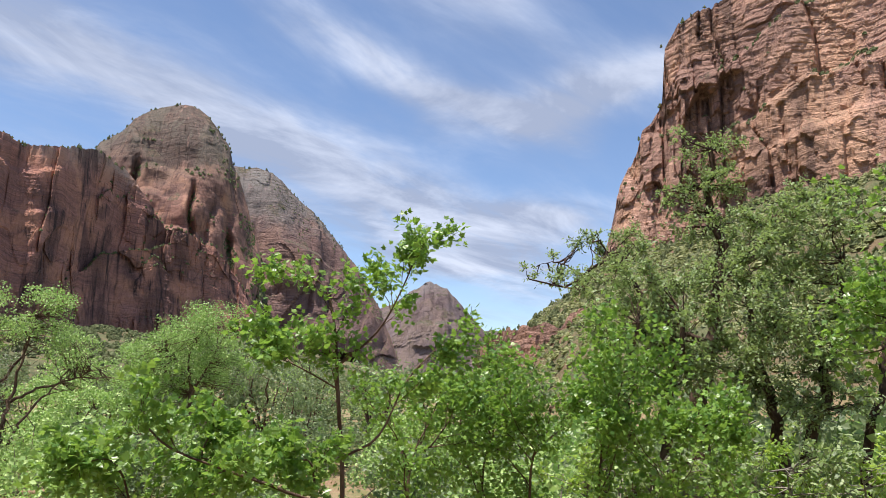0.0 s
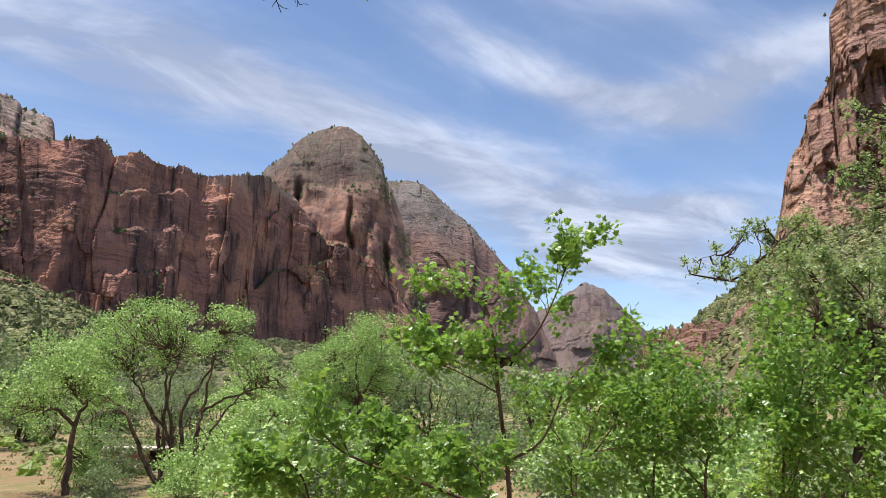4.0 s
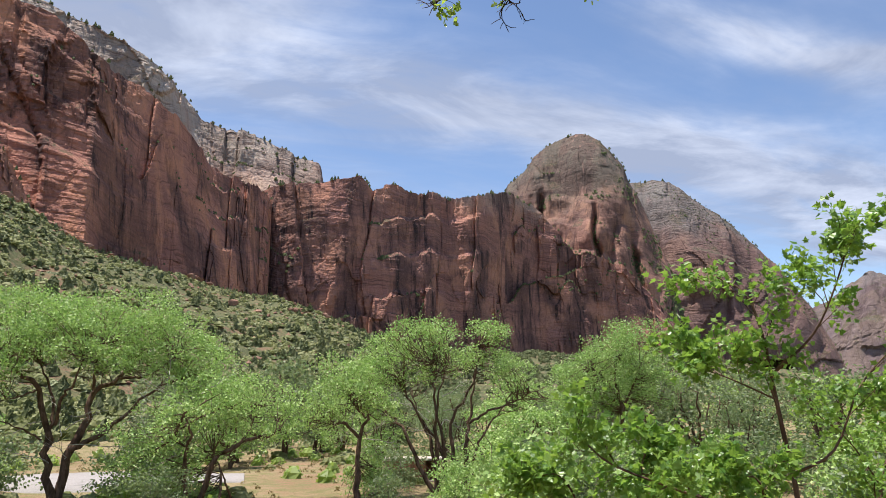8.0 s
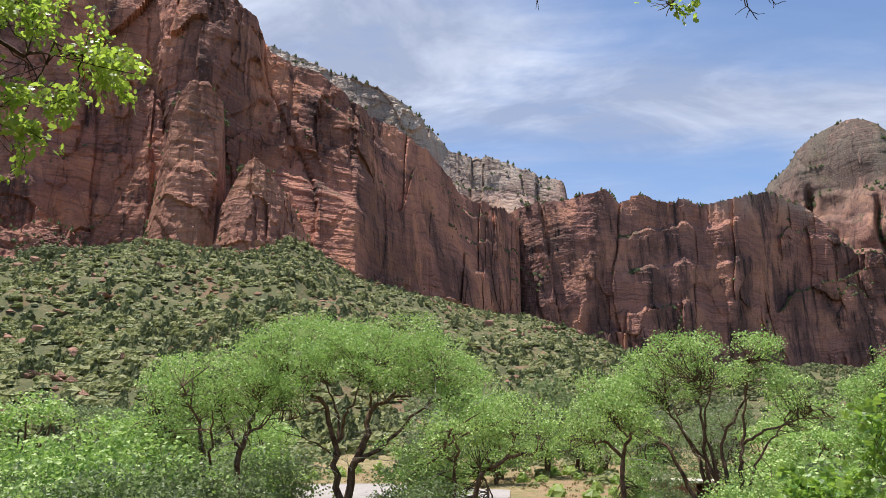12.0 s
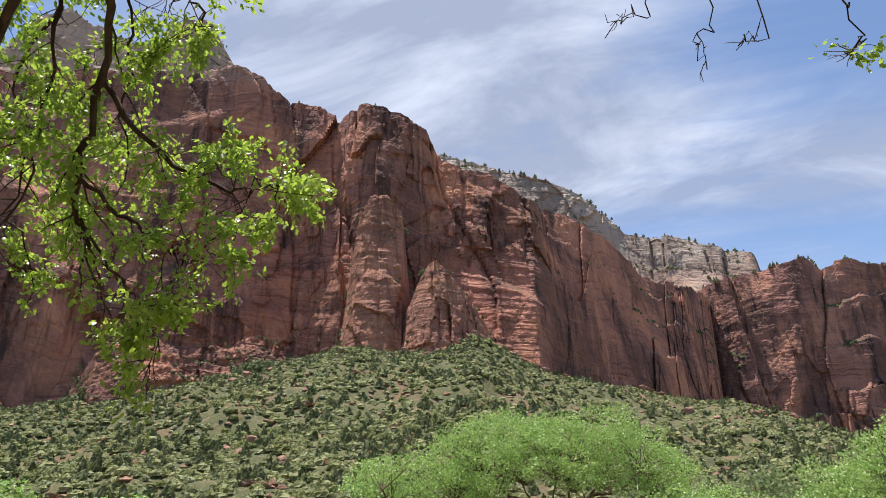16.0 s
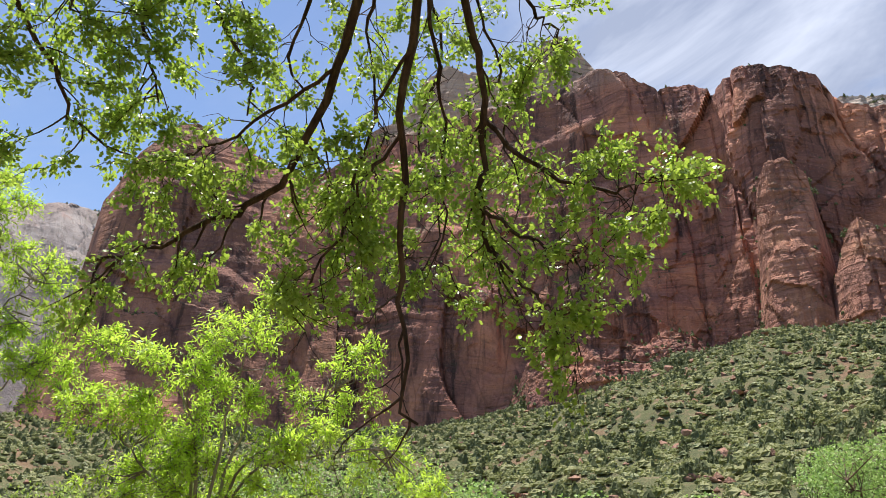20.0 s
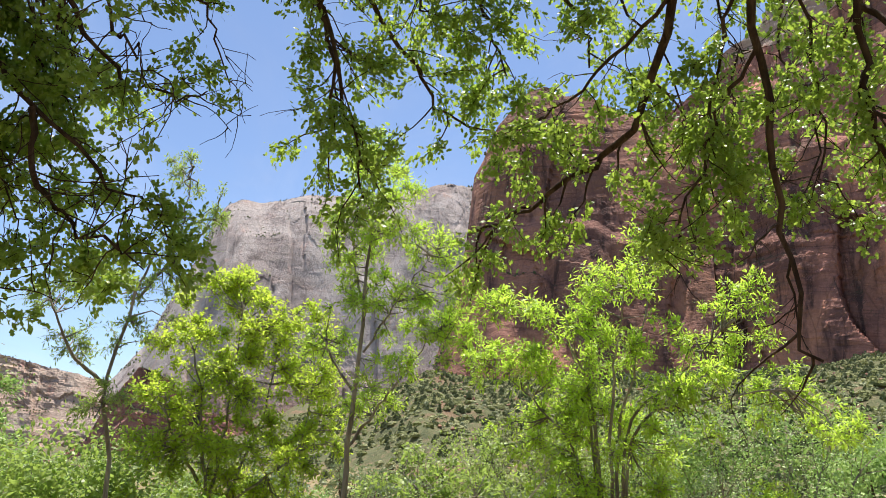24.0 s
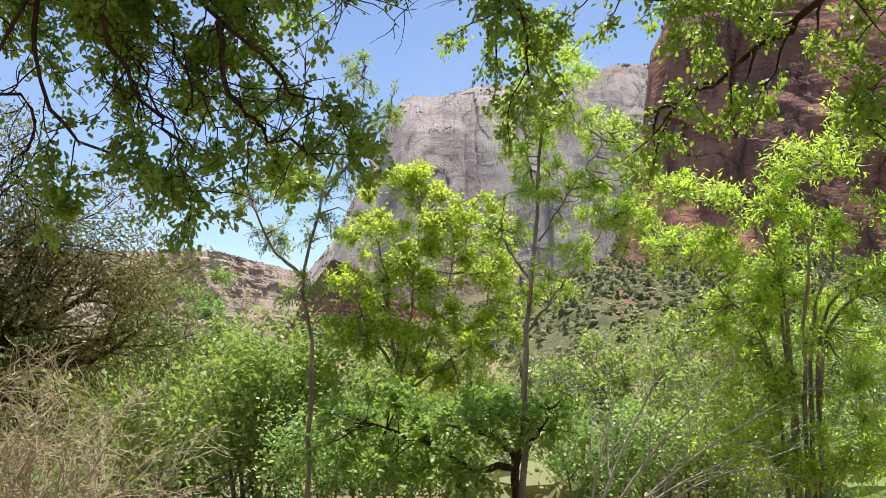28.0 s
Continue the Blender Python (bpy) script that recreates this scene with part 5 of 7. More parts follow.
def build_cottonwoods():
    grove_tree("broad cottonwood with dark forked trunks and a domed crown", 45,
               [([(58.3, -5.6), (58.7, -4.2), (59, -2), (59.8, 1.5), (61.3, 2.8), (63.2, 4)], 0.21),
                ([(59, -2), (58.8, 0.7), (60.1, 3.7)], 0.11),
                ([(58.6, -0.8), (58.3, 1), (57.6, 2.1), (57.2, 4.3)], 0.09),
                ([(58, -5.4), (57.5, -2.8), (56.6, -0.3), (56.4, 1.5), (54.8, 2.3), (54, 3.7)], 0.22),
                ([(57.6, -2.5), (56.4, -1.9), (54.5, -0.5), (52.9, 1.3), (50.8, 2.3)], 0.13),
                ([(56.4, 1.5), (56.4, 3.1), (56, 4.9)], 0.08),
                ([(59.8, 1.5), (61.3, 0.9), (63.2, 0.4)], 0.05),
                ([(54.8, 2.3), (52.8, 2.6), (50.8, 4.3)], 0.07),
                ([(59.3, -1.8), (61.1, -0.8), (63.4, -0.1)], 0.05)],
               [(61, 6.7, 3.1, 1.8), (63.9, 6, 2.2, 1.5), (57.1, 6.6, 2.8, 1.7), (53.4, 6.4, 2.7, 1.7), (50.9, 4.8, 2.3, 1.7), (64.8, 4.2, 1.8, 1.3), (55.7, 4.4, 2.8, 1.4), (49.2, 3.4, 2.1, 1.4), (61.4, 4.2, 2.8, 1.4), (58.7, 5.6, 2.8, 1.5), (52.1, 3.2, 2.1, 1)], 21)
    grove_tree("leaning cottonwood with long crooked limbs and a low crown", 42,
               [([(49.9, -5.8), (50.1, -4.8), (50, -2.5), (49.8, -1.5), (50.5, -0.2)], 0.12),
                ([(49.3, -5.8), (48.2, -3.8), (46.5, -2.4), (44.9, -1.8), (43.6, -1.4)], 0.14),
                ([(50, -2.5), (50.9, -1.8), (50.3, -0.1), (48.6, 0.9)], 0.09),
                ([(51.4, -1.9), (49.5, -0.5), (47.1, 0.3)], 0.07),
                ([(47.7, -5.9), (47.6, -4.4), (48.3, -2.8)], 0.08),
                ([(46.6, -5.9), (47.6, -4.1)], 0.08),
                ([(46.5, -2.4), (45.7, -1.2), (45.3, 0.4)], 0.06)],
               [(52.3, -3.8, 3.1, 2.1), (46.4, 1.2, 2.7, 1.4), (43.6, 0, 1.7, 1.4), (49.1, 1.4, 2.3, 1.3), (44.1, -1.8, 1.9, 0.9), (50.2, -0.5, 2.1, 1.3), (53.4, -2, 2.3, 1.4), (47.1, -0.7, 2.3, 1), (51.2, -5.6, 2.6, 1)], 22)
    grove_tree("small cottonwood with one bent trunk and a rounded crown", 44,
               [([(37.9, -5.7), (37.9, -4.5), (37.8, -2.8), (37.3, -0.6), (36.9, 0.7)], 0.17),
                ([(37.8, -2), (38.8, -1), (39.8, -0.9), (40.9, -0.1)], 0.09),
                ([(37.3, -0.6), (38.4, 0.7), (39.3, 2.1)], 0.07)],
               [(39.3, 1.2, 2.3, 1.5), (40.7, -0.7, 1.5, 1.2), (37.2, 2.1, 1.9, 1.4), (38.7, 2.8, 2.1, 1.2), (36.2, 0.2, 1.5, 1), (37.5, -4.9, 1.5, 1)], 23)
    grove_tree("many-stemmed cottonwood with a tall uneven crown and bare twigs", 47,
               [([(32.1, -5.8), (33.3, -4.1), (34.4, -1.5), (35.4, -0.5), (36.8, 0.7)], 0.13),
                ([(32, -5.5), (32.3, -2.4), (32.8, -1.5), (33.8, 0.9)], 0.11),
                ([(31.8, -5.5), (32, -2.1), (32.2, 0.9), (32, 3.4)], 0.12),
                ([(31.2, -5.5), (31.5, -3.2), (32.7, -1.3), (33.9, 0.5), (34.5, 2)], 0.12),
                ([(31.3, -5.5), (31.3, -3.2), (31.8, -1.3), (31.8, 0.9), (31.1, 3.4)], 0.11),
                ([(30.7, -5.5), (30.7, -3), (30.8, -0.6), (29.3, 2), (28.6, 4.7)], 0.12),
                ([(29.9, -5.5), (29.8, -2.8), (29.5, -1), (29.1, 1.4), (29, 3.4)], 0.12),
                ([(29.5, -1), (28, -0.1), (26.2, 0.5), (24.4, 1.3)], 0.08),
                ([(29.5, -5.5), (29.1, -3), (28, -1), (27.1, -0.1), (26.2, 1.6)], 0.08)],
               [(35.9, 4.4, 1.9, 1.2), (31.7, 5.7, 1.6, 1.2), (33.9, 6, 1.7, 1), (28, 6, 1.7, 1), (36.9, 2.4, 1.7, 1.4), (33.1, 3.5, 2, 1.4), (26, 2.4, 1.5, 1.1), (24.7, 1, 1.2, 0.8), (29.7, 4.1, 1.2, 0.9), (38.1, 0.9, 1.2, 1), (27.4, 3.8, 1.2, 1), (29.4, -4.7, 1.7, 1.2)], 24)
    grove_tree("full round-headed cottonwood with hidden dark trunk", 56,
               [([(18.7, -3), (18.3, -0.9), (18.4, 1.2), (18.5, 2.9), (17.4, 4.9)], 0.17),
                ([(18.3, -0.5), (17.4, 1.4), (16.7, 3.1)], 0.09),
                ([(18.5, 1), (19.6, 2.5), (20.4, 3.2)], 0.09)],
               [(17, 5.1, 2, 1.2), (19, 4.4, 1.7, 1.1), (16.5, 3.3, 1.9, 1.2), (21.1, 2.8, 1.7, 1.1), (18.8, 2.6, 1.9, 1.1), (15.8, 1.6, 1.7, 1.2), (20.1, 1, 1.9, 1.2), (22.2, 1.6, 1.5, 1.1), (17.6, 0.8, 1.9, 1.2)], 25)
    grove_tree("slim cottonwood with straight stems and a light green crown", 43,
               [([(68, -5.5), (68.4, -1.5), (68.9, 0.5), (70.1, 2.9)], 0.13),
                ([(67.4, -5.6), (67.8, -2.2), (67.9, 1.2)], 0.1),
                ([(65.8, -5.6), (65.9, -2.5), (65.4, -0.2), (64.9, 0.9), (64.2, 2.9)], 0.17),
                ([(65.7, -1.5), (66.4, -0.7), (67.4, 1.2)], 0.08),
                ([(65.4, -0.4), (64.2, 0.3), (63.2, 1.8)], 0.07),
                ([(68.4, -1.5), (70.4, -0.5), (71.9, 0.9)], 0.07)],
               [(70.4, 4, 2.2, 1.2), (67.1, 4.6, 1.8, 1.2), (65.2, 3.2, 2.2, 1.3), (68.7, 2.5, 2.2, 1.3), (70.8, 1.1, 2.4, 1.4), (63.5, 2.5, 1.7, 1.2), (72.6, -1, 2.1, 1.5), (71.9, 2.8, 1.5, 1), (66.7, 1.3, 2.1, 1.2), (69.9, -1.5, 2.3, 1.3), (72.3, -3.3, 2.3, 1.8)], 26)


build_cottonwoods()


def build_dead_limbs():
    """Bleached bare limbs still standing on the large cottonwoods."""
    rng = np.random.default_rng(44)
    for ob in [o for o in scene.objects if o.name.split(".")[0] == "cottonwood"]:
        lines = []
        for i in range(9):
            a, z = rng.uniform(0, 6.28), rng.uniform(2.5, 6.0)
            limb = bent(rng, (math.cos(a) * 0.5, math.sin(a) * 0.5, z), (math.cos(a), math.sin(a), rng.uniform(-0.1, 0.6)), rng.uniform(1.6, 3.4), 7, 0.25, 0.1)
            branch_out(rng, limb, 0.032, 0.008, [(5, 0.9, 0.9, 0.1, 0.3), (4, 0.45, 0.9, 0.1, 0.2)], lines, [])
        part("dead_limb", tubes_mesh("dead_limb", lines, BARK_BLEACHED), ob, "bleached bare grey limbs")


build_dead_limbs()


def build_far_wood():
    """The belt of trees on the valley floor behind."""
    rng = np.random.default_rng(31)
    models = []
    for i in range(5):
        stems, lobes = [], []
        for k in range(6):
            a, w = k * 1.05 + rng.uniform(-0.4, 0.4), rng.uniform(0.6, 3.0)
            h = rng.uniform(6.6, 8.6) - w * 0.5
            top = np.array((math.cos(a) * w, math.sin(a) * w, h))
            stems.append(([(0, 0, 0), top * [0.15, 0.15, 0.28], top * [0.6, 0.6, 0.6], top], 0.2, 0.05))
            r = rng.uniform(1.3, 2.0)
            lobes.append((top + [0, 0, 0.4], (r, r, r * 0.75)))
            lobes.append((top * [1.15, 1.15, rng.uniform(0.42, 0.7)], (r * 0.9, r * 0.9, r * 0.75)))
        for k in range(5):
            a = rng.uniform(0, 6.28)
            lobes.append(((math.cos(a) * 2.2, math.sin(a) * 2.2, rng.uniform(1.2, 2.6)), (1.5, 1.5, 1.2)))
        models.append(lobed_tree("cottonwood", "grey-green cottonwood in the wooded valley floor", "tree", stems, lobes, 0.30, "bit",
                                 COTTON_DULL if i < 3 else COTTONWOOD, BARK, 50 + i, "valley trees", cover=1.0, clumps=14, twigs=0.2, twig_r=0.04))
    # bearing, distance, height against ten metres
    spots = [(43.2, 82, 1.15), (17.5, 72, 1.2), (40.5, 95, 0.95), (26, 78, 0.85), (21.5, 84, 0.9), (13, 70, 0.95), (9.5, 80, 0.9), (5, 64, 0.85), (72, 62, 0.8), (76, 66, 0.72),
             (80, 58, 0.78), (84, 60, 0.68), (95.5, 44, 0.82), (98, 46, 0.72), (91, 52, 0.62), (54, 66, 1.0), (51, 72, 0.95), (61.5, 68, 0.9), (65, 74, 0.85), (47, 70, 0.8),
             (35.5, 90, 0.8), (30, 98, 0.9), (15, 95, 0.95), (1.5, 72, 0.85), (-2.5, 60, 0.8), (-5.5, 48, 0.8), (19.5, 60, 0.62), (24.0, 62, 0.7), (10.5, 56, 0.62)]
    spots += [(88.6, 42, 0.74), (86.0, 45, 0.68), (90.6, 47, 0.66), (60.5, 60, 0.7), (63.5, 57, 0.62), (66.5, 60, 0.72), (69.5, 56, 0.65), (73, 54, 0.66), (51, 60, 0.6), (48.5, 64, 0.62), (54, 58, 0.5),
              (36.2, 72, 0.6), (28, 64, 0.62), (25.5, 58, 0.6), (22.5, 55, 0.6), (31.5, 74, 0.62), (46.6, 78, 0.75)]
    for i in range(26):
        spots.append((rng.uniform(-6, 34), rng.uniform(95, 260), rng.uniform(0.8, 1.15)))
    for i in range(14):
        spots.append((rng.uniform(34, 104), rng.uniform(78, 112), rng.uniform(0.7, 0.95)))
    for i in range(46):
        spots.append((rng.uniform(104, 168), rng.uniform(45, 130), rng.uniform(0.45, 0.7)))
    for i, (b, d, s) in enumerate(p for p in spots if off_road(p[0], p[1], 3.0)):
        g = on_ground(b, d, -0.15)
        m = pose(*g, 0, 0, rng.uniform(0, 360)) @ Matrix.Diagonal((s * rng.uniform(0.95, 1.25), s * rng.uniform(0.95, 1.25), s, 1))
        if i < 5:
            models[i].matrix_basis = m
        else:
            bright = 60 < b < 106 and d < 70
            clone(models[int(rng.integers(3, 5)) if bright or rng.random() < 0.25 else int(rng.integers(0, 3))], m)


def build_underbrush():
    rng = np.random.default_rng(37)
    models = []
    for i in range(4):
        stems, lobes = [], []
        for k in range(7):
            a, w = k * 0.9 + rng.uniform(-0.3, 0.3), rng.uniform(0.2, 1.3)
            top = np.array((math.cos(a) * w, math.sin(a) * w, rng.uniform(0.9, 2.2) - 0.3 * w))
            stems.append(([(0, 0, 0), top * [0.4, 0.4, 0.45], top], 0.03, 0.008))
            r = rng.uniform(0.45, 0.8)
            lobes.append((top, (r, r, r * 0.8)))
            lobes.append((top * [1.1, 1.1, 0.4], (r, r, r * 0.7)))
        models.append(lobed_tree("meadow_bush", "leafy green bush on the dry meadow floor", "bush", stems, lobes, 0.125, "bit",
                                 COTTON_DULL if i % 2 else COTTONWOOD, BARK_GREY, 150 + i, "meadow bushes", cover=1.0, clumps=12, twigs=0.1, twig_r=0.012))
    spots = [(30.8, 40, 0.9), (35.5, 39, 0.8), (28.6, 41, 1.2), (25, 40, 1.3), (21, 36, 1.4), (52.3, 39, 1.0), (63.6, 38, 0.8),
             (-9.5, 30, 1.6), (-11, 34, 1.8), (-10, 45, 1.8), (-8.5, 38, 1.6), (86.5, 40, 1.9), (84, 36, 1.7), (82, 40, 1.9), (79.5, 42, 1.8), (78, 38, 1.9), (74.5, 40, 2.0), (71, 38, 1.8), (101, 40, 1.8), (105, 42, 1.9), (89, 44, 1.9), (92, 40, 1.7), (96, 38, 1.8), (62.2, 50, 1.7), (64.5, 50, 1.6), (53.5, 47, 1.5), (66, 47, 1.5), (50.8, 50, 1.6),
             (36.8, 47, 1.1), (34.8, 52, 1.2), (26.5, 50, 1.6), (23.5, 48, 1.6), (28.3, 54, 1.5), (19, 46, 1.6), (69.5, 38, 1.5), (72, 36, 1.6), (75, 34, 1.5), (46.0, 60, 1.2), (56.5, 58, 1.2)]
    for i in range(26):
        spots.append((rng.uniform(-6, 26), rng.uniform(24, 62), rng.uniform(1.0, 1.7)))
    for i in range(26):
        spots.append((rng.uniform(66, 118), rng.uniform(24, 60), rng.uniform(1.0, 1.6)))
    for i in range(18):
        spots.append((rng.uniform(112, 168), rng.uniform(19, 60), rng.uniform(0.8, 1.4)))
    for i in range(40):
        spots.append((rng.uniform(-36, -8), rng.uniform(14, 40), rng.uniform(1.0, 1.8)))
    for i, (b, d, s) in enumerate(p for p in spots if off_road(p[0], p[1], 2.0)):
        m = pose(*on_ground(b, d, -0.1), 0, 0, rng.uniform(0, 360)) @ Matrix.Diagonal((s * 1.1, s * 1.1, s, 1))
        if i < 4:
            models[i].matrix_basis = m
        else:
            clone(models[int(rng.integers(0, 4))], m)


def clone(ob, m):
    """A copy at m whatever pose the model has."""
    c = copy_thing(ob, m)
    c.matrix_basis = m
    return c


build_far_wood()
build_underbrush()


def build_hut():
    """A low flat-roofed stone shelter on the meadow."""
    top = new("stone_shelter")
    c = on_ground(33.6, 56, 0)
    top.matrix_world = pose(*c, 0, 0, 34)
    tagged(top, "low red stone shelter with a pale flat roof slab", "shelter")

    def block(name, mat, lo, hi, bevel=0.03, label=""):
        bm = bmesh.new()
        bmesh.ops.create_cube(bm, size=1)
        for v in bm.verts:
            v.co = Vector([lo[k] + (v.co[k] + 0.5) * (hi[k] - lo[k]) for k in range(3)])
        bmesh.ops.bevel(bm, geom=bm.edges[:], offset=bevel, segments=2, affect="EDGES")
        me = bpy.data.meshes.new(name)
        bm.to_mesh(me)
        bm.free()
        me.materials.append(mat)
        part(name, me, top, label)

    block("front_wall", HUT_STONE, (-2.0, -1.0, -0.2), (0.75, -0.7, 1.45))
    block("side_wall", HUT_STONE, (-2.0, -0.695, -0.2), (-1.7, 1.2, 1.45))
    block("side_wall", HUT_STONE, (1.6, -1.0, -0.2), (1.9, 1.2, 1.45))
    block("back_wall", HUT_STONE, (-1.695, 0.9, -0.2), (1.595, 1.2, 1.45))
    block("roof_slab", HUT_ROOF, (-2.2, -1.25, 1.452), (2.1, 1.4, 1.60), 0.02, "pale concrete roof slab")
    block("floor_slab", HUT_ROOF, (-2.1, -1.5, -0.25), (2.0, -1.002, 0.12), 0.02)


build_hut()


# ---- trees and shrubs beside the lookout ----
def near_lobes(name, label, category, d, stems, lobes, leaf_size, shape, mat, bark_mat, seed, cover, clumps, group="", shell=0.3):
    """A tree at distance d: stems as radius and bearings with height angles, lobes as centre and half sizes in degrees."""
    rng = np.random.default_rng(seed + 500)
    built, heads = [], []
    for r, course in stems:
        aside = rng.normal() * 0.05 * d
        pts = [spot(b, e, d + aside * i / len(course)) for i, (b, e) in enumerate(course)]
        if course[0][1] <= -10:
            pts[0] = on_ground(course[0][0], d)
        built.append((pts, r, r * 0.25))
    for b, e, w, h in lobes:
        dd = d * (1 + rng.normal() * 0.03)
        k = radians(1) * dd
        heads.append((spot(b, e, dd), (w * k, w * k, h * k)))
    lobed_tree(name, label, category, built, heads, leaf_size, shape, mat, bark_mat, seed, group, cover, clumps, 0.70, 1.0, max(0.004, 0.0011 * d), shell, -0.8, True)


def build_near():
    # the young maple on the bank
    d = 6.2
    tree("maple_sapling", "young bigtooth maple with thin dark stem and bright lobed leaves", "tree",
         [([on_ground(6.6, d), spot(6.9, -6.7, d), spot(7.4, -1.8, d), spot(7.8, 1.9, d), spot(8.1, 4.9, d), spot(9.0, 8.0, d), spot(11.0, 9.4, d)], 0.022, 0.006),
          ([spot(7.8, 2.2, d), spot(4.9, 4.9, d - 0.1), spot(3.1, 8.3, d - 0.2), spot(1.9, 11.6, d - 0.2)], 0.012, 0.005),
          ([spot(7.2, -4.5, d), spot(4.4, -2.8, d), spot(2.4, 1.4, d + 0.2), spot(-0.4, 4.5, d + 0.3)], 0.012, 0.005),
          ([spot(7.6, 0.5, d), spot(10.5, 2.0, d - 0.2), spot(13.0, 3.0, d - 0.3)], 0.008, 0.004)],
         [(8, 0.42, 0.9, 0.2, 0.35), (3, 0.2, 0.9, 0.1, 0.3)], 3400, 0.055, "maple", MAPLE, BARK, 61, 0.05, "", 0.55, clumps=0.6)
    tree("maple_shrub", "low maple shrub with bright green lobed leaves on the bank", "shrub",
         [([on_ground(6.0, 5.4), spot(8.0, -9.0, 5.3), spot(11.0, -6.9, 5.2), spot(14.8, -5.6, 5.1), spot(19.1, -4.0, 5.0), spot(21.2, -2.2, 5.0)], 0.014, 0.005),
          ([on_ground(13, 5.6), spot(15, -6, 5.6), spot(17, -4.6, 5.7), spot(16.5, -2.6, 5.7)], 0.012, 0.005),
          ([on_ground(19, 5.8), spot(22, -6, 5.8), spot(25.5, -5, 5.7)], 0.011, 0.004),
          ([on_ground(9, 5.6), spot(9, -6, 5.6), spot(11, -5, 5.5)], 0.011, 0.004)],
         [(8, 0.32, 0.9, 0.1, 0.2), (4, 0.17, 0.9, 0.05, 0.2)], 4800, 0.054, "maple", MAPLE, BARK, 62, 0.06, "", 0.55, clumps=0.5)
    tree("maple_shrub", "thick maple shrub below the lookout with sunlit leaves", "shrub",
         [([on_ground(2, 7.5), spot(2, -5, 7.5), spot(0.5, -3.5, 7.6), spot(-1, -1.4, 7.7)], 0.020, 0.006),
          ([on_ground(-3, 8), spot(-3.5, -5, 8), spot(-4.2, -2.5, 8), spot(-3.6, 0.2, 8)], 0.020, 0.006),
          ([on_ground(-7, 7.6), spot(-7, -5, 7.6), spot(-8, -3, 7.5), spot(-8.5, -0.4, 7.5)], 0.020, 0.006),
          ([on_ground(-12, 7.5), spot(-12, -5, 7.4), spot(-13, -1, 7.3), spot(-14, 2.6, 7.2)], 0.020, 0.006),
          ([on_ground(-16, 7.2), spot(-16.5, -6, 7.2), spot(-18, -4, 7.1), spot(-20, -3, 7.0)], 0.014, 0.005)],
         [(14, 0.8, 1.1, 0.0, 0.05), (5, 0.32, 0.9, 0.05, 0.2)], 15000, 0.053, "maple", MAPLE, BARK, 63, 0.075, "", 0.55, clumps=0.6)
    # the oaks on the right-hand bank
    d = 15
    near_lobes("oak_tree", "tall old oak with a crooked dark trunk and open crown", "tree", d,
               [(0.20, [(-19.3, -12), (-19.2, -2), (-19.4, 2), (-20.5, 5.5), (-20.8, 10), (-20.4, 14), (-20.6, 18.6)]), (0.06, [(-20, 4.5), (-17.0, 6.0), (-14.2, 9.6), (-12.5, 10.6), (-9.6, 8.8), (-6.8, 9.3)]),
                (0.10, [(-20.7, 9), (-23.9, 11.4), (-25, 13.6), (-27.4, 13.8)]), (0.022, [(-14.2, 9.6), (-12.4, 12), (-12, 13)]), (0.018, [(-11, 9.6), (-9, 10.6), (-7.6, 10.4)])],
               [(-20.4, 18.5, 2.2, 1.6), (-20.5, 15.9, 2.4, 1.6), (-18.0, 15.4, 1.4, 1.0), (-18.9, 13.1, 2.0, 1.4), (-21.6, 12.5, 2.0, 1.6), (-11.5, 12.0, 1.8, 0.8), (-8.9, 9.7, 2.0, 0.7), (-13.1, 10.5, 2.0, 1.0), (-11.0, 9.2, 2.0, 0.9), (-14.4, 12.1, 1.6, 1.2)], 0.062, "lobed", OAK_LIT, BARK_DARK, 64, 0.62, 14, "oaks on the bank")
    near_lobes("oak_tree", "dense oak with grey-green leaves over shaded trunks", "tree", 13,
               [(0.13, [(-24.5, -12), (-24.4, -4), (-24, 0), (-23, 5), (-22, 9)]), (0.13, [(-26, -12), (-25.9, -4), (-27, 1), (-28.5, 6), (-29, 10)]), (0.11, [(-29, -12), (-29.4, -3), (-31, 3), (-31, 8)])],
               [(-24.6, 12.9, 3.6, 1.4), (-27.2, 14.0, 2.4, 1.2), (-23.6, 9.6, 3.6, 2.0), (-27.2, 9.4, 3.2, 2.4), (-20.9, 7.7, 3.6, 2.0), (-24.5, 6.0, 3.6, 2.4), (-27.8, 5.1, 2.8, 2.8), (-20.7, 3.3, 3.6, 2.4), (-24.8, 1.8, 3.9, 2.4), (-27.8, 0.7, 2.4, 2.4)], 0.062, "lobed", OAK_LIT, BARK_DARK, 65, 0.62, 18, "oaks on the bank")
    near_lobes("oak_tree", "bushy oak with grey twigs and small leaves beside the bank", "tree", 12,
               [(0.09, [(-14.5, -12), (-14.5, -4), (-14, 1), (-15, 6)]), (0.10, [(-16, -12), (-16.5, -4), (-17.5, 2), (-18, 7)]), (0.08, [(-12, -12), (-12.4, -4), (-12.5, 0)])],
               [(-15.5, 9.1, 3.2, 1.6), (-14.6, 6.2, 3.2, 2.0), (-17.8, 6.2, 3.2, 2.0), (-17.2, 2.9, 3.6, 2.4), (-12.5, 3.7, 2.4, 1.8), (-14.4, 0.1, 3.2, 2.0)], 0.062, "lobed", OAK_LIT, BARK_DARK, 66, 0.62, 18, "oaks on the bank")
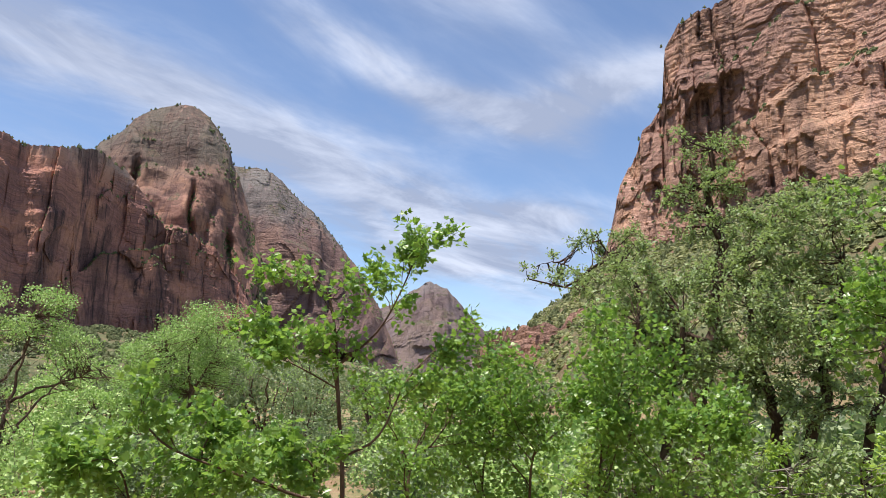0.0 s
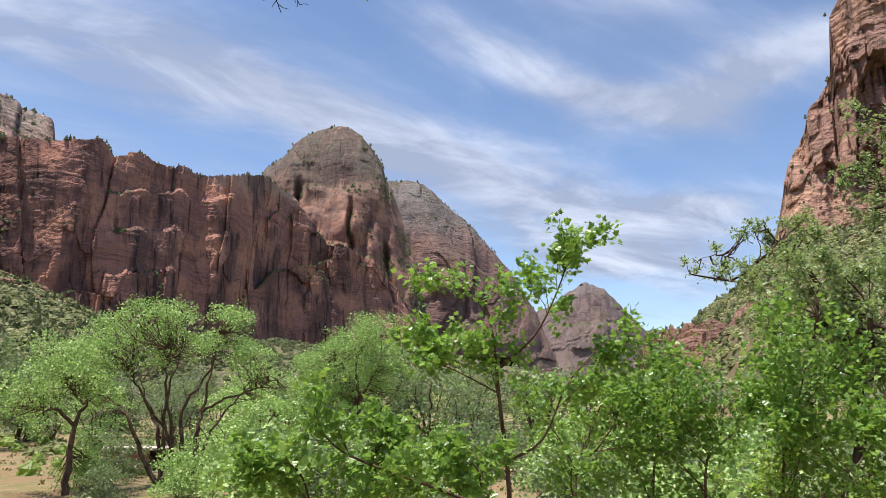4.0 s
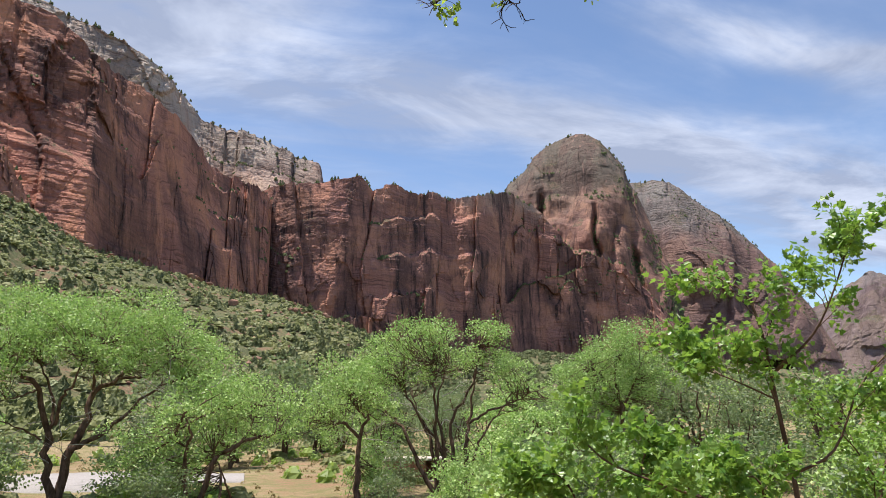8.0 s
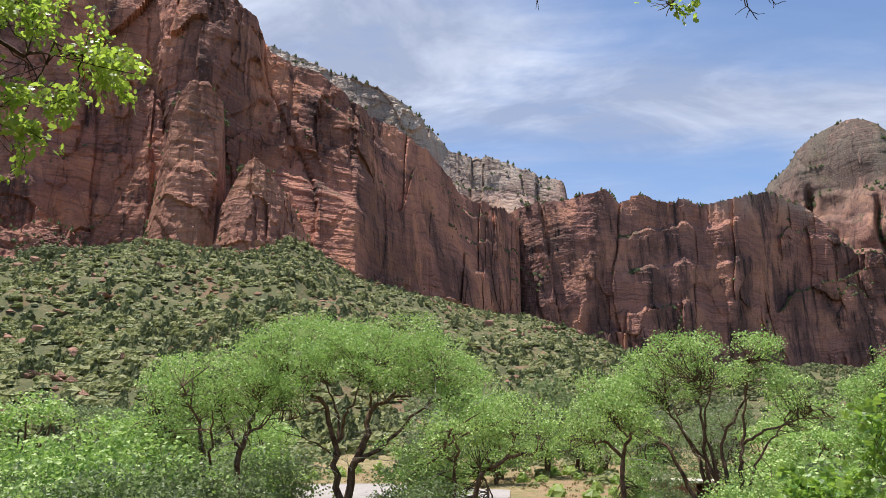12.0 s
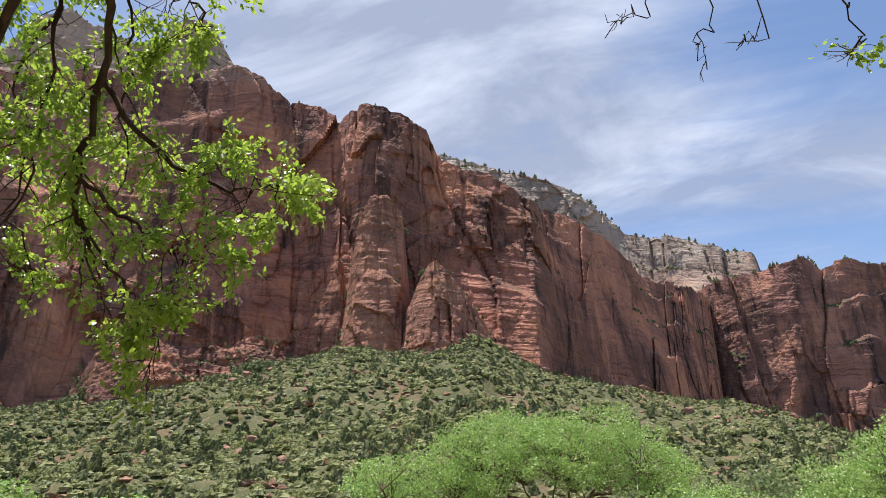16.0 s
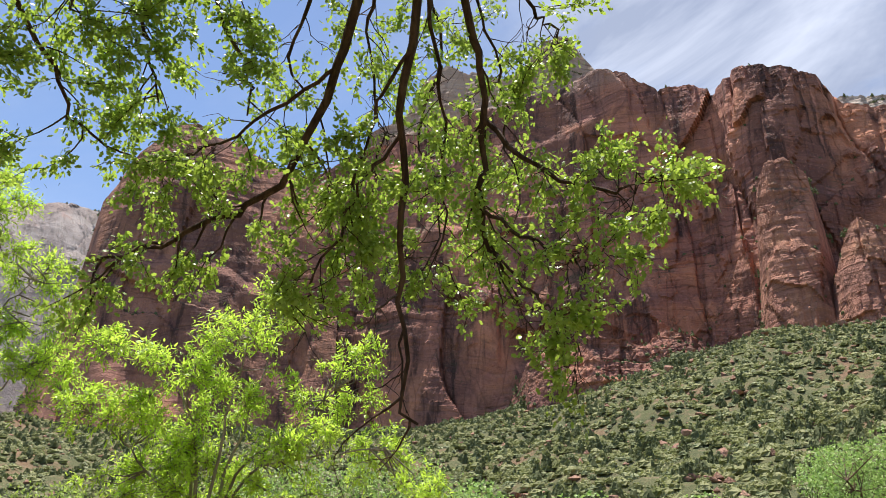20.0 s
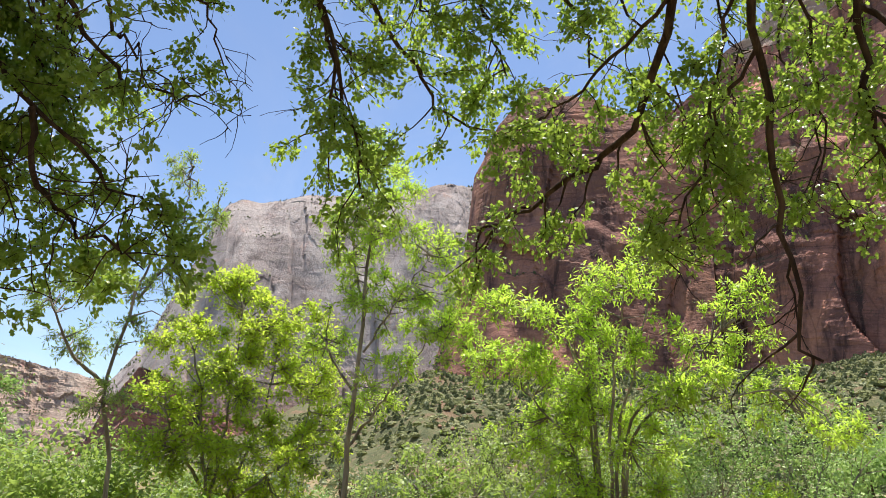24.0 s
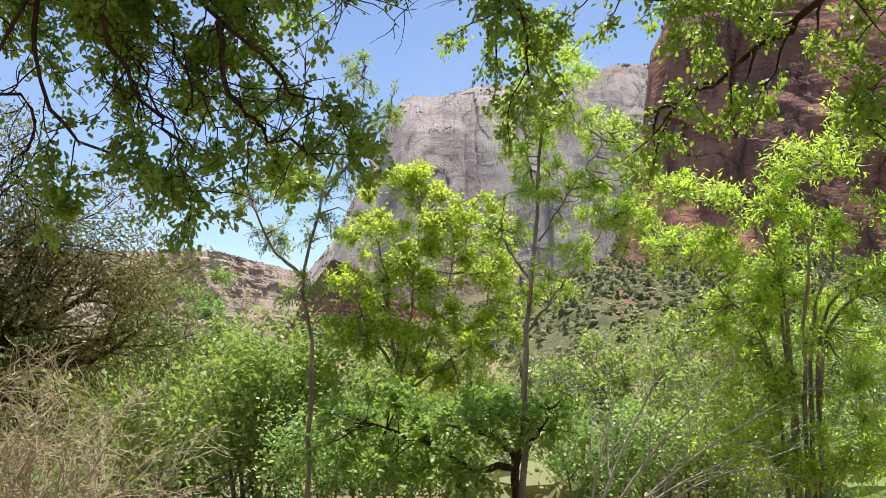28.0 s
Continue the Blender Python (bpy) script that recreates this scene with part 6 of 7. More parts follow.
    # alternate shrubs take the darker oak leaves, standing in for shade under the trees
    for k, (b, dd) in enumerate(((-13.5, 10.5), (-18, 10), (-22.5, 11), (-27, 10), (-31.5, 9.5))):
        near_lobes("oak_shrub", "leafy scrub oak filling the bank under the trees", "shrub", dd, [(0.04, [(b, -16), (b + 0.5, -8), (b - 0.5, -3)]), (0.03, [(b + 1, -16), (b + 2, -8), (b + 2.5, -4)])],
                   [(b, -3.5, 2.8, 1.8), (b + 2.4, -5.5, 2.6, 2.0), (b - 2.4, -6, 2.6, 2.0), (b + 1, -9, 3.0, 2.2), (b - 1.5, -10, 3.0, 2.2)], 0.075, "lobed", OAK_LIT if k % 2 else OAK, BARK_GREY, 600 + k, 0.8, 12, "shrubs on the bank")
    tree("maple_tree", "sunlit maple reaching in over the bank", "tree",
         [([on_ground(-38, 7.5), spot(-37, 2, 7.4), spot(-35.5, 8, 7.3), spot(-32.5, 11.5, 7.2)], 0.06, 0.008),
          ([spot(-36.5, 5, 7.4), spot(-34, 5.5, 7.3), spot(-31.5, 6.5, 7.2)], 0.03, 0.006)],
         [(9, 0.7, 0.8, 0.2, 0.3), (4, 0.35, 0.9, 0.1, 0.2)], 2400, 0.058, "maple", MAPLE, BARK_DARK, 67, 0.09)
    # box elder, maple and thin trees to the left
    near_lobes("box_elder", "many-stemmed box elder shrub with fresh light green leaves", "shrub", 8.5,
               [(0.026, [(115.0, -10), (115.4, 2.5), (115.7, 5.6), (117.1, 9.5), (121.3, 12.0)]), (0.024, [(115.2, -10), (115.6, 2.5), (116.5, 7.9), (117.8, 11.9)]), (0.024, [(114.6, -10), (114.4, 2.5), (113.8, 8.0), (112.7, 13.8)]),
                (0.024, [(114.3, -10), (113.8, 2.5), (112.5, 7.2), (110.6, 14.6)]), (0.022, [(114.0, -10), (113.3, 2.5), (109.6, 6.5), (106.0, 10.2)]), (0.022, [(113.6, -10), (112.9, 2.5), (107.1, 5.3), (102.1, 6.0)]),
                (0.02, [(115.6, -10), (116.5, 0), (119.4, 5.0), (122.9, 8.0)])],
               [(122.8, 12.7, 2.4, 2.0), (118.1, 11.4, 3.2, 2.4), (113.5, 13.8, 2.8, 2.4), (110.7, 16.0, 2.4, 2.4), (106.0, 9.8, 2.8, 2.4), (113.9, 8.8, 3.6, 2.8), (120.3, 7.8, 3.2, 2.4), (102.1, 5.7, 2.8, 2.0), (107.9, 6.1, 3.6, 2.4), (115.8, 4.8, 3.9, 2.4), (124.0, 8.3, 2.4, 1.6), (104.0, 12.4, 2.0, 2.0), (99.1, 2.9, 2.0, 1.2), (114.5, 2.6, 3.6, 3.2), (110.3, 3.3, 2.4, 3.2), (117.5, -1.8, 3.6, 2.4), (112.0, -2.7, 3.6, 3.2), (114, -6, 4.2, 2.6), (118.5, -6.5, 3.6, 2.6), (109, -6, 3.6, 2.6), (104, -3, 3.2, 2.6), (119.2, 3.4, 3.2, 2.4)], 0.068, "lance", ASH, BARK_GREY, 68, 1.5, 14, "", 0.45)
    near_lobes("maple_tree", "rounded yellow-green maple with several slim stems", "tree", 13,
               [(0.045, [(142.6, -13), (143.7, -6.2), (143.8, -1.2), (144.4, 3.0), (145.5, 8.7)]), (0.032, [(143.6, -2.9), (142.7, 4.0), (142.3, 11.8)]), (0.032, [(143.3, -3.8), (140.5, 3.1), (139.1, 9.7)]),
                (0.028, [(143.4, -2.9), (137.8, 1.5), (136.6, 6.3)]), (0.028, [(144.1, -0.8), (146.6, 3.0), (147.1, 5.6)])],
               [(142.5, 12.9, 2.8, 1.6), (145.7, 9.5, 3.0, 2.0), (139.1, 10.6, 3.2, 2.2), (146.7, 5.2, 2.4, 2.2), (142.3, 7.0, 3.6, 2.4), (137.1, 6.7, 2.4, 2.4), (144.4, 1.8, 3.2, 2.2), (139.2, 1.9, 3.2, 2.2), (141.2, -2.0, 3.6, 2.0), (147.4, 1.2, 2.0, 2.0), (136.1, 2.8, 2.0, 2.0)], 0.066, "lobed", YELLOW_MAPLE, BARK_GREY, 69, 1.0, 20)
    near_lobes("slender_ash", "slender grey-stemmed tree with feathery light leaves", "tree", 9,
               [(0.042, [(134, -20), (134, -2.4), (133.9, 4.2), (133, 11), (132.7, 18), (132.5, 24)]), (0.022, [(133.9, 2), (131, 6), (127.6, 10.4)]), (0.02, [(133.6, 6), (135.4, 8.5), (136, 10)]),
                (0.018, [(133, 9), (130.5, 13), (127.4, 17.0)]), (0.016, [(133, 12), (134, 16), (134.4, 20)])],
               [(132.7, 23.3, 2.4, 2.4), (134.3, 19.2, 2.0, 2.0), (130.9, 18.3, 2.2, 2.0), (127.4, 17.4, 2.0, 1.6), (127.5, 14.0, 2.2, 2.0), (128.4, 10.6, 2.6, 1.6), (133.8, 13.7, 2.0, 1.8), (135.8, 9.3, 2.4, 1.4), (130.5, 8.0, 2.4, 1.4), (132.7, 5.0, 2.4, 1.4), (126.2, 11.4, 1.6, 1.2), (131.6, 20.6, 2.8, 2.6), (133.4, 16.6, 2.6, 2.4), (131.4, 13.0, 2.8, 2.2)], 0.062, "lance", ASH, BARK_GREY, 70, 1.9, 12, "", 0.45)
    near_lobes("slender_ash", "thin forked tree with small sparse leaves against the sky", "tree", 10,
               [(0.042, [(150.1, -18), (150.1, -6), (150.4, 1), (151, 6.3), (149.8, 12.6), (148.6, 16)]), (0.03, [(151, 5.8), (153.6, 8), (155.6, 12.0)]), (0.02, [(149.8, 12), (147.6, 16), (147, 22)]),
                (0.02, [(149.6, 13), (146.6, 16), (144.8, 19)])],
               [(155.1, 11.6, 2.4, 1.4), (152.2, 12.7, 2.4, 1.6), (148.3, 12.9, 1.8, 1.6), (147.3, 21.4, 1.4, 2.0), (144.9, 18.6, 1.4, 1.6), (153.3, 8.8, 2.0, 1.2), (149.5, 9.8, 1.6, 1.2), (150.9, 4.6, 2.0, 1.6), (148.0, 17.2, 1.2, 2.0)], 0.06, "lance", ASH_DULL, BARK_GREY, 71, 1.6, 10, "", 0.45)
    near_lobes("oak_shrub", "low round-topped oak with glossy leaves by the path", "shrub", 9.2,
               [(0.07, [(134.6, -20), (134.7, -8), (136, -6), (140, -5)]), (0.05, [(134.7, -8.5), (134.3, -6), (134, -4.5)]), (0.05, [(134.7, -8), (138, -8), (142, -6), (146, -5)]), (0.04, [(134.7, -8), (133, -5.5), (131.8, -3.5)])],
               [(147.6, -4.7, 2.4, 2.4), (143.8, -3.8, 3.2, 1.8), (139.9, -5.4, 3.6, 2.0), (134.3, -5.2, 3.2, 1.6), (145.3, -7.5, 3.6, 2.0), (131.8, -3.5, 2.0, 1.2), (136.9, -3.6, 2.8, 1.4), (140.2, -8.2, 3.6, 1.6)], 0.085, "lobed", LOW_OAK, BARK_DARK, 72, 0.9, 14)
    near_lobes("leafy_bush", "large dense green bush beside the path", "bush", 15,
               [(0.06, [(159, -14), (159, -6), (159.5, 1)]), (0.05, [(158, -14), (156, -6), (154.8, -1)]), (0.05, [(160, -14), (161.5, -6), (162, 0)])],
               [(159.5, 3.8, 3.0, 1.8), (162.0, 0.9, 2.8, 2.4), (157.3, 1.0, 2.8, 2.0), (154.8, -0.6, 3.2, 2.2), (159.5, -1.9, 3.6, 2.4), (153.0, -3.9, 2.8, 2.8), (160.8, -5.1, 3.6, 3.2), (156.1, -5.9, 3.9, 3.2), (151.2, -6.3, 2.4, 3.2), (158.3, -8.6, 4.3, 2.4)], 0.08, "lobed", COTTONWOOD, BARK_GREY, 74, 0.85, 16, "bushes")
    near_lobes("willow_bush", "pale grey-green willow bush with arching twigs", "bush", 14,
               [(0.05, [(127, -14), (127, -6), (128.5, -1)]), (0.05, [(124, -14), (124.4, -6), (124.4, -1)]), (0.04, [(121, -14), (121.5, -8), (121.7, -4)])],
               [(128.5, -0.0, 3.6, 2.0), (124.4, -0.8, 3.6, 2.0), (126.9, -3.7, 4.7, 2.4), (121.7, -3.9, 3.9, 2.8), (131.0, -2.6, 2.4, 2.0), (117.7, -6.0, 4.3, 2.4), (124.5, -7.6, 5.5, 2.0)], 0.10, "plain", ASH_DULL, BARK_GREY, 75, 0.6, 14, "bushes")
    # bushes that close the view to the left
    for b, dd, e, w, n, mat, lab in ((153.5, 13, -0.6, 4.0, 3600, ASH_DULL, "grey-green bush with thin twigs"),
                                     (146, 17, -1.5, 6.0, 4200, ASH_DULL, "grey-green bush below the maples"),
                                     (118, 22, 2.4, 8.0, 5200, ASH_DULL, "pale willow thicket on the flat"),
                                     (105, 20, 3.4, 8.0, 4800, COTTONWOOD, "green thicket at the edge of the meadow")):
        stems = []
        for k in range(7):
            o = (k - 3) / 3
            stems.append(([on_ground(b + o * w * 0.4, dd), spot(b + o * w * 0.7, e - 5, dd + 0.4 * o), spot(b + o * w, e - abs(o) * 1.5, dd - 0.5 * o)], 0.045, 0.008))
        tree("willow_bush", lab, "bush", stems, [(12, 1.1, 0.95, 0.2, 0.03), (5, 0.6, 0.9, 0.1, 0.15)], int(n * 3.4), 0.095, "plain", mat, BARK_GREY, 80 + int(b), 0.22, "bushes", up=0.65, thin=0.006, clumps=0.3)
    for b, dd, h in ((163, 9, -2.5), (170, 10, -1.0), (175, 8, 0.5), (148, 11, -5.5), (141, 11, -5.0), (128, 12, -4.0), (121, 12.5, -3.5)):
        tree("low_bush", "low leafy bush by the sandy path", "bush",
             [([on_ground(b + o, dd), spot(b + o * 1.2, h - 4, dd), spot(b + o * 1.8, h - abs(o) * 0.6, dd)], 0.02, 0.006) for o in (-2.4, -1.2, 0, 1.2, 2.4)],
             [(9, 0.6, 0.95, 0.2, 0.03), (4, 0.3, 0.9, 0.1, 0.15)], 3600, 0.08, "plain", ASH_DULL if b % 2 else COTTONWOOD, BARK_GREY, 300 + int(b), 0.13, "bushes", up=0.6, thin=0.005, clumps=0.4)
    foot = on_ground(129.8, 7.5)
    tree("bare_shrub", "bare pale branches of a leaning dead shrub by the path", "shrub",
         [([foot, (foot + spot(b, e, 7.5)) / 2 + [0, 0, 0.12], spot(b, e, 7.4)], 0.018, 0.004) for b, e in ((123.6, 0.1), (119.3, -0.2), (115.4, -2.1), (117.3, -5.6), (127.2, -2.5), (114.8, -5.4))],
         [(7, 0.55, 0.6, 0.1, 0.3), (4, 0.28, 0.7, 0.1, 0.3)], 160, 0.05, "lance", ASH_DULL, BARK_BLEACHED, 88, 0.06)
    tree("olive_tree", "shaggy olive-green juniper with crooked dark limbs beside the path", "tree",
         [([on_ground(173, 8), spot(173, -2, 8), spot(170 + o, e, 7.8), spot(167.5 + o * 1.4, e + 3.0, 7.6)], 0.07, 0.012) for o, e in ((-3, 3), (0, 6), (3, 8), (-4, -1), (1, 1), (4, 3))],
         [(10, 1.0, 0.9, -0.2, 0.15), (6, 0.5, 0.9, -0.3, 0.1)], 38000, 0.055, "lance", OLIVE, BARK_DARK, 76, 0.10)
    for b, dd, e in ((164.5, 6.2, -6.5), (168.5, 5.6, -5.0), (172.5, 5.8, -4.0)):
        tree("dead_brush", "tangle of bleached tan twigs beside the path", "shrub",
             [([on_ground(b + o * 0.3, dd), spot(b + o * 0.7, e - 6, dd), spot(b + o * 1.3, e + 0.5 * q, dd - 0.1)], 0.013, 0.004) for o, q in ((-4, 1), (-2, 4), (0, 2), (2, 5), (4, 0))],
             [(14, 0.55, 0.9, -0.1, 0.1), (7, 0.3, 0.9, -0.1, 0.1)], 260, 0.045, "plain", OLIVE, BARK_TAN, 73 + int(b), 0.10, "dead brush")


build_near()


# ---- the great oak over the lookout ----
def build_canopy():
    rng = np.random.default_rng(91)
    trunk_top = np.array([0.9, -2.6, 7.6])
    lines, tips = [], []
    lines.append((smooth_line([(1.3, -3.6, 3.0), (1.2, -3.4, 4.4), (1.1, -3.0, 6.0), trunk_top]), 0.26, 0.17))
    hub_a = spot(101, 56, 3.1)                # boughs that carry the hanging branches
    hub_b = spot(138, 52, 3.2)
    hub_c = spot(160, 40, 3.2)
    hub_d = spot(45, 58, 3.4)
    for hub, r in ((hub_a, 0.11), (hub_b, 0.09), (hub_c, 0.08), (hub_d, 0.05)):
        mid = (trunk_top + hub) / 2 + np.array([0, 0, 0.35])
        lines.append((smooth_line([trunk_top - [0, 0, 0.4], mid, hub]), r * 1.25, r * 0.8))
    # start, radius, hanging course as (bearing, height angle, level distance), leafiness from which share on
    hanging = [
        (hub_a, 0.042, [(105.5, 39.5, 3.5), (106.8, 34.6, 3.6), (110.2, 27.2, 3.8), (113.5, 23.5, 3.9), (117.2, 21.4, 4.0), (121.5, 19.4, 4.1), (125, 18.2, 4.2)], 0.35, 7),
        (hub_a, 0.040, [(99.6, 39.7, 3.4), (101.1, 33.6, 3.5), (100.9, 25.9, 3.6), (100.9, 19.3, 3.6), (100.2, 12.4, 3.6), (99.9, 8.0, 3.6)], 2, 3),
        (hub_a, 0.036, [(95.2, 39.6, 3.4), (93.8, 34.7, 3.5), (94.0, 27.1, 3.6), (94.4, 23.6, 3.6), (93.5, 20.5, 3.7), (92, 17.5, 3.7)], 0.30, 7),
        (spot(93.8, 31, 3.55), 0.020, [(88.9, 26.8, 3.5), (83.0, 24.4, 3.5), (81.0, 25.0, 3.5), (79.0, 24.6, 3.5)], 0.2, 9),
        (spot(94.2, 24, 3.6), 0.014, [(89.7, 21.2, 3.5), (86.5, 19.4, 3.45), (84.2, 19.0, 3.4)], 0.3, 5),
        (spot(93.5, 21, 3.7), 0.013, [(90.5, 17.6, 3.6), (88.0, 14.6, 3.5), (86.8, 12.2, 3.5)], 0.3, 6),
        (spot(101, 30, 3.55), 0.018, [(104.4, 25.8, 3.6), (107.8, 19.1, 3.7), (110.4, 16.6, 3.7)], 0.25, 7),
        (spot(106.8, 34.6, 3.6), 0.022, [(112.4, 30.8, 3.8), (118.0, 27.2, 4.0), (121.0, 25.6, 4.1)], 0.25, 7),
        (spot(100.5, 36, 3.45), 0.018, [(103.6, 31, 3.6), (105.0, 25, 3.7), (105.5, 19.5, 3.8)], 0.25, 7),
        (hub_a, 0.022, [(98.2, 38, 3.5), (97.4, 31, 3.7), (97.0, 25, 3.9), (97.6, 19, 4.0)], 0.2, 7),
        (hub_a, 0.022, [(103, 42, 3.6), (104.5, 37, 3.9), (103.0, 31, 4.1), (103.5, 25, 4.3)], 0.2, 9),
        (hub_a, 0.022, [(99, 42, 3.8), (97.5, 36, 4.2), (99.5, 30, 4.4), (98.0, 24, 4.5), (98.5, 18, 4.5)], 0.2, 9),
        (hub_a, 0.022, [(95, 42, 3.8), (92.5, 36, 4.0), (91.5, 30, 4.1), (91.0, 24, 4.1)], 0.2, 8),
        (hub_a, 0.022, [(109, 41, 3.8), (111.0, 35, 4.1), (108.0, 30, 4.2), (107.0, 24, 4.3)], 0.2, 8),
        (hub_a, 0.02, [(90, 41, 3.3), (88, 37.5, 3.4), (85.5, 35.6, 3.5)], 0.3, 5),
        (hub_a, 0.03, [(112, 43, 3.5), (117.8, 38.4, 3.7), (115.0, 34.0, 3.8), (114.2, 30.6, 3.9)], 0.2, 7),
        (hub_b, 0.032, [(138.2, 40, 3.6), (137.6, 34.6, 3.7), (136.4, 29.2, 3.8), (136.0, 25.0, 3.9)], 0.2, 8),
        (hub_b, 0.030, [(134, 40, 3.6), (133.4, 35.8, 3.7), (129.4, 30.8, 3.8), (127.6, 27.9, 3.9), (124.3, 26.3, 4.0)], 0.5, 3),
        (hub_b, 0.030, [(128, 42, 3.6), (124.3, 37.6, 3.7), (122.8, 33.9, 3.8), (121.5, 30.4, 3.9)], 0.2, 8),
        (hub_b, 0.026, [(141, 38, 3.5), (137.8, 34.8, 3.6), (135.4, 28.8, 3.7), (134.3, 24.6, 3.8), (133.2, 20.5, 3.8)], 0.2, 9),
        (hub_b, 0.024, [(131, 40, 3.5), (129.2, 36, 3.6), (127, 33, 3.7)], 0.2, 7),
        (hub_a, 0.030, [(116, 46, 3.4), (121, 42, 3.5), (126, 38.5, 3.6), (131, 36.5, 3.7)], 0.2, 8),
        (hub_c, 0.038, [(163, 33, 3.2), (161.2, 26.5, 3.1), (155.7, 22.0, 3.1), (151.5, 19.6, 3.2), (148.2, 18.1, 3.2)], 0.15, 6),
        (hub_c, 0.034, [(158.0, 32.5, 3.1), (153.8, 28.0, 3.2), (149.8, 26.6, 3.3), (146.8, 27.2, 3.3)], 0.2, 6),
        (hub_c, 0.034, [(167, 28, 3.0), (165.3, 20, 3.0), (161.5, 15.6, 3.0), (160.4, 11.5, 3.1)], 0.15, 6),
        (spot(158.5, 24, 3.1), 0.02, [(157.4, 19, 3.1), (153.6, 16.0, 3.2), (149.8, 14.6, 3.2)], 0.15, 6),
        (hub_c, 0.032, [(170, 26, 3.0), (170, 18, 3.1), (166, 13.4, 3.1), (160, 12.8, 3.2)], 0.15, 6),
        (hub_c, 0.030, [(152, 38, 3.2), (148.5, 34, 3.3), (146, 31, 3.4), (145.2, 28, 3.5)], 0.5, 3),
        (hub_c, 0.030, [(164, 36, 3.0), (168, 33, 3.0), (172, 29, 3.0)], 0.1, 6),
        (hub_c, 0.03, [(157, 36, 2.6), (154, 31, 2.6), (151.5, 28, 2.6)], 0.4, 4),
        (hub_d, 0.007, [(33, 38, 3.3), (31.4, 33.2, 3.3), (31.0, 31.2, 3.3), (32.6, 30.6, 3.3)], 0.75, 2),
        (hub_d, 0.007, [(28, 37, 3.3), (26.1, 32.2, 3.3), (25.7, 30.7, 3.3), (26.6, 29.9, 3.3)], 0.75, 2),
        (hub_d, 0.006, [(22, 38, 3.3), (17.8, 33.0, 3.3), (18.4, 31.4, 3.3)], 0.8, 1),
        (hub_d, 0.006, [(45.7, 39.5, 3.3), (47.5, 37.2, 3.3), (50.2, 36.6, 3.3)], 2, 1),
        (hub_d, 0.006, [(41.5, 38.4, 3.3), (42.8, 34.6, 3.3), (42.4, 32.7, 3.3)], 2, 1),
        (hub_d, 0.006, [(37.7, 36.6, 3.3), (39.2, 33.9, 3.3), (38.9, 32.9, 3.3)], 2, 1),
    ]
    for i in range(22):                       # more of the shaded sprays
        b, e, dd = 156.5 + i * 1.0, rng.uniform(9, 31), rng.uniform(2.9, 3.9)
        hanging.append((hub_c, 0.02, [(b + rng.uniform(-2, 3), e + 8, dd), (b + rng.uniform(-3, 3), e + 4, dd + 0.1), (b - 2, e, dd + 0.2), (b - 5, e - 2, dd + 0.2)], 0.15, 6))
    for start, r, course, leafy, count in hanging:
        line = smooth_line([start] + [spot(*c) for c in course], 18)
        line = line + rng.normal(size=line.shape) * np.linspace(0.004, 0.030, len(line))[:, None]
        r = r * (0.46 if start is hub_c else 0.8)
        lines.append((line, r, max(0.003, r * 0.22)))
        more = count * 2
        for i in range(more):
            t = max(0.12, min(leafy, 0.6)) + (1 - max(0.12, min(leafy, 0.6))) * (i + rng.random()) / more
            at, way = along(line, min(t, 0.998))
            side = rng.normal(size=3)
            side -= way * side.dot(way)
            side /= np.linalg.norm(side)
            d = way * 0.6 + side * 0.9 + np.array([0, 0, -0.15])
            twig = bent(rng, at, d, rng.uniform(0.22, 0.55) * min(1.0, max(0.28, r / 0.018)) * (0.7 if start is hub_c else 1.0), 5, 0.22, -0.2)
            lines.append((twig, max(0.0035, r * 0.25), 0.002))
            for k in range(3):
                a2, w2 = along(twig, rng.uniform(0.3, 0.98))
                s2 = rng.normal(size=3)
                sub = bent(rng, a2, w2 * 0.6 + s2 / np.linalg.norm(s2) * 0.8, rng.uniform(0.08, 0.24) * min(1.0, max(0.4, r / 0.012)), 4, 0.2, -0.1)
                lines.append((sub, 0.0026, 0.0014))
                if leafy < 1:
                    tips.extend(along(sub, q) for q in (0.5, 0.75, 1.0))
            if leafy < 1:
                tips.extend(along(twig, q) for q in (0.6, 0.8, 1.0))
        if leafy < 1:
            tips.extend(along(line, q) for q in (0.96, 1.0))
    top = new("great_oak")
    top.location = (1.3, -3.6, 3.0)
    tagged(top, "great oak whose dark crooked boughs hang over the lookout", "tree")
    base = np.array(top.location)
    part("trunk", tubes_mesh("great_oak_trunk", [(p - base, a, b) for p, a, b in lines], BARK_DARK), top)
    at = np.array([t[0] for t in tips])
    way = np.array([t[1] for t in tips])
    where = np.degrees(np.arctan2(-at[:, 0], at[:, 1]))
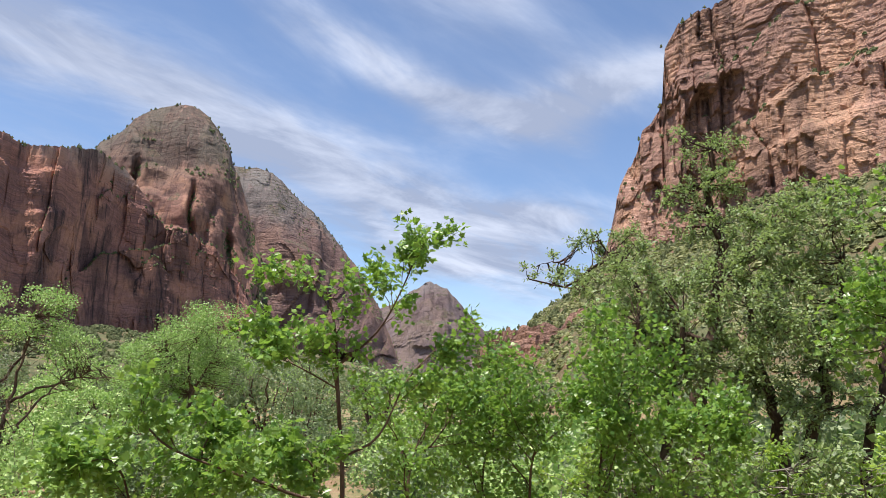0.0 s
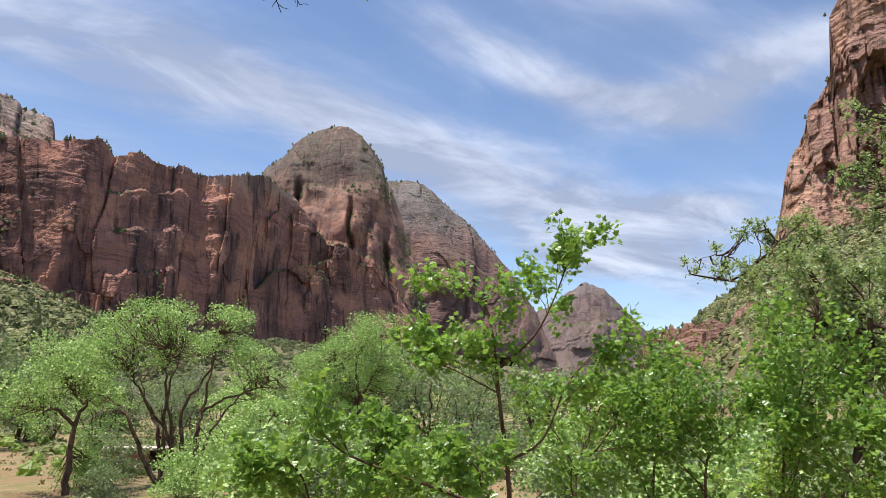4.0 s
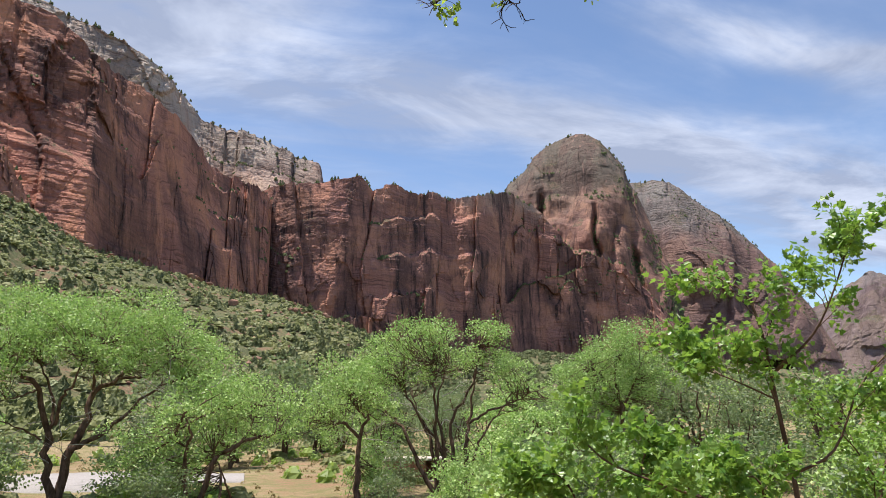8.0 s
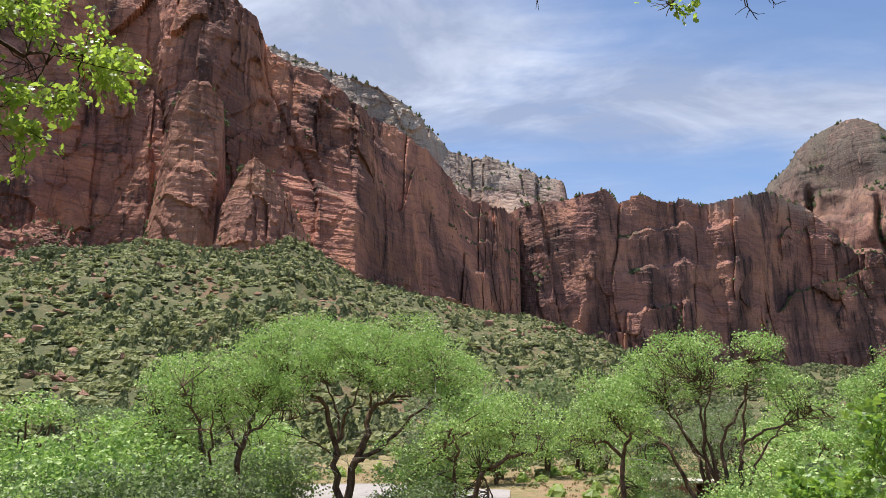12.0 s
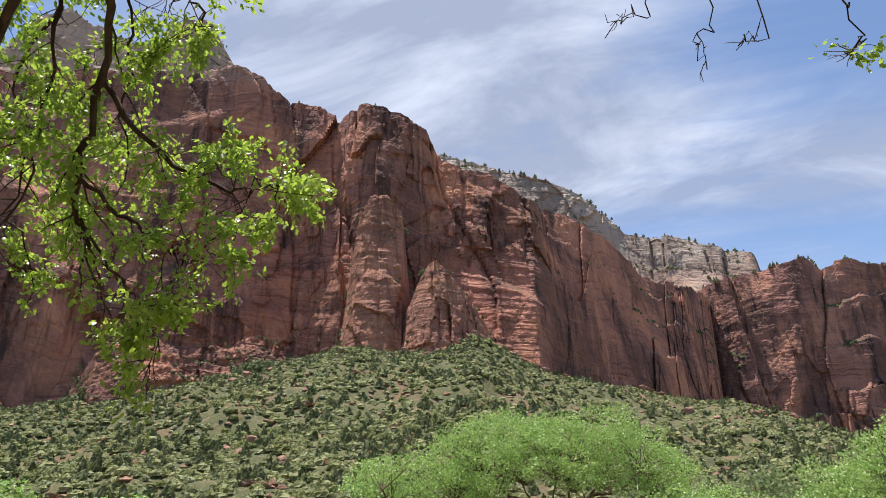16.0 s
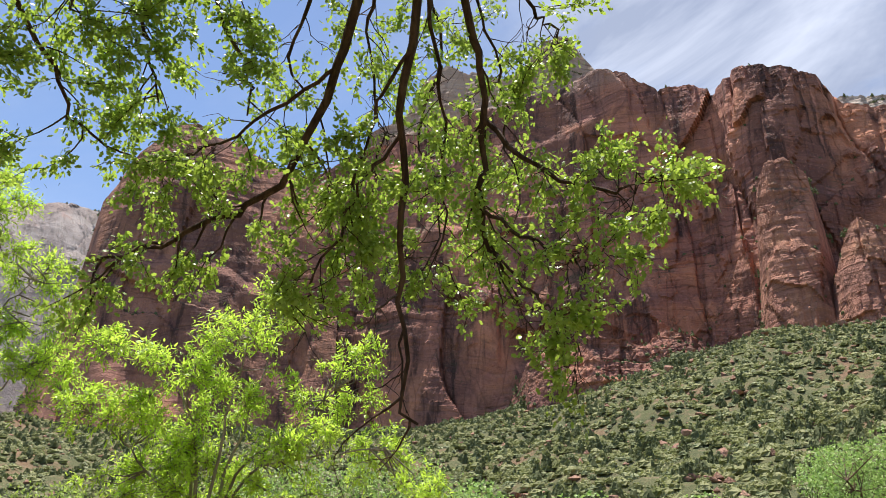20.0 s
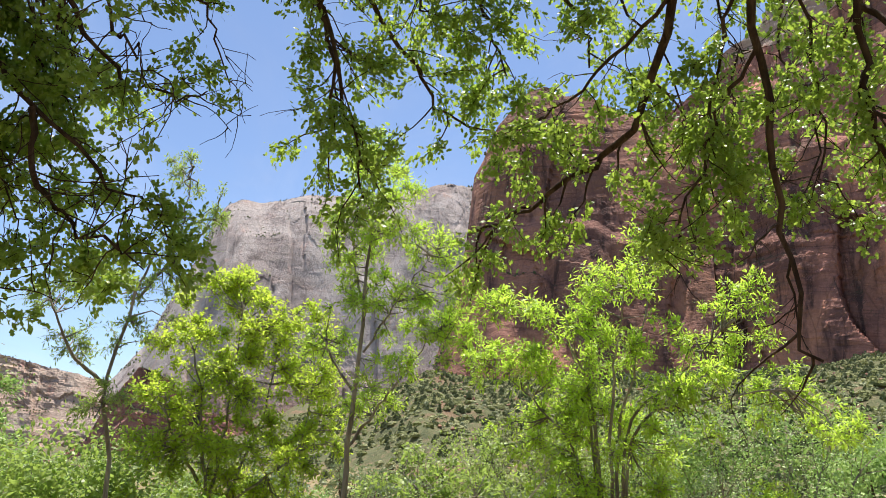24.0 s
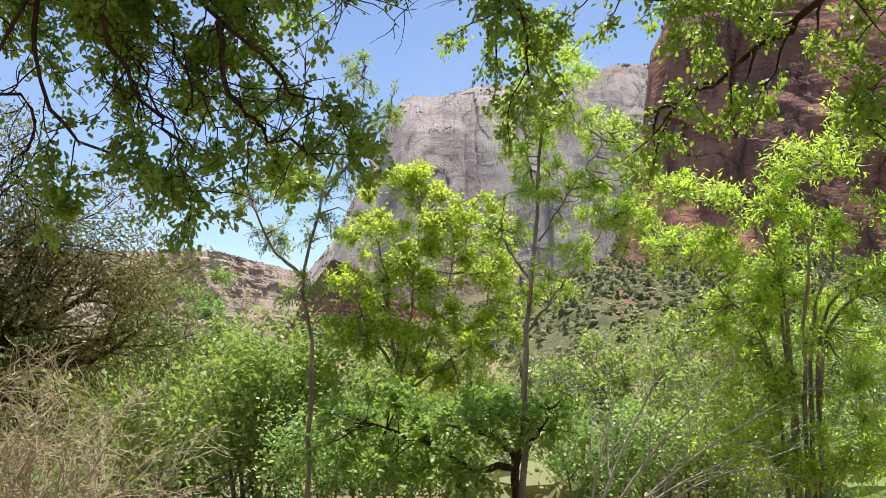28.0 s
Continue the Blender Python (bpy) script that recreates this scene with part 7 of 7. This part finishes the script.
    deep = (where > 141) | (where < -90)
    high_up = np.degrees(np.arctan2(at[:, 2] - EYE[2], np.hypot(at[:, 0], at[:, 1]))) > 44
    full = rough(at[:, 0] * 2.3, at[:, 1] * 2.3, at[:, 2] * 2.3, seed=17) + 0.5 * rough(at[:, 0] * 6, at[:, 1] * 6, at[:, 2] * 6, seed=18)
    for sel, times, size, name in ((~deep & ~high_up & (full > -0.34), 13, 0.038, "crown"), (deep & (full > -0.02), 19, 0.034, "shaded_crown")):
        k = np.repeat(np.flatnonzero(sel), times)
        pos = at[k] + way[k] * rng.uniform(-0.05, 0.05, (len(k), 1)) + rng.normal(size=(len(k), 3)) * 0.021
        part(name, leaves_mesh("great_oak_" + name, rng, pos - base, size, "lobed", OAK, way[k] * 0.7, 0.36), top)
    # an unseen upper crown, spread over the boughs, added to shade the leaves below
    high, high_tips = [], []
    for i in range(120):
        a, rad = rng.uniform(0, 6.28), 2.5 * math.sqrt(rng.random())
        c = bearing(168, 2.9)
        if i >= 70:                           # over the boughs with the long hanging branches, to shade their tops
            c, rad = bearing(120, 1.5), rad * 0.45
        end = np.array([c.x + math.cos(a) * rad, c.y + math.sin(a) * rad, rng.uniform(8.2, 10.6)])
        start = ((trunk_top, hub_b, hub_c)[i % 3] if i < 70 else hub_a) + [0, 0, 0.1]
        bough = smooth_line([start, (start + end) / 2 + [0, 0, 0.4], end], 8)
        high.append((bough, 0.03, 0.008))
        for q in range(7):
            p, w = along(bough, rng.uniform(0.45, 1.0))
            tw = bent(rng, p, rng.normal(size=3) + [0, 0, 0.2], rng.uniform(0.3, 0.7), 4, 0.2, 0.0)
            high.append((tw, 0.007, 0.003))
            high_tips.extend(along(tw, x) for x in (0.4, 0.7, 1.0))
    part("upper_boughs", tubes_mesh("great_oak_upper_boughs", [(p - base, a, b) for p, a, b in high], BARK_DARK), top)
    hp, hw = scatter(rng, high_tips, 72000, 0.13)
    part("upper_crown", leaves_mesh("great_oak_upper_crown", rng, hp - base, 0.10, "plain", OAK, hw, 0.5), top)


build_canopy()
